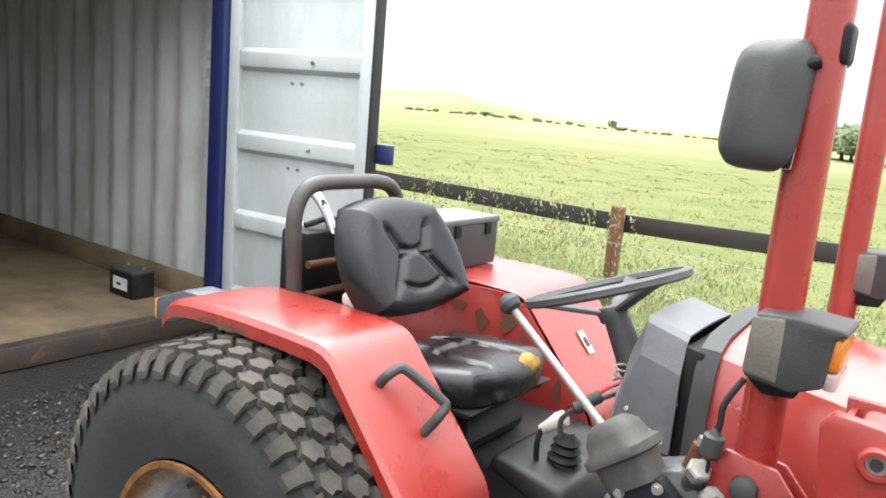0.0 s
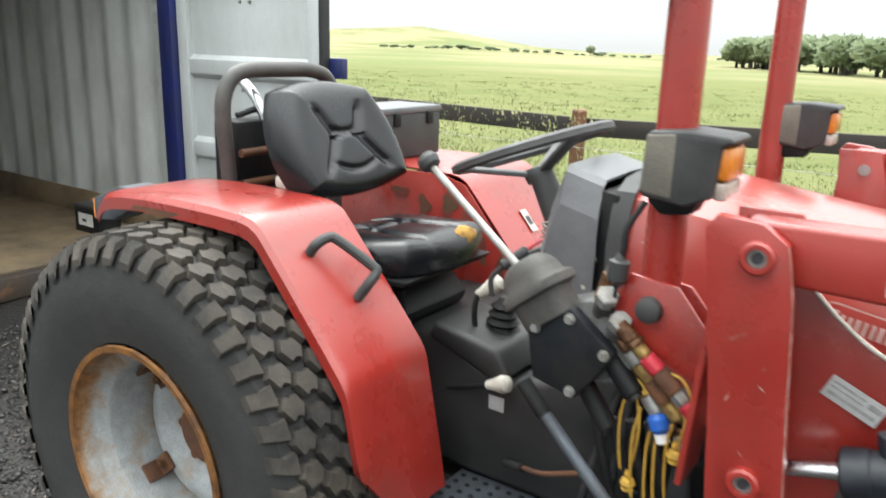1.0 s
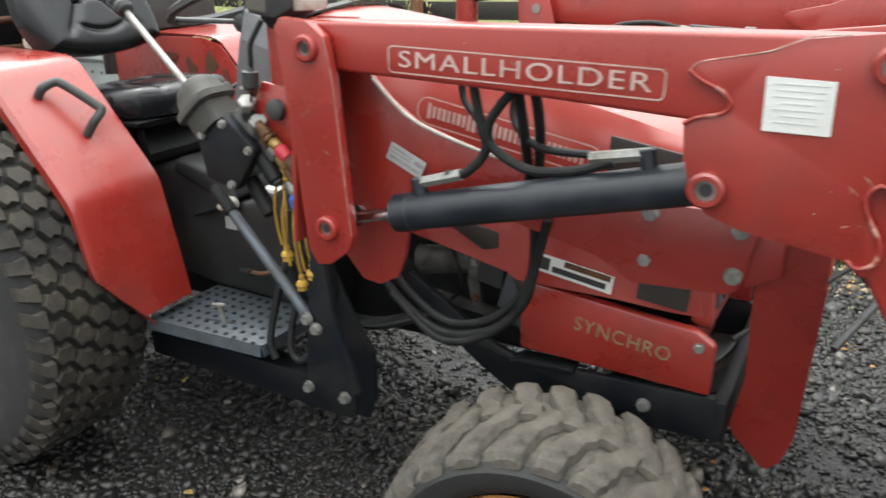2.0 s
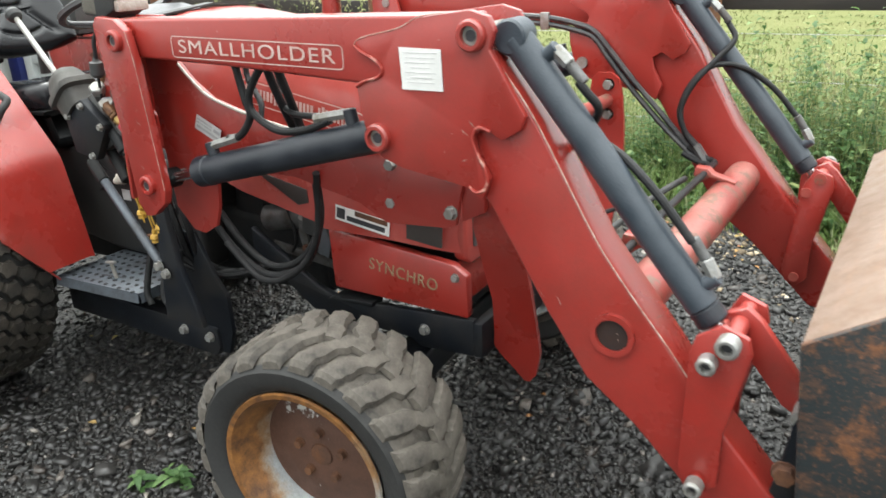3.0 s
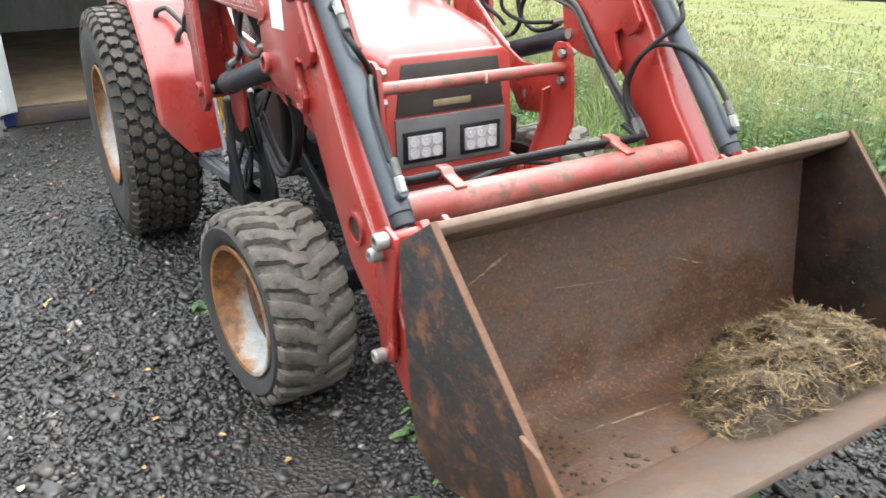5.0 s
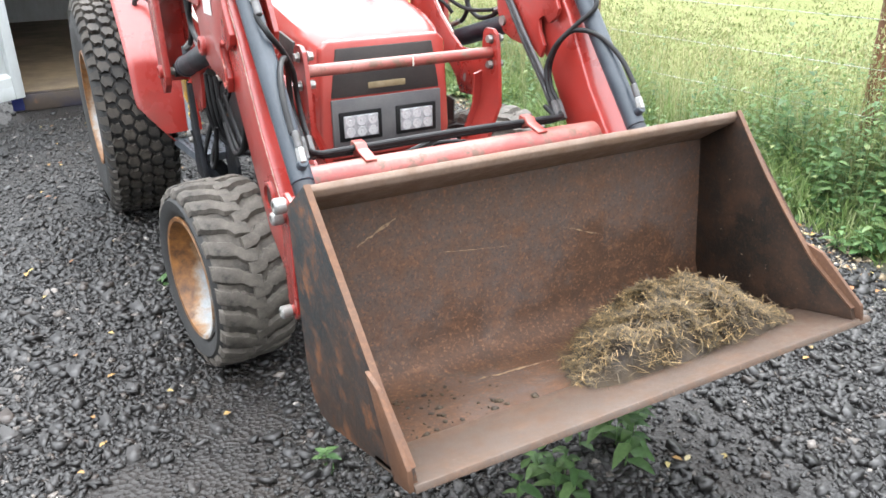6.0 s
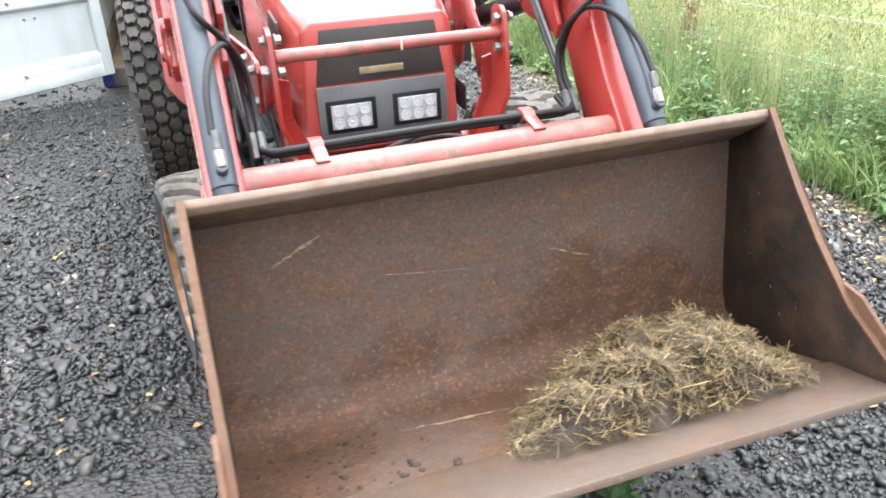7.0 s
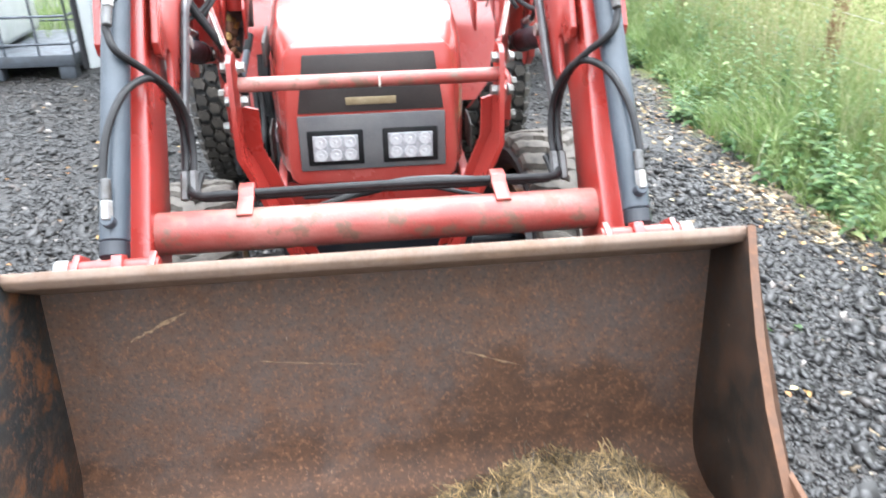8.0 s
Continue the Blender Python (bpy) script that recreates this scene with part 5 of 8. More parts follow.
# ---------------------------------------------------------------- tractor: lamp posts, lamps, mirror
AMBER = surface("amber_lens", (0.62, 0.20, 0.015), (0.5, 0.14, 0.01), (0.4, 0.7), 40, (0.12, 0.25), coat=0.5)
CLEAR = surface("dirty_clear_lens", (0.45, 0.40, 0.36), (0.3, 0.22, 0.18), (0.4, 0.7), 40, (0.15, 0.3), coat=0.5)
FADED = surface("sun_bleached_plastic", (0.165, 0.148, 0.118), (0.105, 0.10, 0.086), (0.4, 0.7), 8, (0.4, 0.6))
for s in (-1, 1):
    y = s * 0.43
    post = part("lamp_post", rod((-0.176 - 0.017 * (s + 1), y, 0.98), (-0.176 - 0.017 * (s + 1), y, 2.12), 0.0325, 28), RED, tractor, "scuffed red upright tube")
    part("post_socket", prism([(-0.24, 1.075), (-0.215, 1.115), (-0.135, 1.105), (-0.055, 1.01), (-0.055, 0.93), (-0.20, 1.005), (-0.245, 1.03)], s * 0.455, s * 0.465, "y", 0.003), RED, post, "red socket plate")
    part("post_socket", prism([(-0.24, 1.05), (-0.215, 1.10), (-0.135, 1.09), (-0.055, 1.0), (-0.055, 0.90), (-0.20, 0.98), (-0.25, 1.02)], s * 0.385, s * 0.395, "y", 0.003), RED, post, "red socket plate")
    part("socket_web", box((-0.238, s * 0.425, 1.045), (0.008, 0.07, 0.06), 0.002, (0, 12, 0)), RED, post)
    part("rubber_plug", lathe([(0, 0), (0, 0.023), (0.012, 0.021), (0.016, 0.014), (0.017, 0)], (-0.178, s * 0.466, 1.060), (0, s, 0), 20), PLASTIC, post, "round black rubber plug")
    lampb = part("lamp_body", prism([(-0.205, 1.235), (-0.200, 1.345), (-0.135, 1.350), (-0.065, 1.345), (-0.060, 1.335), (-0.078, 1.328), (-0.085, 1.245), (-0.130, 1.225)], s * 0.455 - 0.055, s * 0.455 + 0.055, "y", 0.008, 3), PLASTIC, tractor, "black plastic indicator and side lamp")
    part("bleached_back", prism([(-0.209, 1.240), (-0.204, 1.342), (-0.150, 1.347), (-0.150, 1.232)], s * 0.455 - 0.057, s * 0.455 + 0.057, "y", 0.008, 3), FADED, lampb, "sun-bleached lamp shell")
    part("amber_lens", box((-0.077, s * 0.455, 1.300), (0.024, 0.095, 0.055), 0.008), AMBER, lampb, "amber indicator lens")
    part("clear_lens", box((-0.078, s * 0.455, 1.256), (0.022, 0.095, 0.030), 0.006), CLEAR, lampb, "dirty clear side lamp lens")
    part("lamp_bracket", prism([(-0.205, 1.220), (-0.205, 1.242), (-0.115, 1.235), (-0.13, 1.205), (-0.18, 1.200)], s * 0.44 - 0.032, s * 0.44 + 0.03, "y", 0.004), BLACK, lampb, "black lamp bracket")
    lampb.scale, lampb.location = (0.91, 0.91, 0.91), Vector((-0.135, s * 0.455, 1.29)) * 0.09 + Vector((0, 0, 0.012))
    cable = part("lamp_cable", tube([(-0.205, s * 0.46, 1.235), (-0.225, s * 0.475, 1.19), (-0.226, s * 0.478, 1.16), (-0.230, s * 0.478, 1.13)], 0.0055, 8), HOSE, tractor, "black lamp cable with a rubber plug")
    part("cable_plug", lathe([(0, 0.005), (0.012, 0.010), (0.015, 0.017), (0.045, 0.0175), (0.052, 0.012), (0.056, 0)], (-0.230, s * 0.478, 1.150), (-0.08, 0, -1), 14), PLASTIC, cable, "rubber cable plug")
    part("lamp_wire", tube([(-0.234, s * 0.478, 1.098), (-0.236, s * 0.478, 1.02), (-0.242, s * 0.46, 0.95)], 0.0035, 8), HOSE, cable)
# mirror on the right-hand post
mm = Matrix.Translation((-0.240, -0.445, 1.655)) @ pose(0, 0, 0, -6, 0, -32)
bm = bmesh.new()
rings = []
for d, k in ((-0.012, 0.93), (0.0, 1.0), (0.012, 0.98), (0.026, 0.88), (0.034, 0.66), (0.036, 0.3)):
    ring = []
    for i in range(40):
        a = 2 * math.pi * i / 40
        ca, sa = math.cos(a), math.sin(a)
        ring.append(bm.verts.new(mm @ Vector((0.069 * k * math.copysign(abs(ca) ** 0.42, ca), -d, 0.099 * k * math.copysign(abs(sa) ** 0.42, sa)))))
    rings.append(ring)
for r0, r1 in zip(rings, rings[1:]):
    for i in range(40):
        bm.faces.new((r0[i], r0[(i + 1) % 40], r1[(i + 1) % 40], r1[i]))
bm.faces.new(rings[-1])
bm.faces.new(rings[0][::-1])
bmesh.ops.recalc_face_normals(bm, faces=bm.faces)
mirror = part("wing_mirror", bm, PLASTIC, tractor, "grey plastic wing mirror back", 50)
MIRROR = surface("mirror_glass", (0.85, 0.85, 0.85), None, rough=(0.02, 0.04), metal=1.0, grain=0.0)
bm = bmesh.new()
add_box(bm, (0, 0.0145, 0), (0.12, 0.003, 0.18))
bevel(bm, 0.001)
bm.transform(mm)
part("mirror_glass", bm, MIRROR, mirror)
part("mirror_clamp", prism([(-0.205, 1.715), (-0.205, 1.78), (-0.140, 1.78), (-0.140, 1.715)], -0.452, -0.394, "y", 0.012, 3), BLACK, mirror, "black mirror clamp")
part("mirror_arm", tube([(-0.17, -0.47, 1.72), (-0.20, -0.475, 1.71), (-0.225, -0.46, 1.685)], 0.010, 10), BLACK, mirror, "black mirror arm")

# ---------------------------------------------------------------- tractor: dash cowl and steering


def cowl():
    """The dash cowl: a faceted hood set right of the bonnet's middle, its top sloping down towards the bonnet."""
    mid = -0.112
    rows = []
    for x, top, hb, ht in ((-0.492, 1.085, 0.150, 0.118), (-0.476, 1.170, 0.152, 0.120), (-0.450, 1.243, 0.154, 0.121), (-0.365, 1.222, 0.158, 0.127)):
        prof = [(-hb, 0.985), (-hb + 0.002, top - 0.075), (-ht - 0.012, top - 0.012), (-ht, top)]
        rows.append([(x, mid + y, z) for y, z in prof + [(0, top + 0.004)] + [(-y, z) for y, z in prof[::-1]]])
    c = part("dash_cowl", sheet(rows, -0.006), GREY, tractor, "weathered grey plastic dash cowl", 12)
    part("rear_face", sheet([[(-0.492, mid + y, z) for y in (-w, 0, w)] for z, w in ((0.985, 0.150), (1.010, 0.150), (1.073, 0.130), (1.085, 0.118))], 0.004), GREY, c)
    # added black block stands for the shade in the gap before the trim
    part("cowl_gap_shade", prism([(-0.366, 0.985), (-0.366, 1.15), (-0.366, 1.205), (-0.33, 1.198), (-0.33, 0.985)], mid - 0.145, mid + 0.145, "y", 0.004), BLACK, c, "black filler for the shaded gap behind the bonnet")
    part("cowl_skirt", prism([(-0.492, 0.985), (-0.36, 0.985), (-0.34, 0.90), (-0.47, 0.90)], mid - 0.12, mid + 0.12, "y", 0.006), PLASTIC, c, "dark panel under the cowl")
    for i in range(4):
        part("cowl_screw", rod((-0.462 + 0.026 * i, mid - 0.158, 1.052 - 0.015 * i), (-0.462 + 0.026 * i, mid - 0.150, 1.052 - 0.015 * i), 0.0042, 8), BONE, c)
    return c


cowl()
part("bonnet_trim", sheet([[(x, y, z) for y, z in ((-0.273, 0.86), (-0.273, 1.10), (-0.262, 1.162), (-0.242, 1.202), (-0.20, 1.221), (0, 1.238), (0.20, 1.221), (0.242, 1.202), (0.262, 1.162), (0.273, 1.10), (0.273, 0.86))] for x in (-0.340, -0.302)], 0.005), PLASTIC, hood, "dark grey bonnet edge trim", 30)

SC = Vector((-0.608, -0.098, 1.247))
sw_m = Matrix.Translation(SC) @ pose(0, 0, 0, 0, -21, 0)
wheel_e = part("steering_wheel", lathe([(-0.02, 0), (-0.02, 0.03), (0.0, 0.034), (0.014, 0.028), (0.018, 0)], SC - sw_m.to_3x3() @ Vector((0, 0, 0.058)), sw_m.to_3x3() @ Vector((0, 0, 1)), 22), PLASTIC, tractor, "worn grey steering wheel")
bm = bmesh.new()
add_lathe(bm, [(0.012 * math.sin(a), 0.176 + 0.0115 * math.cos(a) + (0.0025 if i % 2 else 0)) for i, a in enumerate(2 * math.pi * k / 12 for k in range(13))], (0, 0, 0), (0, 0, 1), 64)
bm.transform(sw_m)
bmesh.ops.remove_doubles(bm, verts=bm.verts, dist=1e-5)
bmesh.ops.recalc_face_normals(bm, faces=bm.faces)
part("wheel_rim", bm, WHEEL_GRIP, wheel_e, "grippy grey rim")
for a in (95, 215, 335):
    d = sw_m.to_3x3() @ Vector((math.cos(radians(a)), math.sin(radians(a)), 0))
    bm = bmesh.new()
    p0, p1 = SC + d * 0.02 - sw_m.to_3x3() @ Vector((0, 0, 0.055)), SC + d * 0.171
    u = (p1 - p0).normalized()
    add_box(bm, (p0 + p1) / 2, ((p1 - p0).length, 0.030, 0.012), u.to_track_quat("X", "Z").to_matrix().to_4x4())
    part("spoke", bevel(bm, 0.004), WHEEL_GRIP, wheel_e)
part("steering_column", rod((-0.578, -0.100, 1.188), (-0.475, -0.105, 1.00), 0.028, 18, 0.036), PLASTIC, tractor, "grey steering column")
part("column_spring", tube([(-0.53 + 0.012 * math.cos(k * 1.6), -0.15 + 0.012 * math.sin(k * 1.6), 1.10 - 0.004 * k) for k in range(16)], 0.003, 6, 3), STEEL, tractor, "small coiled spring")
part("red_wire", tube([(-0.50, -0.17, 1.08), (-0.54, -0.20, 1.05), (-0.58, -0.21, 1.00)], 0.004, 6), CAP_RED, tractor, "red wire")
part("key_lever", tube([(-0.50, -0.20, 1.06), (-0.55, -0.25, 1.03), (-0.60, -0.26, 0.985), (-0.60, -0.26, 0.94)], 0.006, 8), PLASTIC, tractor, "short black hand lever")
part("lever_grip", rod((-0.530, -0.235, 1.05), (-0.575, -0.262, 1.012), 0.014, 12, w=0.004), PLASTIC, tractor)

# ---------------------------------------------------------------- tractor: seat
def seat():
    cy = -0.125
    pan = part("seat", prism([(-1.10, 0.915), (-0.81, 0.925), (-0.795, 0.94), (-1.10, 0.93)], cy - 0.185, cy + 0.185, "y", 0.004), BLACK, tractor, "black vinyl tractor seat with a torn cushion")

    def pad(n, m, place, name, label):
        bm = bmesh.new()
        top = [[None] * (m + 1) for _ in range(n + 1)]
        low = [[None] * (m + 1) for _ in range(n + 1)]
        for i in range(n + 1):
            for j in range(m + 1):
                u, v = 2 * i / n - 1, 2 * j / m - 1
                top[i][j], low[i][j] = (bm.verts.new(q) for q in place(u, v))
        for i in range(n):
            for j in range(m):
                bm.faces.new((top[i][j], top[i + 1][j], top[i + 1][j + 1], top[i][j + 1]))
                bm.faces.new((low[i][j], low[i][j + 1], low[i + 1][j + 1], low[i + 1][j]))
        edge = [(i, 0) for i in range(n)] + [(n, j) for j in range(m)] + [(i, m) for i in range(n, 0, -1)] + [(0, j) for j in range(m, 0, -1)]
        for (a, b), (c, d) in zip(edge, edge[1:] + edge[:1]):
            bm.faces.new((top[a][b], low[a][b], low[c][d], top[c][d]))
        bmesh.ops.recalc_face_normals(bm, faces=bm.faces)
        return part(name, bm, VINYL, pan, label, 60)

    def squash(u, v, k=0.28):
        return u * math.sqrt(1 - k * v * v), v * math.sqrt(1 - k * u * u)

    def crease(d, w=0.05):
        return math.exp(-(d / w) ** 2)

    def back(u, v):
        a, b = squash(u, v, 0.30)
        wid = 0.208 - 0.022 * b - 0.020 * max(0.0, b) ** 2
        e = max(abs(u), abs(v))
        puff = 0.052 * (1 - e ** 6) ** 0.5 + 0.030 * abs(u) ** 2.5 * (1 - e ** 8)
        au = abs(u)
        if -0.05 < v < 0.62:                       # upper lines drawing in to the waist
            puff -= 0.013 * crease(au - 0.20 - 0.52 * max(0, v) ** 1.2, 0.075) * min(1, (0.62 - v) * 5)
        if -0.72 < v <= 0.02:                      # lower lines spreading out again
            puff -= 0.013 * crease(au - 0.22 - 0.55 * abs(v) ** 1.1, 0.075) * min(1, (v + 0.72) * 5)
        if au < 0.24:
            puff -= 0.009 * crease(v - 0.06 - 1.2 * u * u, 0.060) * min(1, (0.24 - au) * 12)
        if au < 0.42:
            puff -= 0.009 * crease(v + 0.58 - 0.9 * u * u, 0.060) * min(1, (0.42 - au) * 8)
        x0, z0 = -1.090 - 0.078 * (b + 1), 1.224 + 0.140 * b
        return ((x0 + puff, cy - 0.025 + wid * a, z0 + 0.25 * puff), (x0 - 0.028, cy - 0.025 + wid * 0.98 * a, z0 - 0.006))

    def cushion(u, v):
        a, b = squash(u, v, 0.36)
        e = max(abs(u), abs(v))
        puff = 0.050 * (1 - e ** 6) ** 0.5 + 0.012 * max(0, abs(v) - 0.4) * (1 - e ** 8)
        puff -= 0.014 * crease(abs(v) - 0.22 - 0.25 * (u + 1) * 0.5, 0.05) * (1 if abs(u) < 0.75 else 0.2)
        puff -= 0.010 * crease(u + 0.2 - 0.3 * v * v, 0.06) * (1 if abs(v) < 0.4 else 0)
        x0, z0 = -0.962 + 0.186 * a, 0.966 + 0.012 * a
        return ((x0, cy + 0.208 * b, z0 + puff), (x0 - 0.004 * a, cy + 0.198 * b, z0 - 0.03))
    pad(100, 100, back, "backrest", "black vinyl backrest with moulded creases")
    pad(48, 48, cushion, "cushion", "black vinyl seat cushion")
    bm = bmesh.new()
    bmesh.ops.create_icosphere(bm, subdivisions=3, radius=1)
    for v in bm.verts:
        k = 1 + 0.28 * noise.noise(v.co * 2.3)
        v.co = Vector((-0.812 + 0.028 * v.co.x * k, -0.060 + 0.046 * v.co.y * k, 0.999 + 0.028 * v.co.z * k))
    part("torn_foam", bm, FOAM, pan, "yellow foam showing through a tear", 80)
    part("suspension", prism([(-1.08, 0.80), (-0.85, 0.80), (-0.83, 0.84), (-0.91, 0.91), (-1.08, 0.91)], cy - 0.14, cy + 0.14, "y", 0.02, 2), BLACK, pan, "grimy seat suspension")
    part("suspension_arm", rod((-0.85, cy - 0.13, 0.83), (-0.83, cy - 0.16, 0.915), 0.010, 10), BLACK, pan)
    part("seat_rail", box((-0.96, cy, 0.930), (0.30, 0.32, 0.020), 0.004), BLACK, pan)
    return pan


seat()
bx = -1.365
part("roll_bar", tube([(bx, -0.325, 0.98), (bx, -0.332, 1.15), (bx, -0.342, 1.27), (bx, -0.335, 1.330), (bx, -0.305, 1.372), (bx, -0.25, 1.388), (bx, -0.13, 1.389), (bx, -0.03, 1.386), (bx, 0.030, 1.368), (bx, 0.062, 1.325), (bx, 0.070, 1.26), (bx, 0.070, 0.98)], 0.0210, 14), HOOP, tractor, "worn black hooped bar behind the seat")
part("rear_valve", box((-1.41, -0.19, 1.15), (0.10, 0.22, 0.22), 0.012), BLACK, tractor, "black hydraulic valve block")
for z in (1.16, 1.08):
    part("rusty_stub", rod((-1.34, -0.31, z + 0.02), (-1.34, -0.14, z + 0.022), 0.011, 12), RUST, tractor, "rusty rod stub")
part("top_link", tube([(-1.45, -0.21, 1.365), (-1.40, -0.205, 1.32), (-1.36, -0.20, 1.25)], 0.014, 12, 4), CHROME, tractor, "bright telescopic link")
part("valve_hose", tube([(-1.41, -0.26, 1.27), (-1.39, -0.18, 1.285), (-1.39, -0.10, 1.24), (-1.41, -0.06, 1.14)], 0.009, 8), HOSE, tractor)
part("fender_latch", box((-1.165, -0.320, 1.128), (0.05, 0.035, 0.030), 0.008, (0, 3, 0)), BONE, tractor, "pale plastic latch on the mudguard")
part("rear_lamp", prism([(-1.70, 0.985), (-1.70, 1.045), (-1.58, 1.090), (-1.50, 1.092), (-1.50, 1.05), (-1.62, 0.995)], -0.51, -0.42, "y", 0.006), GALV, tractor, "grey rear lamp bracket")
part("rear_amber_lens", box((-1.708, -0.465, 1.012), (0.016, 0.08, 0.055), 0.004), AMBER, tractor, "amber rear lens")
part("side_decal", box((-0.850, 0.36, 0.9655), (0.075, 0.034, 0.0012), 0.0, (0, 49, 0)), BONE, tractor, "cream warning sticker")
part("side_decal_print", box((-0.8485, 0.36, 0.9668), (0.03, 0.020, 0.0012), 0.0, (0, 49, 0)), INK, tractor)

# ---------------------------------------------------------------- tractor: floor, levers, valve
tun = part("centre_tunnel", prism([(-0.98, 0.50), (-0.98, 0.80), (-0.74, 0.80), (-0.66, 0.745), (-0.56, 0.725), (-0.46, 0.76), (-0.40, 0.80), (-0.26, 0.82), (-0.26, 0.46), (-0.70, 0.46)], -0.215, 0.20, "y", 0.018, 3), TUNNEL, tractor, "dark plastic transmission tunnel")
part("tunnel_cover", prism([(-0.80, 0.79), (-0.78, 0.83), (-0.60, 0.80), (-0.56, 0.74), (-0.62, 0.72)], -0.225, -0.02, "y", 0.015, 3), TUNNEL, tun, "dusty grey lever cover")
part("paint_smear", prism([(-0.53, -0.10), (-0.52, -0.16), (-0.47, -0.17), (-0.45, -0.13), (-0.48, -0.12)], 0.752, 0.764, "z", 0.001), WHITE, tun, "white paint smear")
bm = bmesh.new()
add_lathe(bm, [(0.0, 0.052)] + [(0.012 + 0.010 * k, 0.044 - 0.002 * k if k % 2 else 0.034 - 0.002 * k) for k in range(7)] + [(0.085, 0.012), (0.085, 0)], (-0.66, -0.10, 0.80), (0.05, 0, 1), 22)
part("lever_bellows", bm, HOSE, tun, "black rubber bellows")
lev = part("gear_lever", tube([(-0.70, -0.15, 0.77), (-0.705, -0.16, 0.85), (-0.70, -0.15, 0.895), (-0.675, -0.135, 0.915)], 0.007, 8), BLACK, tractor, "bent black gear lever with a pale knob")
part("knob", lathe([(0, 0), (0, 0.012), (0.02, 0.014), (0.05, 0.021), (0.068, 0.019), (0.075, 0.008), (0.077, 0)], (-0.705, -0.145, 0.890), (0.75, 0.1, 0.6), 18), BONE, lev, "pale worn plastic knob")
lev = part("side_lever", rod((-0.74, -0.21, 0.665), (-0.60, -0.235, 0.720), 0.006, 8), BLACK, tractor, "thin black lever with a pale knob")
part("knob", lathe([(0, 0), (0, 0.011), (0.02, 0.014), (0.045, 0.021), (0.06, 0.019), (0.066, 0.008), (0.068, 0)], (-0.615, -0.232, 0.714), (0.9, -0.15, 0.35), 18), BONE, lev, "pale worn plastic knob")
part("warning_sticker", box((-0.60, -0.2160, 0.665), (0.04, 0.0012, 0.035), 0.0), SILVER, tun, "scuffed pale sticker")

fp = part("foot_plate", prism([(-0.695, -0.452), (-0.330, -0.425), (-0.33, -0.20), (-0.695, -0.20)], 0.448, 0.456, "z", 0.002), GALV, tractor, "pressed steel foot plate with rows of dark holes")
part("plate_lip", sheet([[(-0.695, -0.452, 0.456), (-0.330, -0.425, 0.456)], [(-0.695, -0.456, 0.425), (-0.330, -0.429, 0.425)]], 0.004), GALV, fp)
part("plate_lip", sheet([[(-0.330, -0.425, 0.456), (-0.330, -0.20, 0.456)], [(-0.326, -0.425, 0.425), (-0.326, -0.20, 0.425)]], 0.004), GALV, fp)
# raised black rings: the dark inside the plate's holes is put into their colour
hole_ring = None
for i in range(11):
    for j in range(7):
        x, y = -0.675 + 0.032 * i, -0.425 + 0.033 * j + 0.003 * math.sin(3 * i)
        if hole_ring is None:
            bm = lathe([(0, 0.0075), (0.0016, 0.0062), (0.0016, 0.0048), (0.0006, 0.0042), (0.0006, 0)], (0, 0, 0), (0, 0, 1), 10)
            o = part("plate_hole_ring", bm, BLACK, fp)
            hole_ring = o.data
        else:
            o = new("plate_hole_ring", hole_ring)
            o.parent = fp
        o.location = (x, y, 0.4562)
part("pedal_slot", prism([(-0.56, -0.38), (-0.47, -0.365), (-0.468, -0.372), (-0.56, -0.388)], 0.4562, 0.4575, "z", 0.0), INK, fp, "dark pedal slot")
part("pedal_stem", rod((-0.495, -0.378, 0.45), (-0.510, -0.378, 0.505), 0.006, 8), STEEL, tractor, "bent pedal stem")
part("pedal_pad", rod((-0.530, -0.380, 0.503), (-0.490, -0.376, 0.508), 0.005, 8), STEEL, tractor)
part("brake_rod", tube([(-0.52, -0.25, 0.55), (-0.45, -0.27, 0.565), (-0.38, -0.28, 0.595), (-0.34, -0.28, 0.61)], 0.006, 8), RUST, tractor, "rusty brake rod")
part("brake_rod_end", rod((-0.55, -0.245, 0.542), (-0.50, -0.258, 0.553), 0.011, 10), BLACK, tractor)
part("step_edge", tube([(-0.30, -0.22, 0.80), (-0.315, -0.34, 0.62), (-0.32, -0.40, 0.47), (-0.30, -0.41, 0.42)], 0.010, 10), BLACK, tractor, "black hose along the step")
part("step_hose", tube([(-0.27, -0.24, 0.80), (-0.27, -0.33, 0.60), (-0.275, -0.38, 0.46), (-0.24, -0.39, 0.42), (-0.20, -0.38, 0.47), (-0.18, -0.37, 0.60)], 0.009, 10), HOSE, tractor)

# loader control: long joystick, rubber boot, valve body
AX = Vector((0.62, -0.05, -0.78)).normalized()
V0 = Vector((-0.405, -0.462, 1.080))
ctl = part("control_valve", prism([(-0.383, 0.985), (-0.372, 1.008), (-0.302, 1.042), (-0.222, 0.980), (-0.222, 0.968), (-0.285, 0.880), (-0.368, 0.898)], -0.498, -0.472, "y", 0.004), CHASSIS, tractor, "black loader control valve cover")
part("valve_block", prism([(-0.345, 1.030), (-0.278, 1.056), (-0.180, 0.975), (-0.205, 0.940), (-0.280, 0.90)], -0.471, -0.385, "y", 0.005), VALVE, ctl, "dull grey oily valve casting")
bm = bmesh.new()
secs = []
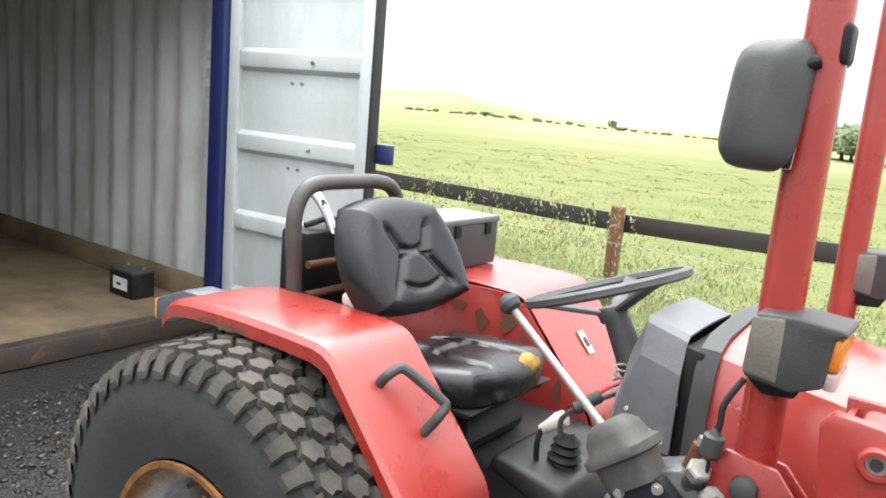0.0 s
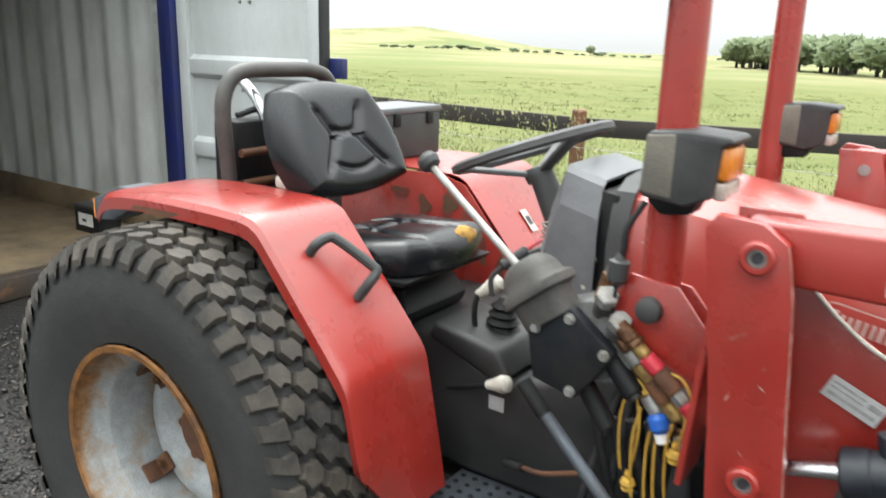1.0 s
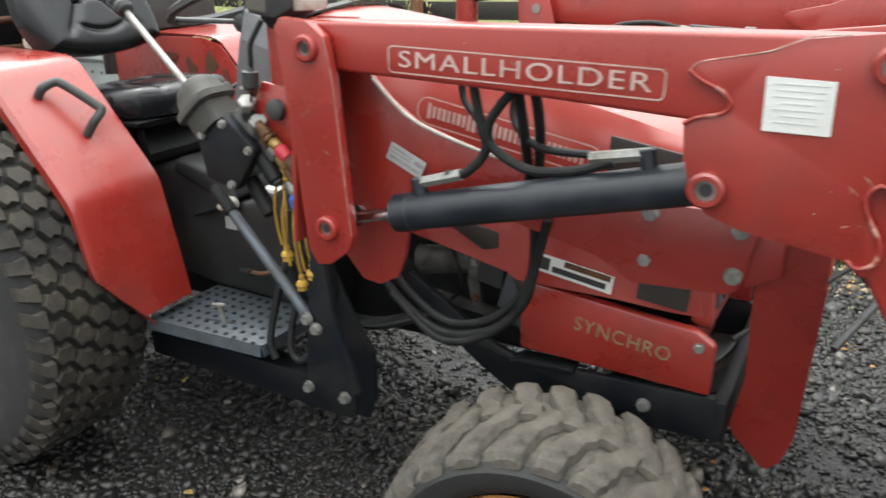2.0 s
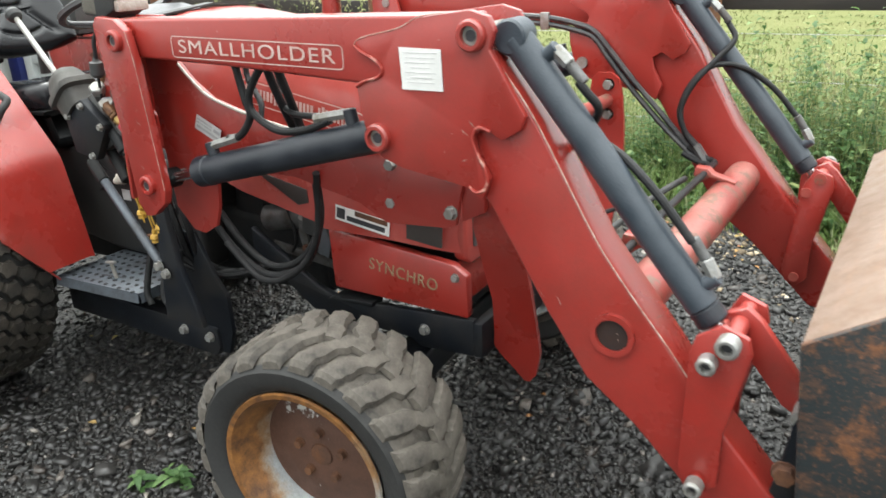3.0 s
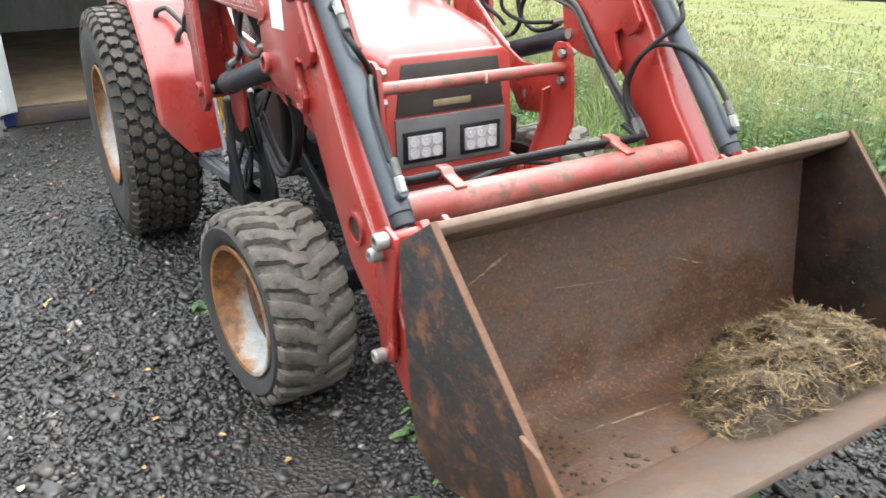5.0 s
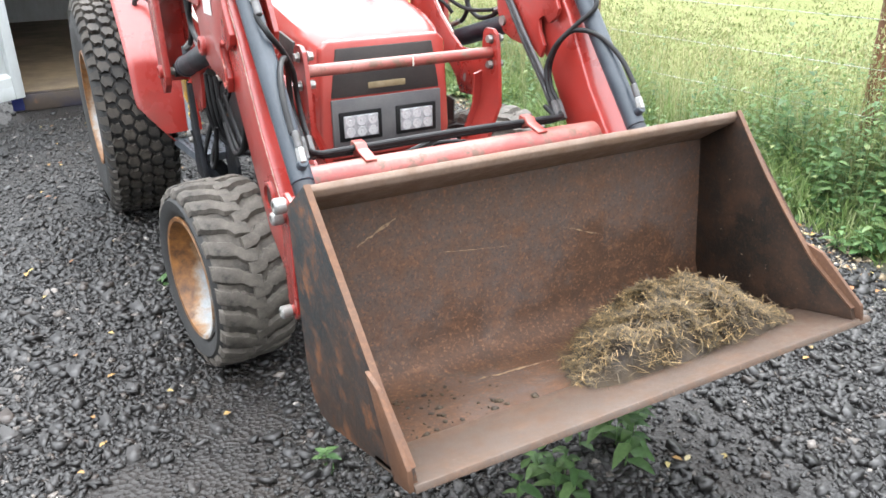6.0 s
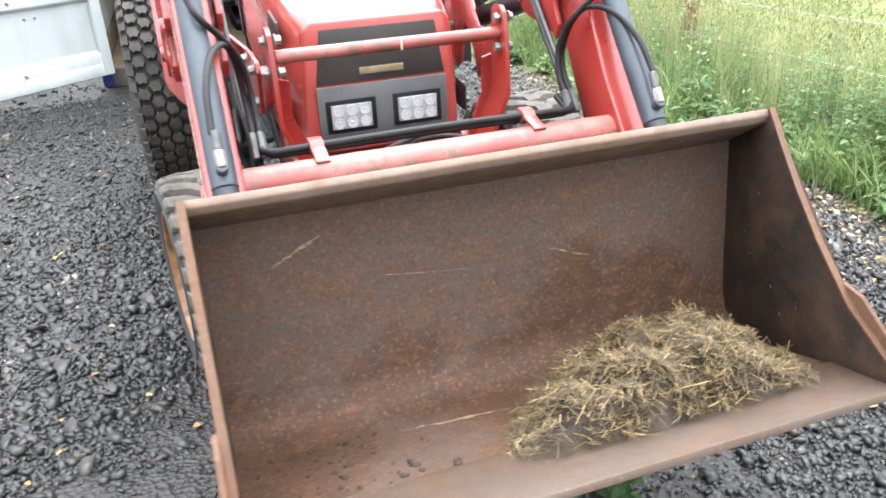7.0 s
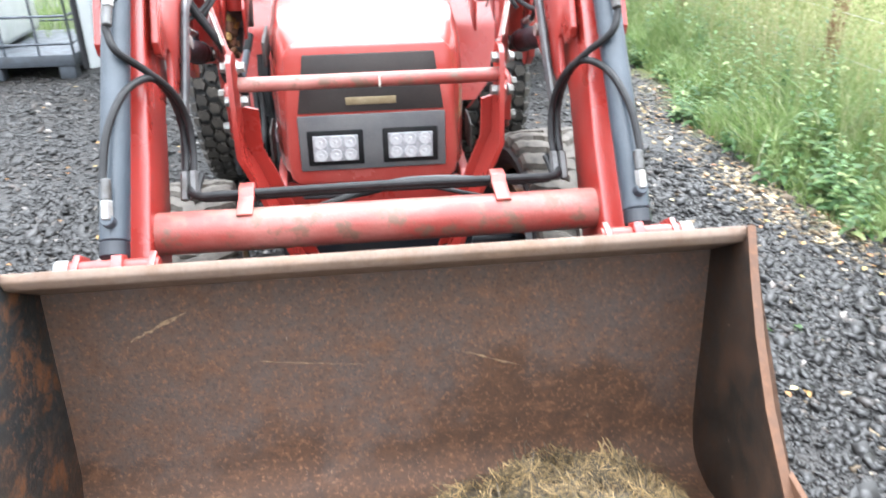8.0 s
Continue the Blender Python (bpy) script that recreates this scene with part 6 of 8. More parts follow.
for d, w, h, r in ((-0.022, 0.030, 0.026, 2.2), (-0.012, 0.044, 0.036, 2.6), (0.004, 0.052, 0.042, 3.0), (0.022, 0.054, 0.044, 3.4), (0.030, 0.066, 0.052, 4.0), (0.045, 0.066, 0.052, 4.0), (0.050, 0.052, 0.042, 4.0), (0.095, 0.050, 0.040, 4.0)):
    d0, u, v = frame_of(AX)
    secs.append([bm.verts.new(V0 + AX * d + u * (h * math.copysign(abs(math.cos(a)) ** (2 / r), math.cos(a))) + v * (w * math.copysign(abs(math.sin(a)) ** (2 / r), math.sin(a)))) for a in (2 * math.pi * k / 28 for k in range(28))])
for r0, r1 in zip(secs, secs[1:]):
    for k in range(28):
        bm.faces.new((r0[k], r0[(k + 1) % 28], r1[(k + 1) % 28], r1[k]))
bm.faces.new(secs[0][::-1])
bm.faces.new(secs[-1])
bmesh.ops.recalc_face_normals(bm, faces=bm.faces)
part("rubber_boot", bm, BOOT, ctl, "perished grey rubber gaiter", 50)
part("joystick", rod((-0.683, -0.401, 1.245), (-0.415, -0.466, 1.078), 0.008, 12), STEEL, ctl, "long dull steel joystick")
part("joystick_knob", lathe([(0, 0), (0.0, 0.010), (0.006, 0.019), (0.018, 0.023), (0.030, 0.019), (0.036, 0.009), (0.037, 0)], (-0.660, -0.406, 1.231), (-0.78, 0.10, 0.60), 18), PLASTIC, ctl, "black ball knob")
for x, z in ((-0.366, 0.994), (-0.302, 1.024), (-0.236, 0.974), (-0.293, 0.893)):
    part("cover_screw", hexhead((x, -0.4985, z), (0, -1, 0), 0.008, 0.006), STEEL, ctl, "bright screw head")
for x, z in ((-0.254, 1.056), (-0.228, 1.018)):
    q, up = Vector((x, -0.470, z)), Vector((0.38, -0.45, 0.80)).normalized()
    part("port_plug", rod(q - up * 0.03, q + up * 0.004, 0.0165, 16, w=0.002), VALVE, ctl, "grey port collar")
    part("port_plug", rod(q + up * 0.002, q + up * 0.026, 0.0205, 6, w=0.003), STEEL, ctl, "zinc hexagon port plug")
part("cover_strip", rod((-0.245, -0.436, 1.064), (-0.185, -0.444, 1.004), 0.013, 4, w=0.002), GREY, ctl, "grey flat valve strip")
part("banjo_fitting", rod((-0.275, -0.440, 1.050), (-0.262, -0.440, 1.098), 0.012, 10), BRASS, ctl, "corroded brass fitting")
part("banjo_cap", rod((-0.262, -0.440, 1.096), (-0.258, -0.440, 1.112), 0.008, 6), STEEL, ctl)
part("relief_valve", rod((-0.250, -0.462, 0.972), (-0.186, -0.474, 0.908), 0.0185, 18, w=0.003), BLACK, ctl, "black relief valve barrel")
part("relief_cap", rod((-0.189, -0.4735, 0.911), (-0.181, -0.475, 0.903), 0.0125, 14, w=0.002), PLASTIC, ctl)
part("relief_valve", rod((-0.300, -0.44, 0.900), (-0.235, -0.45, 0.820), 0.018, 14, w=0.003), BLACK, ctl)
# three strings of couplers that step down from the casting towards the mast
runs = (((-0.222, -0.482, 1.030), (-0.086, -0.476, 0.908), ((0.20, 0.0140, BRASS, 12), (0.06, 0.0165, BRASS, 6), (0.12, 0.0125, GOLD, 12), (0.17, 0.0150, CAP_RED, 14), (0.23, 0.0160, RUST, 14), (0.12, 0.0145, STEEL, 6), (0.12, 0.0155, CAP_RED, 14))),
        ((-0.224, -0.460, 0.998), (-0.108, -0.462, 0.880), ((0.16, 0.0165, BRASS, 6), (0.16, 0.0145, STEEL, 12), (0.20, 0.0150, GOLD, 14), (0.26, 0.0160, RUST, 14), (0.20, 0.0150, GOLD, 12))),
        ((-0.210, -0.450, 0.950), (-0.125, -0.458, 0.852), ((0.22, 0.0145, RUST, 6), (0.24, 0.0155, YELLOW, 14), (0.26, 0.0150, STEEL, 12), (0.26, 0.0160, BRASS, 14))))
for a, b, pieces in runs:
    a, b, f = Vector(a), Vector(b), 0.0
    for share, r, mt, sides in pieces:
        part("hose_coupler", rod(a.lerp(b, f), a.lerp(b, f + share - 0.008), r, sides, w=0.002), mt, ctl, "corroded quick coupler")
        f += share
    part("coupler_stem", rod(a, b, 0.009, 10), BRASS, ctl)
part("dust_plug", lathe([(0, 0), (0, 0.013), (0.008, 0.019), (0.026, 0.018), (0.034, 0.011), (0.036, 0)], (-0.148, -0.462, 0.882), (0.35, -0.15, -0.9), 16), BLUE, ctl, "bright blue dust plug")
part("plug_nose", rod((-0.138, -0.466, 0.852), (-0.131, -0.468, 0.834), 0.012, 12, w=0.003), WHITE, ctl, "pale nose of the plug")
for k, (x, y, z, n) in enumerate(((-0.205, -0.452, 0.905, 0.150), (-0.186, -0.460, 0.900, 0.145), (-0.176, -0.464, 0.885, 0.170), (-0.152, -0.458, 0.875, 0.185), (-0.136, -0.464, 0.890, 0.180), (-0.108, -0.470, 0.915, 0.075), (-0.118, -0.462, 0.885, 0.160))):
    dx = 0.012 if k in (1, 5) else -0.006
    part("cap_strap", tube([(x, y, z), (x + dx, y - 0.010, z - n * 0.3), (x + dx * 0.7, y - 0.010, z - n * 0.7), (x, y - 0.004, z - n)], 0.0026, 6, 5), YELLOW, ctl, "hanging yellow rubber strap")
    if k in (1, 3, 5, 6):
        part("strap_cap", lathe([(0, 0), (0.001, 0.006), (0.008, 0.007), (0.012, 0.004), (0.016, 0.011), (0.024, 0.014), (0.030, 0.010), (0.036, 0.011), (0.038, 0)], (x, y - 0.004, z - n + 0.006), (0, 0, -1), 14), YELLOW, ctl, "yellow rubber dust cap")
part("cap_strap", tube([(-0.128, -0.478, 0.965), (-0.105, -0.484, 0.960), (-0.088, -0.484, 0.930), (-0.086, -0.482, 0.890), (-0.096, -0.478, 0.840)], 0.0026, 6, 6), YELLOW, ctl, "looping yellow rubber strap")
crng = random.Random(8)
for k in range(14):                                  # knocked-about nipples and old caps behind the couplers
    u = k / 13
    q = Vector((-0.205 + 0.10 * u + crng.uniform(-0.012, 0.012), -0.440 + crng.uniform(-0.012, 0.010), 0.955 - 0.10 * u + crng.uniform(-0.03, 0.02)))
    d = Vector((crng.uniform(0.3, 1), crng.uniform(-0.4, 0.2), crng.uniform(-1, -0.2))).normalized()
    part("hose_coupler", rod(q, q + d * crng.uniform(0.018, 0.032), crng.uniform(0.006, 0.011), crng.choice((6, 12)), w=0.0015), crng.choice((BRASS, BRASS, RUST, GOLD, STEEL)), ctl, "corroded small fitting")
st = part("stay_bar", rod((-0.388, -0.430, 0.815), (-0.130, -0.476, 0.605), 0.0125, 14), GALV, tractor, "dull galvanised stay bar with a black end")
part("bar_end", rod((-0.425, -0.424, 0.848), (-0.368, -0.434, 0.798), 0.0155, 14, w=0.002), BLACK, st)
for x, z in ((-0.127, 0.603), (-0.103, 0.584)):
    part("stay_bolt", hexhead((x, -0.482, z), (0, -1, 0), 0.012, 0.010), STEEL, st)
part("mast_leg", prism([(-0.11, 0.80), (-0.085, 0.80), (-0.065, 0.62), (-0.02, 0.50), (-0.005, 0.435), (-0.15, 0.435), (-0.135, 0.60)], -0.475, -0.455, "y", 0.004), CHASSIS, tractor, "black mast leg")
part("mast_leg", prism([(-0.11, 0.80), (-0.085, 0.80), (-0.065, 0.62), (-0.02, 0.50), (-0.005, 0.435), (-0.15, 0.435), (-0.135, 0.60)], 0.455, 0.475, "y", 0.004), CHASSIS, tractor, "black mast leg")
for k in range(4):
    y = -0.38 + 0.012 * k
    part("valve_hose", tube([(-0.29 + 0.03 * k, y, 0.80), (-0.25 + 0.03 * k, y, 0.66), (-0.22 + 0.02 * k, y + 0.03, 0.55), (-0.10, y + 0.10, 0.50), (0.05, y + 0.14, 0.55)], 0.010, 8), HOSE, tractor, "black valve hose")
part("fuel_pump", box((0.20, -0.20, 0.70), (0.07, 0.06, 0.10), 0.010, (0, 10, 0)), PLASTIC, tractor, "grey fuel pump")
part("filter_bracket", box((0.255, -0.235, 0.66), (0.04, 0.012, 0.11), 0.003, (0, 15, 0)), GALV, tractor, "bare metal bracket")
part("radiator_pipe", tube([(0.27, -0.24, 0.70), (0.30, -0.24, 0.62), (0.335, -0.24, 0.55)], 0.012, 10), PLASTIC, tractor, "grey coolant pipe")
box_l = part("tool_box", box((-1.355, 0.325, 1.185), (0.18, 0.30, 0.140), 0.008), PLASTIC, tractor, "black plastic tool box with a grey lid")
part("box_lid", box((-1.355, 0.325, 1.264), (0.186, 0.306, 0.022), 0.006), GREY, box_l, "grey plastic lid")
part("box_latch", box((-1.262, 0.24, 1.237), (0.012, 0.03, 0.04), 0.003), BLACK, box_l)
part("box_latch", box((-1.262, 0.41, 1.237), (0.012, 0.03, 0.04), 0.003), BLACK, box_l)


# ---------------------------------------------------------------- shipping container
CONT = surface("weathered_container_paint", (0.58, 0.61, 0.61), (0.44, 0.46, 0.45), (0.4, 0.72), 2.5, (0.4, 0.6), 0, 0.1, 120, (0.22, 0.13, 0.08), (0.735, 0.76), 5, stretch=(1, 1, 0.4))
INSIDE = surface("dirty_container_lining", (0.62, 0.64, 0.63), (0.36, 0.36, 0.33), (0.38, 0.68), 2.2, (0.5, 0.7), 0, 0.15, 120, (0.2, 0.12, 0.07), (0.72, 0.76), 4, stretch=(1, 1, 0.35))
NAVY = surface("dark_blue_gloss_paint", (0.012, 0.02, 0.12), (0.02, 0.025, 0.08), (0.4, 0.7), 6, (0.35, 0.5), 0, 0.15, 160, (0.12, 0.06, 0.03), (0.72, 0.76), 12)
SILL = surface("dirty_blue_sill_paint", (0.016, 0.018, 0.04), (0.05, 0.036, 0.026), (0.30, 0.52), 5, (0.5, 0.7), 0, 0.25, 120, (0.12, 0.06, 0.03), (0.6, 0.68), 9)
PLY = surface("worn_plywood_floor", (0.20, 0.145, 0.085), (0.10, 0.075, 0.05), (0.38, 0.7), 3, (0.6, 0.8), 0, 0.2, 90, (0.30, 0.24, 0.16), (0.68, 0.74), 6)
RUBBER = surface("black_gasket_rubber", (0.015, 0.015, 0.017), None, rough=(0.6, 0.7))

FAR, NEAR = Vector((-4.12, 1.50, 0)), Vector((-4.12, -1.05, 0))
ux = (NEAR - FAR).normalized()                 # along the opening, towards the near post
ui = Vector((ux.y, -ux.x, 0))                  # into the container
if ui.x > 0:
    ui = -ui
WIDE, LONG, TALL, FLOOR = (NEAR - FAR).length, 5.9, 2.45, 0.15
container = tagged(empty("shipping_container", FAR), "grey-white steel shipping container with both doors open", "container")
CM = Matrix(((ui.x, ux.x, 0, FAR.x), (ui.y, ux.y, 0, FAR.y), (0, 0, 1, 0), (0, 0, 0, 1)))   # local: in, across, up


def cpart(name, bm, material, label="", parent=None):
    bm.transform(CM)
    bmesh.ops.recalc_face_normals(bm, faces=bm.faces)
    me_ob = finish(name, bm, material, None, label)
    me_ob.parent = parent or container
    me_ob.matrix_parent_inverse = Matrix.Translation(-FAR)
    return me_ob


def corrugated(v, out):
    pts, u, k = [], 0.10, 0
    while u < LONG:
        pts += [(u, v), (u + 0.070, v), (u + 0.138, v + out), (u + 0.208, v + out)]
        u += 0.276
    return sheet([[(a, b, z) for a, b in pts] for z in (FLOOR + 0.02, TALL - 0.1)], 0.003)


cpart("side_wall", corrugated(-0.03, -0.036), INSIDE, "corrugated grey wall")
cpart("side_wall", corrugated(WIDE + 0.03, 0.036), INSIDE, "corrugated grey wall")
cpart("back_wall", box((LONG, WIDE / 2, TALL / 2 + 0.08), (0.05, WIDE + 0.1, TALL - 0.1)), INSIDE, "grey end wall")
cpart("roof", box((LONG / 2, WIDE / 2, TALL), (LONG + 0.1, WIDE + 0.16, 0.05)), CONT, "steel roof")
cpart("floor_deck", box((LONG / 2 + 0.02, WIDE / 2, FLOOR - 0.02), (LONG - 0.06, WIDE + 0.02, 0.04)), PLY, "worn plywood floor")
cpart("threshold", box((0.0, WIDE / 2, FLOOR - 0.075), (0.10, WIDE + 0.1, 0.13), 0.006), SILL, "dirty dark blue door sill")
cpart("lintel", box((0.0, WIDE / 2, TALL - 0.08), (0.10, WIDE + 0.1, 0.16), 0.006), NAVY, "dark blue door header")
for v in (-0.03, WIDE + 0.03):
    cpart("corner_post", box((0.0, v, TALL / 2 + 0.02), (0.13, 0.085, TALL), 0.008), NAVY, "dark blue corner post")
    cpart("kick_plate", box((LONG / 2, v + (0.02 if v < 0 else -0.02), FLOOR + 0.09), (LONG - 0.2, 0.012, 0.18), 0.002), PLY, "scuffed timber kick board")


def door(hinge, free, flip):
    """A door leaf from hinge to free end, ribs on the inner face."""
    h, f = Vector((*hinge, 0)), Vector((*free, 0))
    d = (f - h).normalized()
    n = Vector((-d.y, d.x, 0)) * flip
    L = (f - h).length
    M = Matrix(((d.x, n.x, 0, h.x), (d.y, n.y, 0, h.y), (0, 0, 1, 0), (0, 0, 0, 1)))
    z0, z1 = 0.13, 2.33
    leaf = None

    def dp(name, bm, mat, label=""):
        bm.transform(M)
        bmesh.ops.recalc_face_normals(bm, faces=bm.faces)
        o = finish(name, bm, mat, None, label)
        o.parent = leaf or container
        o.matrix_parent_inverse = Matrix.Translation(-FAR) if not leaf else Matrix()
        return o
    o = dp("door", box((L / 2, -0.02, (z0 + z1) / 2), (L, 0.02, z1 - z0), 0.003), CONT, "open white container door leaf")
    leaf = o
    for x in (0.045, L - 0.045):
        dp("door_stile", box((x, 0.005, (z0 + z1) / 2), (0.09, 0.05, z1 - z0), 0.006), CONT)
    for z in (z0 + 0.05, z1 - 0.05):
        dp("door_rail", box((L / 2, 0.005, z), (L - 0.18, 0.048, 0.10), 0.006), CONT)
    nrib = 4
    for k in range(nrib):
        z = 0.255 + 0.515 * k
        if z < z1 - 0.15:
            bm = prism([(-0.012, z - 0.075), (0.026, z - 0.045), (0.026, z + 0.045), (-0.012, z + 0.075)], 0.09, L - 0.09, "x", 0.004)
            dp("door_rib", bm, CONT)
            dp("rivet", rod((L * 0.62, 0.02, z), (L * 0.62, 0.045, z - 0.006), 0.010, 10), STEEL)
            for xx in (0.45, 0.52):
                dp("rivet", rod((L * xx, -0.012, z - 0.13), (L * xx, 0.0, z - 0.13), 0.010, 10), STEEL)
    dp("gasket", box((L + 0.012, 0.004, (z0 + z1) / 2), (0.028, 0.07, z1 - z0), 0.008), RUBBER, "black door gasket")
    dp("lock_rod", rod((L * 0.80, -0.06, z0 - 0.01), (L * 0.80, -0.06, z1 + 0.02), 0.017, 14), STEEL, "galvanised lock rod")
    dp("lock_bracket", box((L + 0.075, -0.04, 1.315), (0.10, 0.05, 0.115), 0.010), NAVY, "blue lock bracket")
    return o


door((FAR.x + 0.07, FAR.y + 0.06), (-2.87, 1.61), -1)
door((NEAR.x + 0.08, NEAR.y + 0.02), (-3.27, -1.96), 1)

# ---------------------------------------------------------------- fence
POST = surface("reddish_brown_post", (0.20, 0.085, 0.04), (0.12, 0.06, 0.035), (0.4, 0.7), 12, (0.6, 0.85), 0, 0.3, 120, (0.32, 0.17, 0.09), (0.64, 0.7), 20, stretch=(1, 1, 0.25), bump_dist=0.004)
BOARD = surface("dark_creosoted_rail", (0.028, 0.022, 0.020), (0.055, 0.043, 0.036), (0.4, 0.7), 10, (0.6, 0.85), 0, 0.35, 140, stretch=(0.2, 0.2, 1), bump_dist=0.003)
fence = tagged(empty("fence", (0, 2.8, -0.1)), "post and rail fence of brown posts and dark boards", "fence")


def fence_at(t):
    """Along the fence: t in posts, 0 by the loader, growing towards the container."""
    return Vector((0.44 - 2.36 * t, 2.95, -0.10))


def post_top(k):
    return {0: 1.24, 1: 1.185, 2: 1.225}.get(k, 1.225)


for k in range(-2, 6):
    q = fence_at(k)
    bm = rod((q.x, q.y, q.z - 0.3), (q.x + 0.006, q.y, q.z + post_top(k)), 0.05, 18, 0.047, 0.008)
    o = part("post", bm, POST, fence)
    o.matrix_parent_inverse = Matrix.Translation(-fence.location)
    r = fence_at(k + 1)
    za, zb = q.z + post_top(k) - 0.065, r.z + post_top(k + 1) - 0.065
    bm = bmesh.new()
    d = Vector((r.x - q.x, r.y - q.y, zb - za))
    add_box(bm, ((q.x + r.x) / 2, (q.y + r.y) / 2 + 0.065, (za + zb) / 2 - 0.05), (d.length - 0.006, 0.028, 0.115), d.to_track_quat("X", "Z").to_matrix().to_4x4())
    bevel(bm, 0.004)
    o = part("rail_board", bm, BOARD, fence)
    o.matrix_parent_inverse = Matrix.Translation(-fence.location)

# ---------------------------------------------------------------- loose things by the container
battery = tagged(finish("car_battery", box((-4.67, 1.26, FLOOR + 0.085), (0.28, 0.17, 0.18), 0.008), BLACK), "black car battery with a pale label on the plywood", "battery")
part("battery_lid", box((-4.67, 1.26, FLOOR + 0.178), (0.285, 0.175, 0.02), 0.005), PLASTIC, battery, "dark battery lid")
part("battery_label", box((-4.675, 1.174, FLOOR + 0.09), (0.17, 0.002, 0.085), 0.0), WHITE, battery, "pale printed label")
part("label_print", box((-4.69, 1.1725, FLOOR + 0.085), (0.05, 0.002, 0.02), 0.0), INK, battery)
for k, v in enumerate((-0.07, 0.07)):
    part("terminal", rod((-4.67 + 1.3 * v, 1.29, FLOOR + 0.185), (-4.67 + 1.3 * v, 1.29, FLOOR + 0.205), 0.012, 10), STEEL, battery)
# vertical stencil marks on the lining become plain bars
STENCIL = surface("faded_white_stencil", (0.52, 0.53, 0.52), (0.42, 0.43, 0.42), (0.4, 0.7), 20, (0.5, 0.6))
for k in range(9):
    bm = box((0.125, -0.024, 1.10 + 0.118 * k), (0.050, 0.004, 0.070), 0.0)
    cpart("stencil_mark", bm, STENCIL, "faded white stencil mark")
# litter on the floor deck
rng = np.random.default_rng(5)


def mesh_from(name, verts, faces, material, smooth=False):
    """A mesh from arrays: verts (n, 3), faces (m, k)."""
    me = bpy.data.meshes.new(name)
    n, (m, k) = len(verts), faces.shape
    me.vertices.add(n)
    me.vertices.foreach_set("co", np.ascontiguousarray(verts, dtype=np.float32).ravel())
    me.loops.add(m * k)
    me.loops.foreach_set("vertex_index", np.ascontiguousarray(faces, dtype=np.int32).ravel())
    me.polygons.add(m)
    me.polygons.foreach_set("loop_start", np.arange(0, m * k, k, dtype=np.int32))
    me.update(calc_edges=True)
    me.materials.append(material)
    if smooth:
        me.shade_smooth()
    return new(name, me)


def island_material(name, stops, rough=0.6, spec=0.5, trans=0.0):
    """Colours picked per loose piece from a ramp of (position, colour)."""
    m, nt, p = base(name)
    g = nt.nodes.new("ShaderNodeNewGeometry")
    r = nt.nodes.new("ShaderNodeValToRGB")
    r.color_ramp.interpolation = "LINEAR"
    while len(r.color_ramp.elements) < len(stops):
        r.color_ramp.elements.new(0.5)
    for e, (pos, c) in zip(r.color_ramp.elements, stops):
        e.position, e.color = pos, (*c, 1)
    nt.links.new(g.outputs["Random Per Island"], r.inputs["Fac"])
    grain = noise_tex(nt, 90, 4, 0.6)
    c = mix(nt, 1.0, r.outputs["Color"], ramp(nt, grain, 0.3, 0.7, (0.72, 0.72, 0.72, 1), (1, 1, 1, 1)), "MULTIPLY")
    nt.links.new(c, p.inputs["Base Color"])
    p.inputs["Roughness"].default_value, p.inputs["Specular IOR Level"].default_value = rough, spec
    if trans:
        t = nt.nodes.new("ShaderNodeBsdfTranslucent")
        nt.links.new(c, t.inputs["Color"])
        s = nt.nodes.new("ShaderNodeMixShader")
        s.inputs[0].default_value = trans
        nt.links.new(p.outputs[0], s.inputs[1])
        nt.links.new(t.outputs[0], s.inputs[2])
        nt.links.new(s.outputs[0], nt.nodes["Material Output"].inputs["Surface"])
    return m


# ---------------------------------------------------------------- gravel
STONE = island_material("slate_gravel", [(0.0, (0.0034, 0.0028, 0.0025)), (0.45, (0.0072, 0.0060, 0.0052)), (0.80, (0.0142, 0.0124, 0.0111)), (0.93, (0.0294, 0.0265, 0.0247)), (0.965, (0.0315, 0.0206, 0.0140)), (0.99, (0.1156, 0.0981, 0.0837)), (1.0, (0.2628, 0.2354, 0.2095))], 0.50, 0.70)


def ico():
    bm = bmesh.new()
    bmesh.ops.create_icosphere(bm, subdivisions=1, radius=1)
    v = np.array([q.co[:] for q in bm.verts])
    f = np.array([[q.index for q in t.verts] for t in bm.faces])
    bm.free()
    return v, f


def chip():
    """Eight corners of a broken stone chip."""
    v = np.array([(x, y, z) for x in (-0.7, 0.7) for y in (-0.7, 0.7) for z in (-0.7, 0.7)])
    f = np.array([(0, 1, 3), (0, 3, 2), (4, 6, 7), (4, 7, 5), (0, 4, 5), (0, 5, 1), (2, 3, 7), (2, 7, 6), (0, 2, 6), (0, 6, 4), (1, 5, 7), (1, 7, 3)])
    return v, f


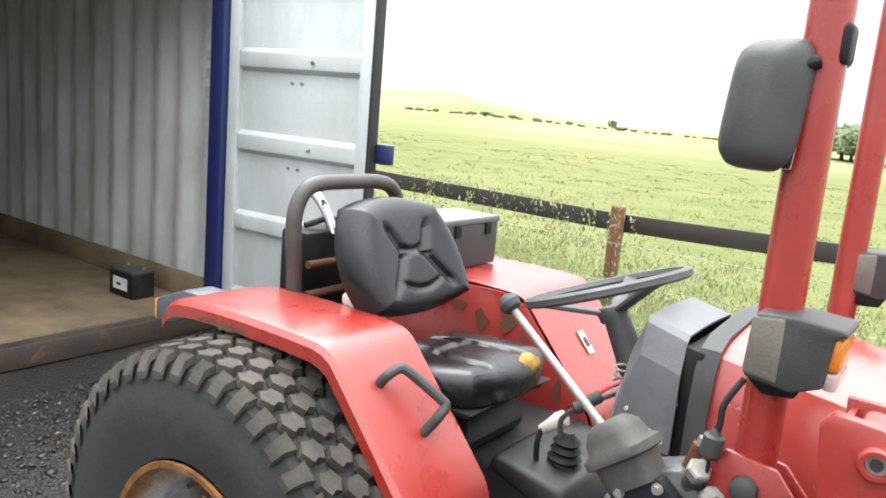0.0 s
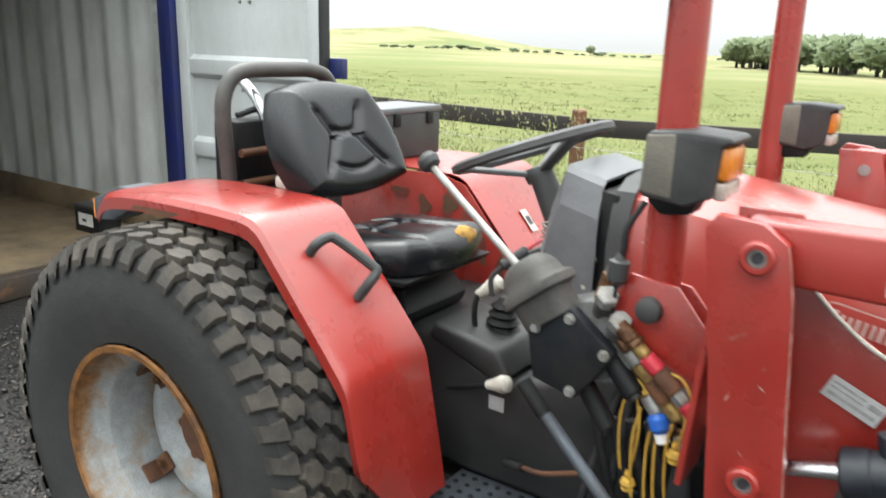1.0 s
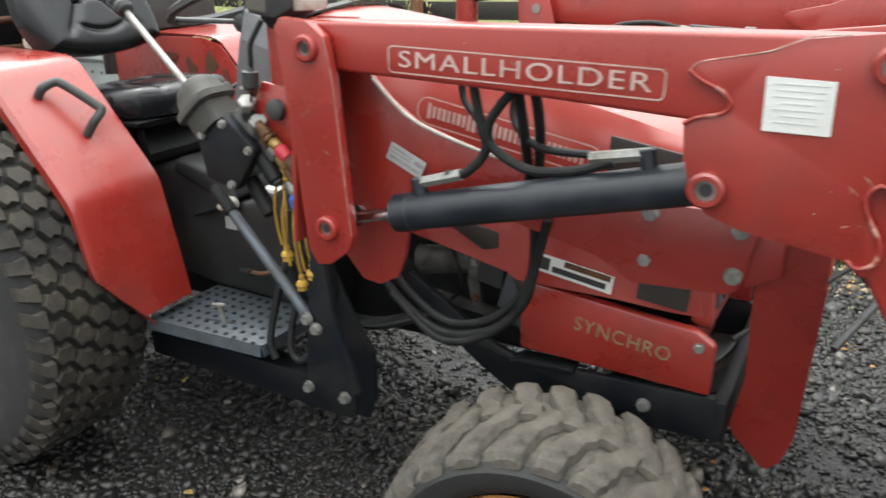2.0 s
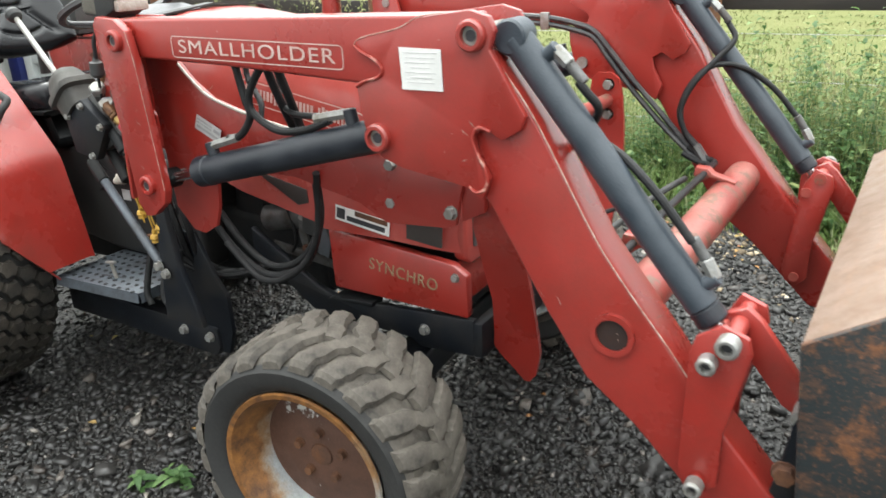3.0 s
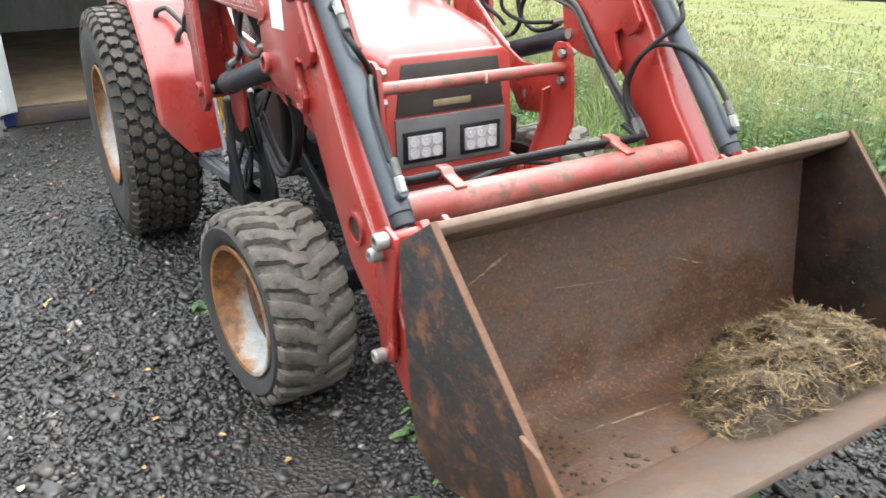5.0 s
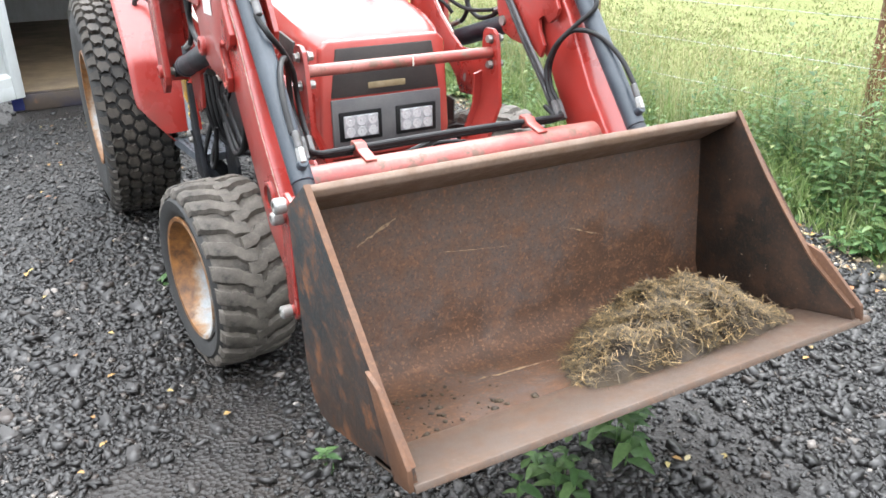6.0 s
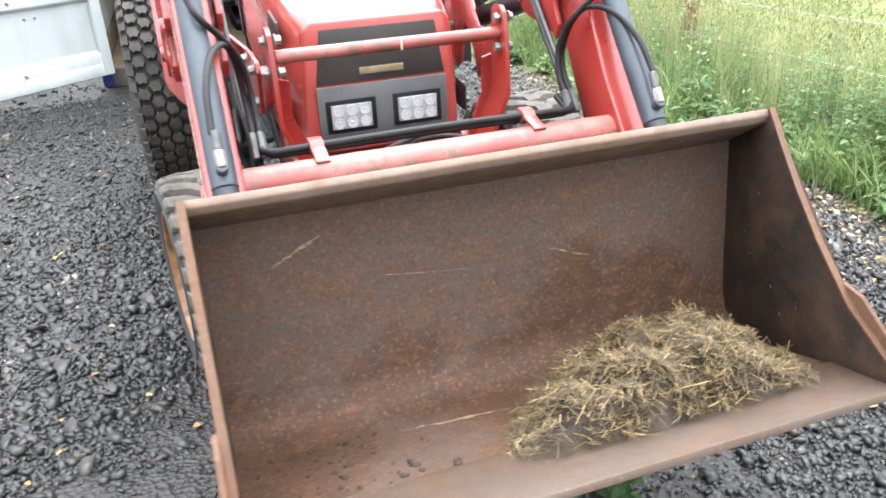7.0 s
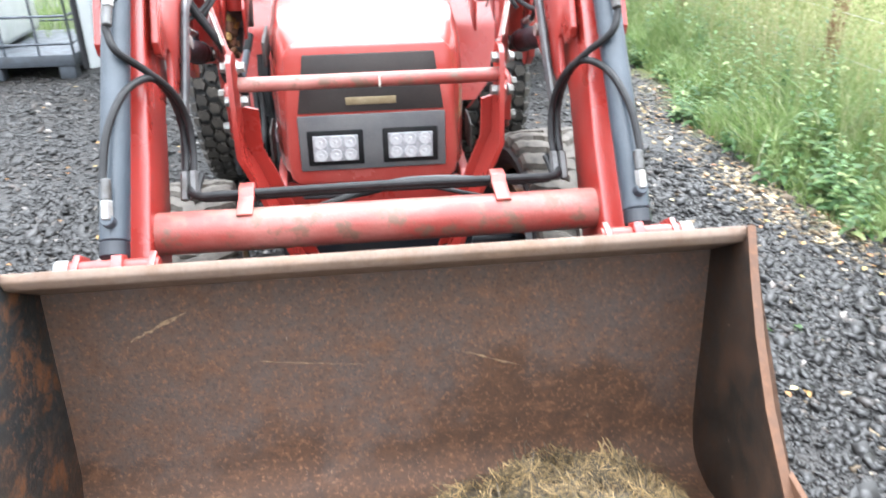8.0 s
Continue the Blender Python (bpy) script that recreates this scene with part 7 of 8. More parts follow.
def scatter_stones(name, xy, size, material, label):
    v, f = chip()
    n = len(xy)
    a = rng.uniform(0, 2 * np.pi, n)
    sc = size[:, None] * rng.uniform((0.7, 0.6, 0.35), (1.25, 1.0, 0.75), (n, 3))
    vv = v[None] * (1 + rng.uniform(-0.42, 0.42, (n, len(v), 1))) * sc[:, None]
    tx, ty = rng.uniform(-0.5, 0.5, n)[:, None], rng.uniform(-0.5, 0.5, n)[:, None]
    vv[..., 2] += vv[..., 0] * tx + vv[..., 1] * ty
    x = vv[..., 0] * np.cos(a)[:, None] - vv[..., 1] * np.sin(a)[:, None]
    y = vv[..., 0] * np.sin(a)[:, None] + vv[..., 1] * np.cos(a)[:, None]
    z0 = np.array([ground_z(*p) for p in xy]) + size * rng.uniform(0.0, 0.35, n)
    out = np.stack([x + xy[:, :1], y + xy[:, 1:], vv[..., 2] + z0[:, None]], -1).reshape(-1, 3)
    ff = (f[None] + (np.arange(n) * len(v))[:, None, None]).reshape(-1, 3)
    return tagged(mesh_from(name, out, ff, material), label, "gravel", kind="stuff")


def spots(n, x0, x1, y0, y1):
    return np.stack([rng.uniform(x0, x1, n), rng.uniform(y0, y1, n)], -1)


xy = np.concatenate([spots(60000, -3.7, 2.6, -2.6, 2.25), spots(70000, -1.2, 2.4, -1.7, 0.3), spots(30000, 0.0, 2.2, 0.6, 2.2), spots(22000, -1.4, 0.8, 0.2, 1.7), spots(6000, -3.7, 1.5, -3.8, -2.5), np.stack([rng.normal(0.2, 2.6, 45000), rng.normal(-1.4, 1.7, 45000)], -1)])
soil = np.array([noise.noise((x * 1.1, y * 1.1, 7.0)) + 0.5 * noise.noise((x * 4, y * 4, 2.0)) + 0.55 * math.exp(-((x - 0.75) / 0.75) ** 2 - ((y + 0.75) / 0.45) ** 2) for x, y in xy])
xy = xy[soil + rng.normal(0, 0.18, len(xy)) < 0.42]
xy = xy[np.array([y < verge(x) + 0.10 + 0.15 * math.sin(9 * x) for x, y in xy])]
scatter_stones("gravel", xy, np.clip(rng.lognormal(math.log(0.0068), 0.50, len(xy)), 0.0035, 0.030), STONE, "loose dark slate gravel with a few pale chips")

# ---------------------------------------------------------------- grasses and weeds
GRASS = island_material("meadow_grass", [(0.0, (0.129, 0.200, 0.061)), (0.4, (0.215, 0.310, 0.099)), (0.75, (0.310, 0.400, 0.165)), (0.93, (0.413, 0.460, 0.242)), (1.0, (0.516, 0.530, 0.341))], 0.45, 0.4, 0.55)
DRY = island_material("seeding_grass", [(0.0, (0.184, 0.240, 0.077)), (0.5, (0.331, 0.340, 0.154)), (1.0, (0.506, 0.470, 0.275))], 0.6, 0.3, 0.3)
LEAF = island_material("weed_leaves", [(0.0, (0.051, 0.115, 0.037)), (0.45, (0.101, 0.190, 0.063)), (0.85, (0.175, 0.280, 0.105)), (1.0, (0.368, 0.420, 0.179))], 0.5, 0.35, 0.4)


def blades(name, xy, height, width, material, label, lean=0.35):
    n = len(xy)
    a = rng.uniform(0, 2 * np.pi, n)
    b = rng.uniform(0, 2 * np.pi, n)
    ln = height * rng.uniform(0.05, lean, n)
    z0 = np.array([ground_z(*p) for p in xy]) - 0.02
    wx, wy = np.cos(a) * width / 2, np.sin(a) * width / 2
    dx, dy = np.cos(b) * ln, np.sin(b) * ln
    rows = []
    for t, w in ((0, 1.0), (0.45, 0.85), (0.78, 0.5)):
        cx, cy, cz = xy[:, 0] + dx * t * t, xy[:, 1] + dy * t * t, z0 + height * (t - 0.12 * t * t)
        rows += [np.stack([cx - wx * w, cy - wy * w, cz], -1), np.stack([cx + wx * w, cy + wy * w, cz], -1)]
    rows.append(np.stack([xy[:, 0] + dx, xy[:, 1] + dy, z0 + height * 0.86], -1))
    v = np.stack(rows, 1).reshape(-1, 3)
    base_f = np.array([(0, 1, 3), (0, 3, 2), (2, 3, 5), (2, 5, 4), (4, 5, 6)])
    f = (base_f[None] + (np.arange(n) * 7)[:, None, None]).reshape(-1, 3)
    return tagged(mesh_from(name, v, f, material), label, "grass", kind="stuff")


def strip(n, x0, x1, off0, off1):
    x = rng.uniform(x0, x1, n)
    return np.stack([x, np.array([verge(q) for q in x]) + rng.uniform(off0, off1, n)], -1)


xy = np.concatenate([strip(22000, -7, 4.5, 0.05, 1.4), strip(7000, -3.5, 3.5, 0.0, 0.5)])
edge = np.array([y - verge(x) for x, y in xy])
clump = np.array([0.75 + 0.75 * noise.noise((x * 1.4, y * 1.4, 9.0)) + 0.4 * noise.noise((x * 5, y * 5, 3.0)) for x, y in xy])
blades("long_grass", xy, rng.uniform(0.22, 0.66, len(xy)) * np.clip(0.40 + edge, 0.35, 1.1) * np.clip(clump, 0.35, 1.35), rng.uniform(0.004, 0.011, len(xy)), GRASS, "long tangled green grass along the verge", 1.0)
MEADOW = island_material("pale_meadow_grass", [(0.0, (0.11, 0.140, 0.042)), (0.6, (0.16, 0.180, 0.062)), (1.0, (0.23, 0.22, 0.09))], 0.8, 0.05, 0.3)
xy = np.concatenate([strip(26000, -12, 8, 1.2, 5.5), strip(7000, -25, 12, 5.5, 14.0)])
meadow_h = np.array([0.035 + 0.06 * max(0, 0.3 + noise.noise((x * 0.8, y * 0.8, 4.0))) for x, y in xy])
blades("meadow_grass", xy, meadow_h * rng.uniform(0.6, 1.3, len(xy)), rng.uniform(0.006, 0.013, len(xy)), MEADOW, "short pale meadow grass beyond the fence", 0.9)
TUSSOCK = island_material("meadow_tussocks", [(0.0, (0.105, 0.135, 0.045)), (0.5, (0.135, 0.160, 0.058)), (0.85, (0.18, 0.19, 0.08)), (1.0, (0.24, 0.23, 0.11))], 0.7, 0.1, 0.3)
ty = 4.2 + 52 * rng.uniform(0, 1, 2600) ** 1.6
tx = rng.uniform(-1.15, 0.30, 2600) * (ty + 3) + 1.0
tx, ty = (np.repeat(q, 13) + rng.normal(0, 0.11, 2600 * 13) * np.repeat(rng.uniform(0.6, 2.6, 2600), 13) for q in (tx, ty))
xy = np.stack([tx, np.maximum(ty, 3.4)], -1)
blades("meadow_tussocks", xy, rng.uniform(0.04, 0.10, len(xy)), rng.uniform(0.008, 0.018, len(xy)) * (1 + 0.03 * ty), TUSSOCK, "scattered darker tussocks of meadow grass", 1.0)
xy = np.concatenate([strip(2600, -6, 4.5, 0.25, 1.5), strip(2000, -5.0, 0.5, 0.5, 1.6), strip(900, 0.5, 3.5, 0.3, 1.2)])
hs = 0.55 + 0.55 * rng.beta(1.6, 3.0, len(xy))
xy = np.concatenate([xy, strip(330, -3.6, -1.7, 0.45, 1.1)])          # the rankest growth stands by the container
hs = np.concatenate([hs, rng.uniform(0.95, 1.28, 330)])
blades("grass_stalks", xy, hs, np.full(len(xy), 0.0032), DRY, "tall dry seeding grass stalks", 0.25)


def seed_heads(xy, hs):
    """Tufts of small seeds near the tips of stalks."""
    pts = []
    for (x, y), h in zip(xy, hs):
        z = ground_z(x, y)
        k = 16
        d = rng.normal(0, 1, (k, 3)) * (0.016, 0.016, 0.05)
        pts.append(d + (x + rng.normal(0, 0.05), y + rng.normal(0, 0.05), z + h * 0.90))
    p = np.concatenate(pts)
    n = len(p)
    u = rng.normal(0, 1, (n, 3)) * 0.004
    w = rng.normal(0, 1, (n, 3)) * (0.003, 0.003, 0.009)
    v = np.stack([p - w, p + u, p + w, p - u], 1).reshape(-1, 3)
    f = (np.array([(0, 1, 2), (0, 2, 3)])[None] + (np.arange(n) * 4)[:, None, None]).reshape(-1, 3)
    return tagged(mesh_from("seed_heads", v, f, DRY), "pale feathery grass seed heads", "grass", kind="stuff")


seed_heads(xy[::3], hs[::3])


def leaf_verts(p, d, up, length, width, droop):
    """A folded pointed leaf of 8 verts from p along d."""
    d, up = Vector(d).normalized(), Vector(up)
    s = d.cross(up).normalized()
    n = s.cross(d).normalized()
    out = []
    for t, w, lift in ((0, 0.10, 0), (0.30, 1.0, 0.10), (0.65, 0.80, 0.08), (1.0, 0.05, -0.1)):
        c = Vector(p) + d * length * t - Vector((0, 0, 1)) * droop * length * t * t
        out += [c + s * width * w / 2 + n * width * 0.18 * w, c - s * width * w / 2 + n * width * 0.18 * w, c]
    return [tuple(q) for q in out]


LEAF_F = [(0, 2, 5), (0, 5, 3), (2, 1, 4), (2, 4, 5), (3, 5, 8), (3, 8, 6), (5, 4, 7), (5, 7, 8), (6, 8, 11), (6, 11, 9), (8, 7, 10), (8, 10, 11)]


def weeds(name, roots, label, tall, leaf, kind="stuff", category="weed", per=16, spread=1.0):
    verts, faces = [], []
    for x, y in roots:
        z = ground_z(x, y)
        h = tall * rng.uniform(0.55, 1.1)
        lx, ly = rng.normal(0, 0.08, 2) * h
        b = len(verts)
        verts += [(x - 0.003, y, z), (x + 0.003, y, z), (x + lx, y + ly, z + h)]
        faces.append((b, b + 1, b + 2))
        for k in range(per):
            t = (k + 1) / per
            a = k * 2.4 + rng.uniform(-0.4, 0.4)
            L = leaf * rng.uniform(0.6, 1.2) * (1.15 - 0.65 * t) * spread
            p = (x + lx * t, y + ly * t, z + h * t)
            lv = leaf_verts(p, (math.cos(a), math.sin(a), rng.uniform(0.0, 0.7)), (0, 0, 1), L, L * rng.uniform(0.35, 0.55), rng.uniform(0.1, 0.6))
            b = len(verts)
            verts += lv
            faces += [tuple(b + i for i in f) for f in LEAF_F]
    o = mesh_from(name, np.array(verts), np.array(faces), LEAF)
    return tagged(o, label, category, kind=kind)


weeds("nettle_bank", np.concatenate([strip(380, -0.2, 4.2, 0.25, 1.3), strip(190, -6, -0.2, 0.15, 1.2)]), "bank of tall leafy green weeds by the fence", 0.62, 0.075, per=26)
weeds("tall_weeds", np.concatenate([strip(150, 0.2, 4.2, 0.35, 1.3), strip(60, -4.0, 0.2, 0.4, 1.3)]), "tall thin green weeds going to seed", 0.95, 0.05, per=44)
weeds("bush_weeds", np.stack([rng.normal(1.15, 0.30, 70), rng.normal(2.75, 0.22, 70)], -1), "bushy weeds growing against the fence post", 0.95, 0.10, per=30)
weeds("verge_weeds", np.concatenate([strip(300, -4.0, 4.0, -0.05, 0.40)]), "low broad-leaved weeds at the gravel's edge", 0.17, 0.085, per=12)
weeds("dock_weeds", np.concatenate([strip(130, -1.0, 4.2, 0.10, 0.55)]), "clumps of broad blue-green dock leaves at the verge", 0.32, 0.105, per=16)
for (x, y), n, h, l in (((-0.18, -0.60), 3, 0.05, 0.085), ((1.62, 0.22), 9, 0.20, 0.09), ((1.66, -0.08), 6, 0.12, 0.08), ((1.72, -0.42), 4, 0.10, 0.07), ((1.02, -0.32), 5, 0.05, 0.06), ((1.30, -0.35), 4, 0.07, 0.07), ((0.62, 1.35), 2, 0.02, 0.03), ((-1.6, 1.5), 4, 0.05, 0.09)):
    for root in np.array([x, y]) + rng.normal(0, 0.05, (n, 2)):
        weeds("weed_plant", [root], "small green weed rooted in the gravel", h, l, kind="", category="plant", per=7)

# tan chippings spilt along the edge of the grass
TAN = island_material("tan_chippings", [(0.0, (0.10, 0.075, 0.05)), (0.5, (0.24, 0.185, 0.12)), (0.85, (0.38, 0.31, 0.21)), (1.0, (0.52, 0.46, 0.36))], 0.7, 0.3)
xy = np.concatenate([strip(900, -2.6, 1.4, -0.30, 0.02), strip(1100, -0.9, 1.2, -0.22, 0.04), strip(260, -2.5, 1.6, -0.8, -0.2)])
scatter_stones("tan_chips", xy, np.clip(rng.lognormal(math.log(0.0080), 0.45, len(xy)), 0.004, 0.022), TAN, "tan chippings along the edge of the grass")
# fallen leaves and paler chips on the yard
LITTER = island_material("fallen_leaf_litter", [(0.0, (0.22, 0.08, 0.025)), (0.5, (0.30, 0.17, 0.05)), (0.85, (0.34, 0.28, 0.10)), (1.0, (0.45, 0.40, 0.30))], 0.7)
v, f = [], []
for x, y in np.concatenate([spots(190, -3.6, 2.4, -2.2, 2.0), strip(300, -3.5, 2.8, -0.35, 0.15)]):
    a = rng.uniform(0, 6.28)
    lv = leaf_verts((x, y, ground_z(x, y) + 0.014), (math.cos(a), math.sin(a), rng.uniform(0, 0.4)), (0, 0, 1), rng.uniform(0.015, 0.04), rng.uniform(0.012, 0.022), 0.2)
    b = len(v)
    v += lv
    f += [tuple(b + i for i in t) for t in LEAF_F]
tagged(mesh_from("leaf_litter", np.array(v), np.array(f), LITTER), "scattered brown fallen leaves on the gravel", "leaves", kind="stuff")

# ---------------------------------------------------------------- muck and straw in the bucket
def pile_z(x, y):
    """Height of the muck over the bucket's floor."""
    fx = 0.383 + (x - 1.62) * 0.317 if x > 1.56 else 0.38
    u, w = (x - 1.715) / (0.255 if x > 1.715 else 0.20), (y - 0.235) / (0.25 if y > 0.235 else 0.245)
    w += 0.70 * (x - 1.715) / 0.2 * (1 if y < 0.235 else 0)
    h = 0.126 * math.exp(-1.25 * (u * u + w * w) ** 1.5) * min(1.0, max(0.0, (1.945 - x) / 0.05))
    return fx + 0.009 + h + 0.034 * noise.noise((x * 24, y * 24, 0)) * min(1, h * 20) + 0.012 * noise.noise((x * 70, y * 70, 2)) * min(1, h * 20) + 0.040 * noise.noise((x * 10, y * 10, 4)) * min(1, h * 12) - 0.018


MUCK = surface("brown_muck", (0.020, 0.013, 0.008), (0.060, 0.040, 0.020), (0.35, 0.65), 18, (0.75, 0.9), 0, 0.4, 120, bump_dist=0.01)
nx, ny = 42, 66
bm = bmesh.new()
grid = [[bm.verts.new((1.50 + 0.44 * i / nx, -0.20 + 0.755 * j / ny, pile_z(1.50 + 0.44 * i / nx, -0.20 + 0.755 * j / ny))) for j in range(ny + 1)] for i in range(nx + 1)]
for i in range(nx):
    for j in range(ny):
        q = (grid[i][j], grid[i + 1][j], grid[i + 1][j + 1], grid[i][j + 1])
        x, y = q[0].co.x, q[0].co.y
        if q[0].co.z > 0.383 + max(-0.02, (x - 1.62) * 0.317) + 0.004 and x < 1.925:
            bm.faces.new(q)
for q in [q for q in bm.verts if not q.link_faces]:
    bm.verts.remove(q)
tagged(finish("muck", bm, MUCK, angle=80), "heap of brown muck and straw lying in the bucket", "muck").location = DROP
STRAW = island_material("straw_and_hay", [(0.0, (0.0155, 0.0106, 0.0041)), (0.4, (0.0581, 0.0379, 0.0141)), (0.75, (0.1452, 0.0952, 0.0348)), (0.92, (0.2517, 0.1632, 0.0646)), (1.0, (0.4066, 0.2734, 0.1242))], 0.65)
n = 30000
px, py = 1.765 + rng.normal(0, 0.100, n), 0.200 + rng.normal(0, 0.155, n)
pz0 = np.array([pile_z(a, b) - 0.383 - max(-0.02, (a - 1.62) * 0.317) for a, b in zip(px, py)])
bare = np.array([noise.noise((a * 11, b * 11, 6.0)) + 0.5 * noise.noise((a * 30, b * 30, 1.0)) + 2.0 * min(0.0, b - 0.10 + 0.9 * (a - 1.76)) for a, b in zip(px, py)])
keep = (bare > rng.normal(-0.32, 0.12, n)) & (px > 1.505) & (px < 1.925) & (py > -0.17) & (py < 0.50) & (pz0 > 0.004)
px, py = px[keep], py[keep]
n = len(px)
pz = np.array([pile_z(a, b) for a, b in zip(px, py)]) + rng.uniform(0.0, 0.012, n)
L = np.where(rng.uniform(0, 1, n) < 0.09, rng.uniform(0.02, 0.045, n), rng.uniform(0.005, 0.020, n))
a = rng.uniform(0, 2 * np.pi, n)
w = np.where(L > 0.02, rng.uniform(0.0005, 0.0010, n), rng.uniform(0.0003, 0.0009, n))
sl = rng.normal(0, 0.20, n)
mid = np.stack([px, py, pz + 0.006], -1)
d = np.stack([np.cos(a), np.sin(a), sl], -1) * L[:, None]
s = np.stack([-np.sin(a), np.cos(a), np.zeros(n)], -1) * w[:, None]
bend = np.stack([rng.normal(0, 0.004, n), rng.normal(0, 0.004, n), rng.uniform(0, 0.008, n)], -1)
v = np.stack([mid - d - s, mid - d + s, mid + bend - s, mid + bend + s, mid + d - s, mid + d + s], 1).reshape(-1, 3)
f = (np.array([(0, 1, 3), (0, 3, 2), (2, 3, 5), (2, 5, 4)])[None] + (np.arange(n) * 6)[:, None, None]).reshape(-1, 3)
tagged(mesh_from("straw", v, f, STRAW), "loose straw and hay on the muck", "straw", kind="stuff").location = DROP
xy = np.stack([1.60 + rng.gamma(1.2, 0.07, 120), -0.46 + rng.normal(0, 0.13, 120)], -1)
xy = xy[(xy[:, 1] > -0.565) & (xy[:, 1] < 0.1)]
v, f = ico()
sz = rng.lognormal(math.log(0.0028), 0.5, len(xy))
banked = np.arange(len(xy)) % 3 == 0                 # a third of them have slid up against the cutting edge
xy[banked, 0] = 1.846 - np.abs(rng.normal(0, 0.030, banked.sum()))
xy[banked, 1] = -0.52 + np.abs(rng.normal(0, 0.17, banked.sum()))
sz[banked] *= rng.uniform(0.7, 2.0, banked.sum())
vv = v[None] * sz[:, None, None] * rng.uniform(0.5, 1.3, (len(xy), len(v), 1)) * rng.uniform((0.7, 0.7, 0.3), (1.6, 1.6, 0.8), (len(xy), 1, 3))
vv = vv + np.stack([xy[:, 0], xy[:, 1], 0.383 + (xy[:, 0] - 1.62) * 0.317 + 0.010], -1)[:, None]
ff = (f[None] + (np.arange(len(xy)) * len(v))[:, None, None]).reshape(-1, 3)
tagged(mesh_from("bucket_crumbs", vv.reshape(-1, 3), ff, MUCK), "crumbs of dry muck on the bucket floor", "muck", kind="stuff").location = DROP

# pale scrapes left by the shovel on the bucket's plates
SCRAPE = surface("bare_scraped_steel", (0.30, 0.20, 0.11), (0.12, 0.07, 0.045), (0.40, 0.60), 60, (0.5, 0.7))
srng = random.Random(3)


def scrape(a, b, width, up, n=14, name="scrape_mark", material=None, parent=None, label="pale scraped mark"):
    """A ragged thin mark from a to b."""
    a, b = Vector(a), Vector(b)
    side = (b - a).cross(Vector(up)).normalized()
    rows = []
    for k in range(n + 1):
        c = a.lerp(b, k / n) + side * srng.uniform(-1, 1) * width * 0.5
        w = width * srng.uniform(0.15, 1.0) * math.sin(math.pi * (0.06 + 0.9 * k / n))
        rows.append([tuple(c - side * w), tuple(c + side * w)])
    part(name, sheet(rows), material or SCRAPE, parent or bucket_ob, label)


scrape((1.640, -0.275, 0.4000), (1.664, -0.04, 0.4072), 0.005, (0, 0, 1))
scrape((1.4745, -0.45, 0.715), (1.4705, -0.35, 0.765), 0.005, (1, 0, 0))
scrape((1.4805, 0.10, 0.655), (1.4845, 0.24, 0.605), 0.003, (1, 0, 0))
scrape((1.4805, -0.25, 0.66), (1.4825, -0.05, 0.635), 0.0018, (1, 0, 0))
# small chips, scratches and rubbed edges in the red paint
CHIP = surface("bare_primer_chip", (0.52, 0.40, 0.34), (0.30, 0.16, 0.12), (0.40, 0.62), 60, (0.5, 0.7))
for owner, y, x0, x1, z0, z1, n in ((arm_r, -0.5492, 0.0, 0.62, 1.16, 1.245, 9), (arm_r, -0.5572, 0.69, 0.90, 1.0, 1.23, 9), (mast_r, -0.5760, -0.03, 0.04, 0.86, 1.20, 6), (arm_r, -0.5412, 1.00, 1.25, 0.72, 0.80, 6), (hood, -0.2700, -0.20, -0.02, 0.95, 1.10, 5)):
    for k in range(n):
        x, z, a, L = srng.uniform(x0, x1), srng.uniform(z0, z1), srng.uniform(-1.5, 1.5), srng.choice((0.004, 0.006, 0.012, 0.02))
        scrape((x, y, z), (x + L * math.cos(a), y, z + L * math.sin(a)), srng.uniform(0.0006, 0.0014), (0, 1, 0), 5, "paint_chip", CHIP, owner, "small chip of bare metal")
scrape((0.022, -0.5760, 1.025), (0.034, -0.5760, 1.014), 0.0012, (0, 1, 0), 5, "paint_chip", CHIP, mast_r, "small chip of bare metal")
for x, y, z in ((-0.275, -0.2700, 1.118), (-0.225, -0.2700, 1.122), (-0.250, -0.2700, 1.090)):
    scrape((x, y, z), (x + 0.035, y, z - 0.006 + 0.012 * srng.random()), 0.004, (0, 1, 0), 7, "paint_chip", CHIP, hood, "flaked patch of bonnet paint")
for s in (-1, 1):
    for pts in ([(0.656, 1.206), (0.67, 1.219), (0.715, 1.229), (0.76, 1.239), (0.80, 1.257), (0.85, 1.263)], [(0.656, 1.130), (0.675, 1.142), (0.706, 1.150)]):
        part("worn_or_lit_edge", tube([(x, s * 0.5565, z) for x, z in pts], 0.0011, 6, 4), CHIP, arm_r if s < 0 else arm_l, "rubbed pale plate edge")
    part("worn_or_lit_edge", tube([(x, s * 0.5755, z) for x, z in ((0.036, 1.224), (0.050, 1.15), (0.064, 0.99), (0.075, 0.865))], 0.0007, 6, 4), CHIP, mast_r if s < 0 else mast_l, "rubbed pale plate edge")
    part("worn_or_lit_edge", tube([(x, s * 0.540, z) for x, z in ((0.95, 1.175), (1.016, 1.084), (1.131, 0.884), (1.256, 0.724), (1.30, 0.664))], 0.0013, 6, 4), CHIP, arm_r if s < 0 else arm_l, "rubbed pale arm edge")

# ---------------------------------------------------------------- cage pallet beside the container
cage = tagged(empty("cage_pallet", (-4.05, -2.75, 0)), "galvanised cage pallet with a pale plastic tank inside", "container")


def gpart(name, bm, material, label=""):
    o = finish(name, bm, material, cage, label)
    o.matrix_parent_inverse = Matrix.Translation(-cage.location)
    return o


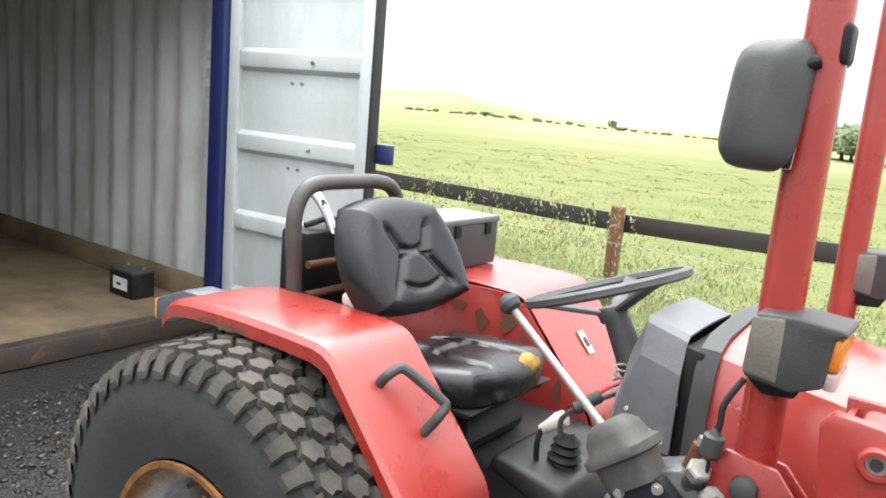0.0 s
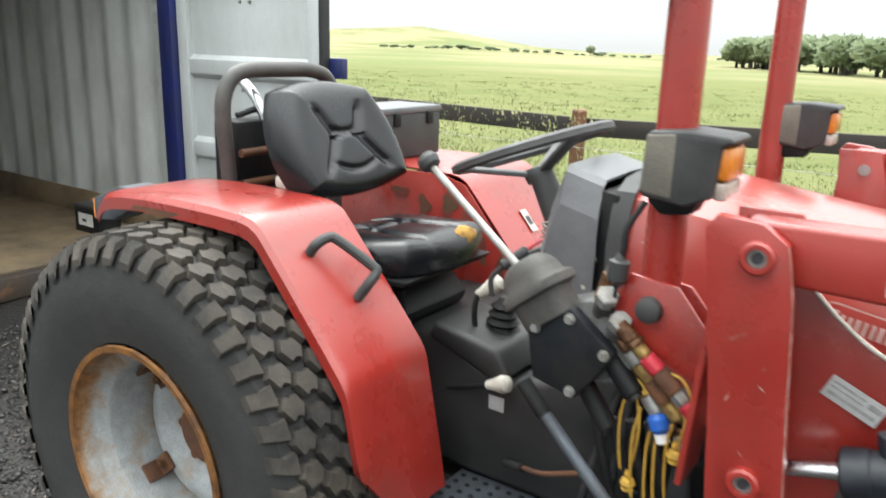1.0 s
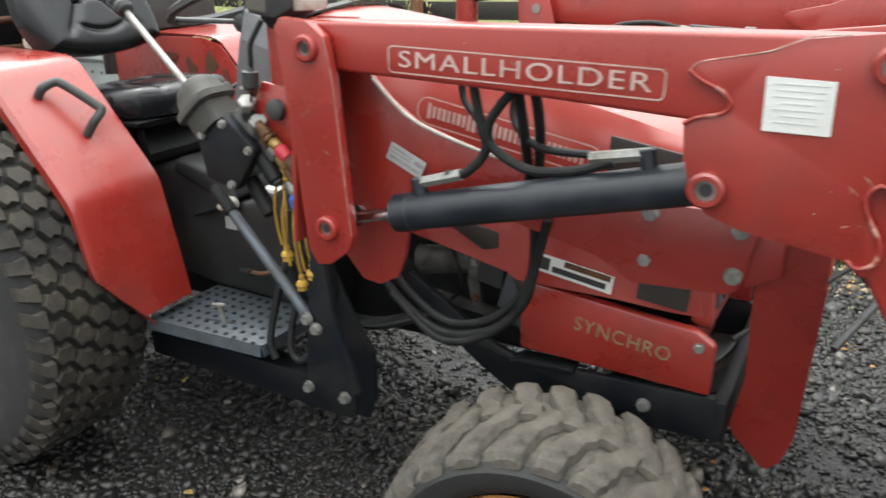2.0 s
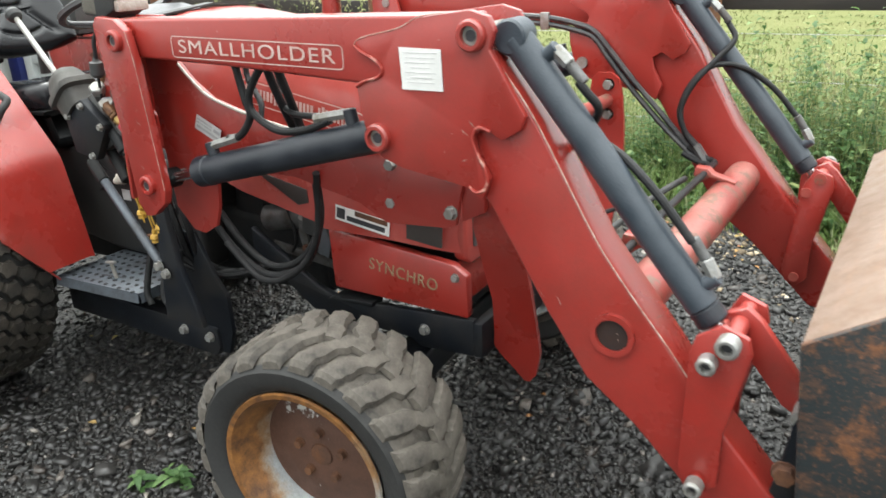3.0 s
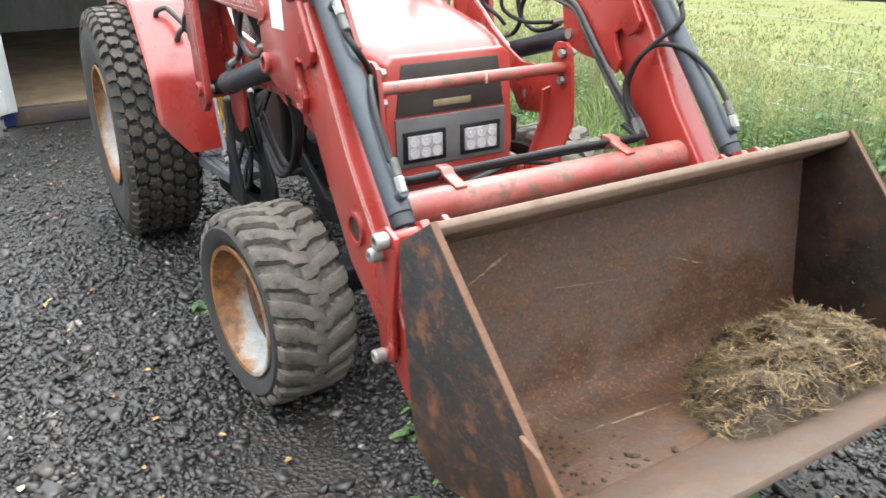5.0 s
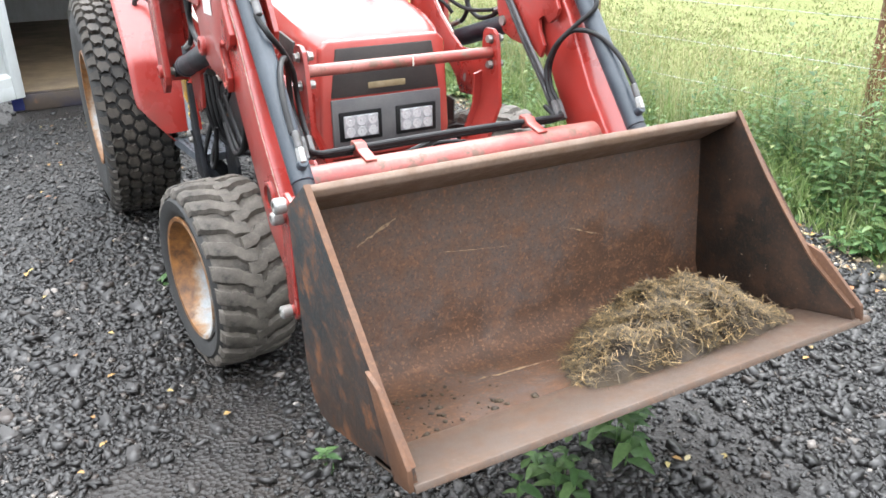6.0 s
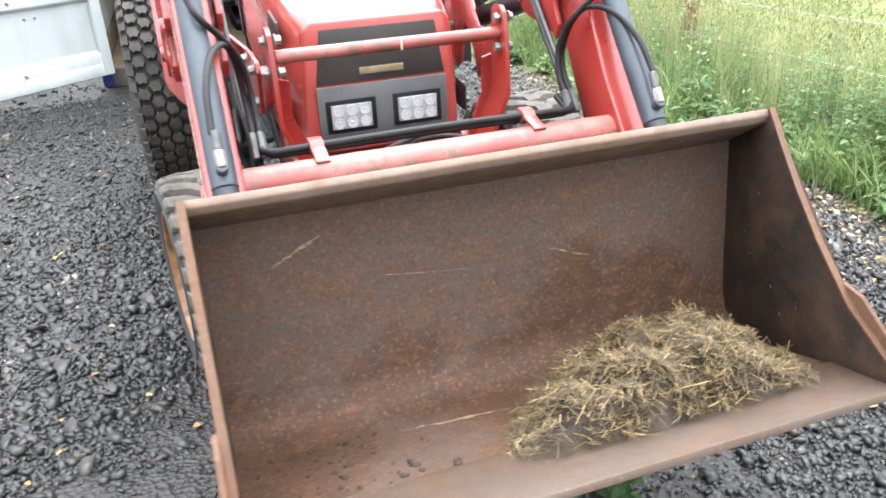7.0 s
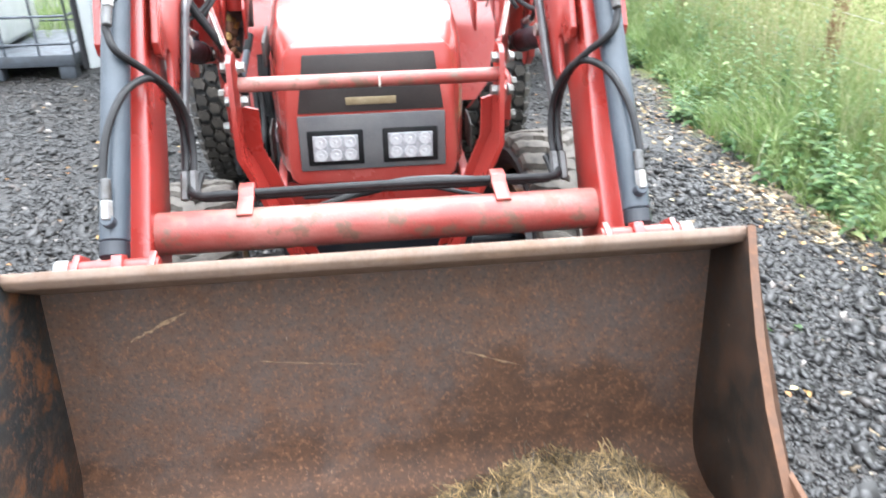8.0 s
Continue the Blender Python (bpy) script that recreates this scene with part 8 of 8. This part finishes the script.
x0, x1, y0, y1 = -4.60, -3.50, -3.35, -2.12
for x in (x0 + 0.08, (x0 + x1) / 2, x1 - 0.08):
    for y in (y0 + 0.08, (y0 + y1) / 2, y1 - 0.08):
        gpart("pallet_foot", box((x, y, 0.05), (0.12, 0.12, 0.10), 0.008), GALV)
gpart("pallet_base", box(((x0 + x1) / 2, (y0 + y1) / 2, 0.145), (x1 - x0, y1 - y0, 0.09), 0.010), GALV, "pressed galvanised pallet base")
for z in (0.27, 0.47, 0.67, 0.88, 1.10):
    for a, b in (((x0, y0), (x1, y0)), ((x1, y0), (x1, y1)), ((x1, y1), (x0, y1)), ((x0, y1), (x0, y0))):
        gpart("cage_rail", rod((*a, z), (*b, z), 0.010, 8), GALV)
for k in range(6):
    for x, y in ((x1, y0 + (y1 - y0) * k / 5), (x0 + (x1 - x0) * k / 5, y1)):
        gpart("cage_upright", rod((x, y, 0.19), (x, y, 1.11), 0.010, 8), GALV)
TANK = surface("milky_plastic_tank", (0.62, 0.64, 0.62), (0.5, 0.53, 0.5), (0.4, 0.7), 4, (0.3, 0.45), 0, 0.05, 100)
gpart("tank", box((-4.15, -3.0, 0.62), (0.75, 0.65, 0.82), 0.06, seg=3), TANK, "milky white plastic tank")
blades("rough_grass", spots(2600, -7.0, -4.2, -5.0, -1.6), rng.uniform(0.2, 0.6, 2600), np.full(2600, 0.008), GRASS, "rough grass beside the container")

# ---------------------------------------------------------------- distant trees and hedges
# leaf greens are paled: distance haze is mixed into the colour
CROWN = island_material("haze_paled_foliage", [(0.0, (0.28, 0.34, 0.20)), (0.6, (0.34, 0.40, 0.26)), (1.0, (0.40, 0.45, 0.30))], 0.8, 0.1, 0.5)
BARK = surface("grey_bark", (0.12, 0.10, 0.08), (0.07, 0.06, 0.05), (0.4, 0.7), 2, (0.8, 0.9))


def tree():
    t = tagged(new("tree"), "distant rounded field tree in green leaf", "tree", "trees along the far hedges")
    bm = bmesh.new()
    add_rod(bm, (0, 0, -0.4), (0.05, 0, 2.2), 0.28, 8, 0.17)
    for k in range(5):
        a = k * 1.3
        add_rod(bm, (0.03, 0, 1.6 + 0.15 * k), (1.4 * math.cos(a), 1.4 * math.sin(a), 3.4 + 0.3 * k), 0.11, 6, 0.03)
    bmesh.ops.recalc_face_normals(bm, faces=bm.faces)
    part("trunk", bm, BARK, t)
    n = 950
    d = rng.normal(0, 1, (n, 3))
    d /= np.linalg.norm(d, axis=1)[:, None]
    lump = np.array([1 + 0.35 * noise.noise(Vector(q) * 1.7) for q in d])
    r = (rng.uniform(0.35, 1.0, n) ** 0.5 * lump)[:, None]
    c = d * r * (2.7, 2.5, 2.1) + (0, 0, 3.9)
    u, w = rng.normal(0, 0.27, (n, 3)), rng.normal(0, 0.27, (n, 3))
    v = np.stack([c - u, c + w, c + u, c - w], 1).reshape(-1, 3)
    f = (np.array([(0, 1, 2), (0, 2, 3)])[None] + (np.arange(n) * 4)[:, None, None]).reshape(-1, 3)
    crown = mesh_from("crown", v, f, CROWN)
    crown.parent = t
    return t


first = tree()
first.location = (-196, 430, ground_z(-196, 430) - 0.3)
trng = random.Random(4)
for k in range(125):
    if k < 45:                                       # thin hedgerow trees far off
        ang, sc = radians(15 + 25 * k / 45 + 1.3 * math.sin(k * 1.7)), trng.uniform(0.22, 0.45) * (1.3 if k % 9 == 0 else 1)
        dist = 520 + 70 * math.sin(ang * 9) + trng.uniform(-10, 10)
    else:                                            # the nearer wood
        u = trng.uniform(0, 1)
        ang, dist, sc = radians(-9 + 24 * u), 118 + 190 * max(0.0, u - 0.35) + trng.uniform(0, 45), trng.uniform(1.0, 1.6)
    x, y = -dist * math.sin(ang), dist * math.cos(ang)
    c = copy_thing(first, Matrix.Translation((x, y, ground_z(x, y) - 0.3)) @ Matrix.Rotation(trng.uniform(0, 6), 4, "Z"))
    wide = 1.6 if k < 45 else 1.0
    c.scale = (sc * wide * trng.uniform(1.2, 1.9), sc * wide * trng.uniform(1.2, 1.8), sc)
# strands of wire along the fence
WIRE = surface("galvanised_fence_wire", (0.5, 0.5, 0.5), None, rough=(0.4, 0.5), metal=0.6)
for h in (0.95, 0.70, 0.45):
    pts = [fence_at(k) + Vector((0, -0.052, h)) for k in range(-2, 6)]
    o = part("fence_wire", tube([tuple(q) for q in pts], 0.0022, 5, 2), WIRE, fence, "thin galvanised wire")
    o.matrix_parent_inverse = Matrix.Translation(-fence.location)
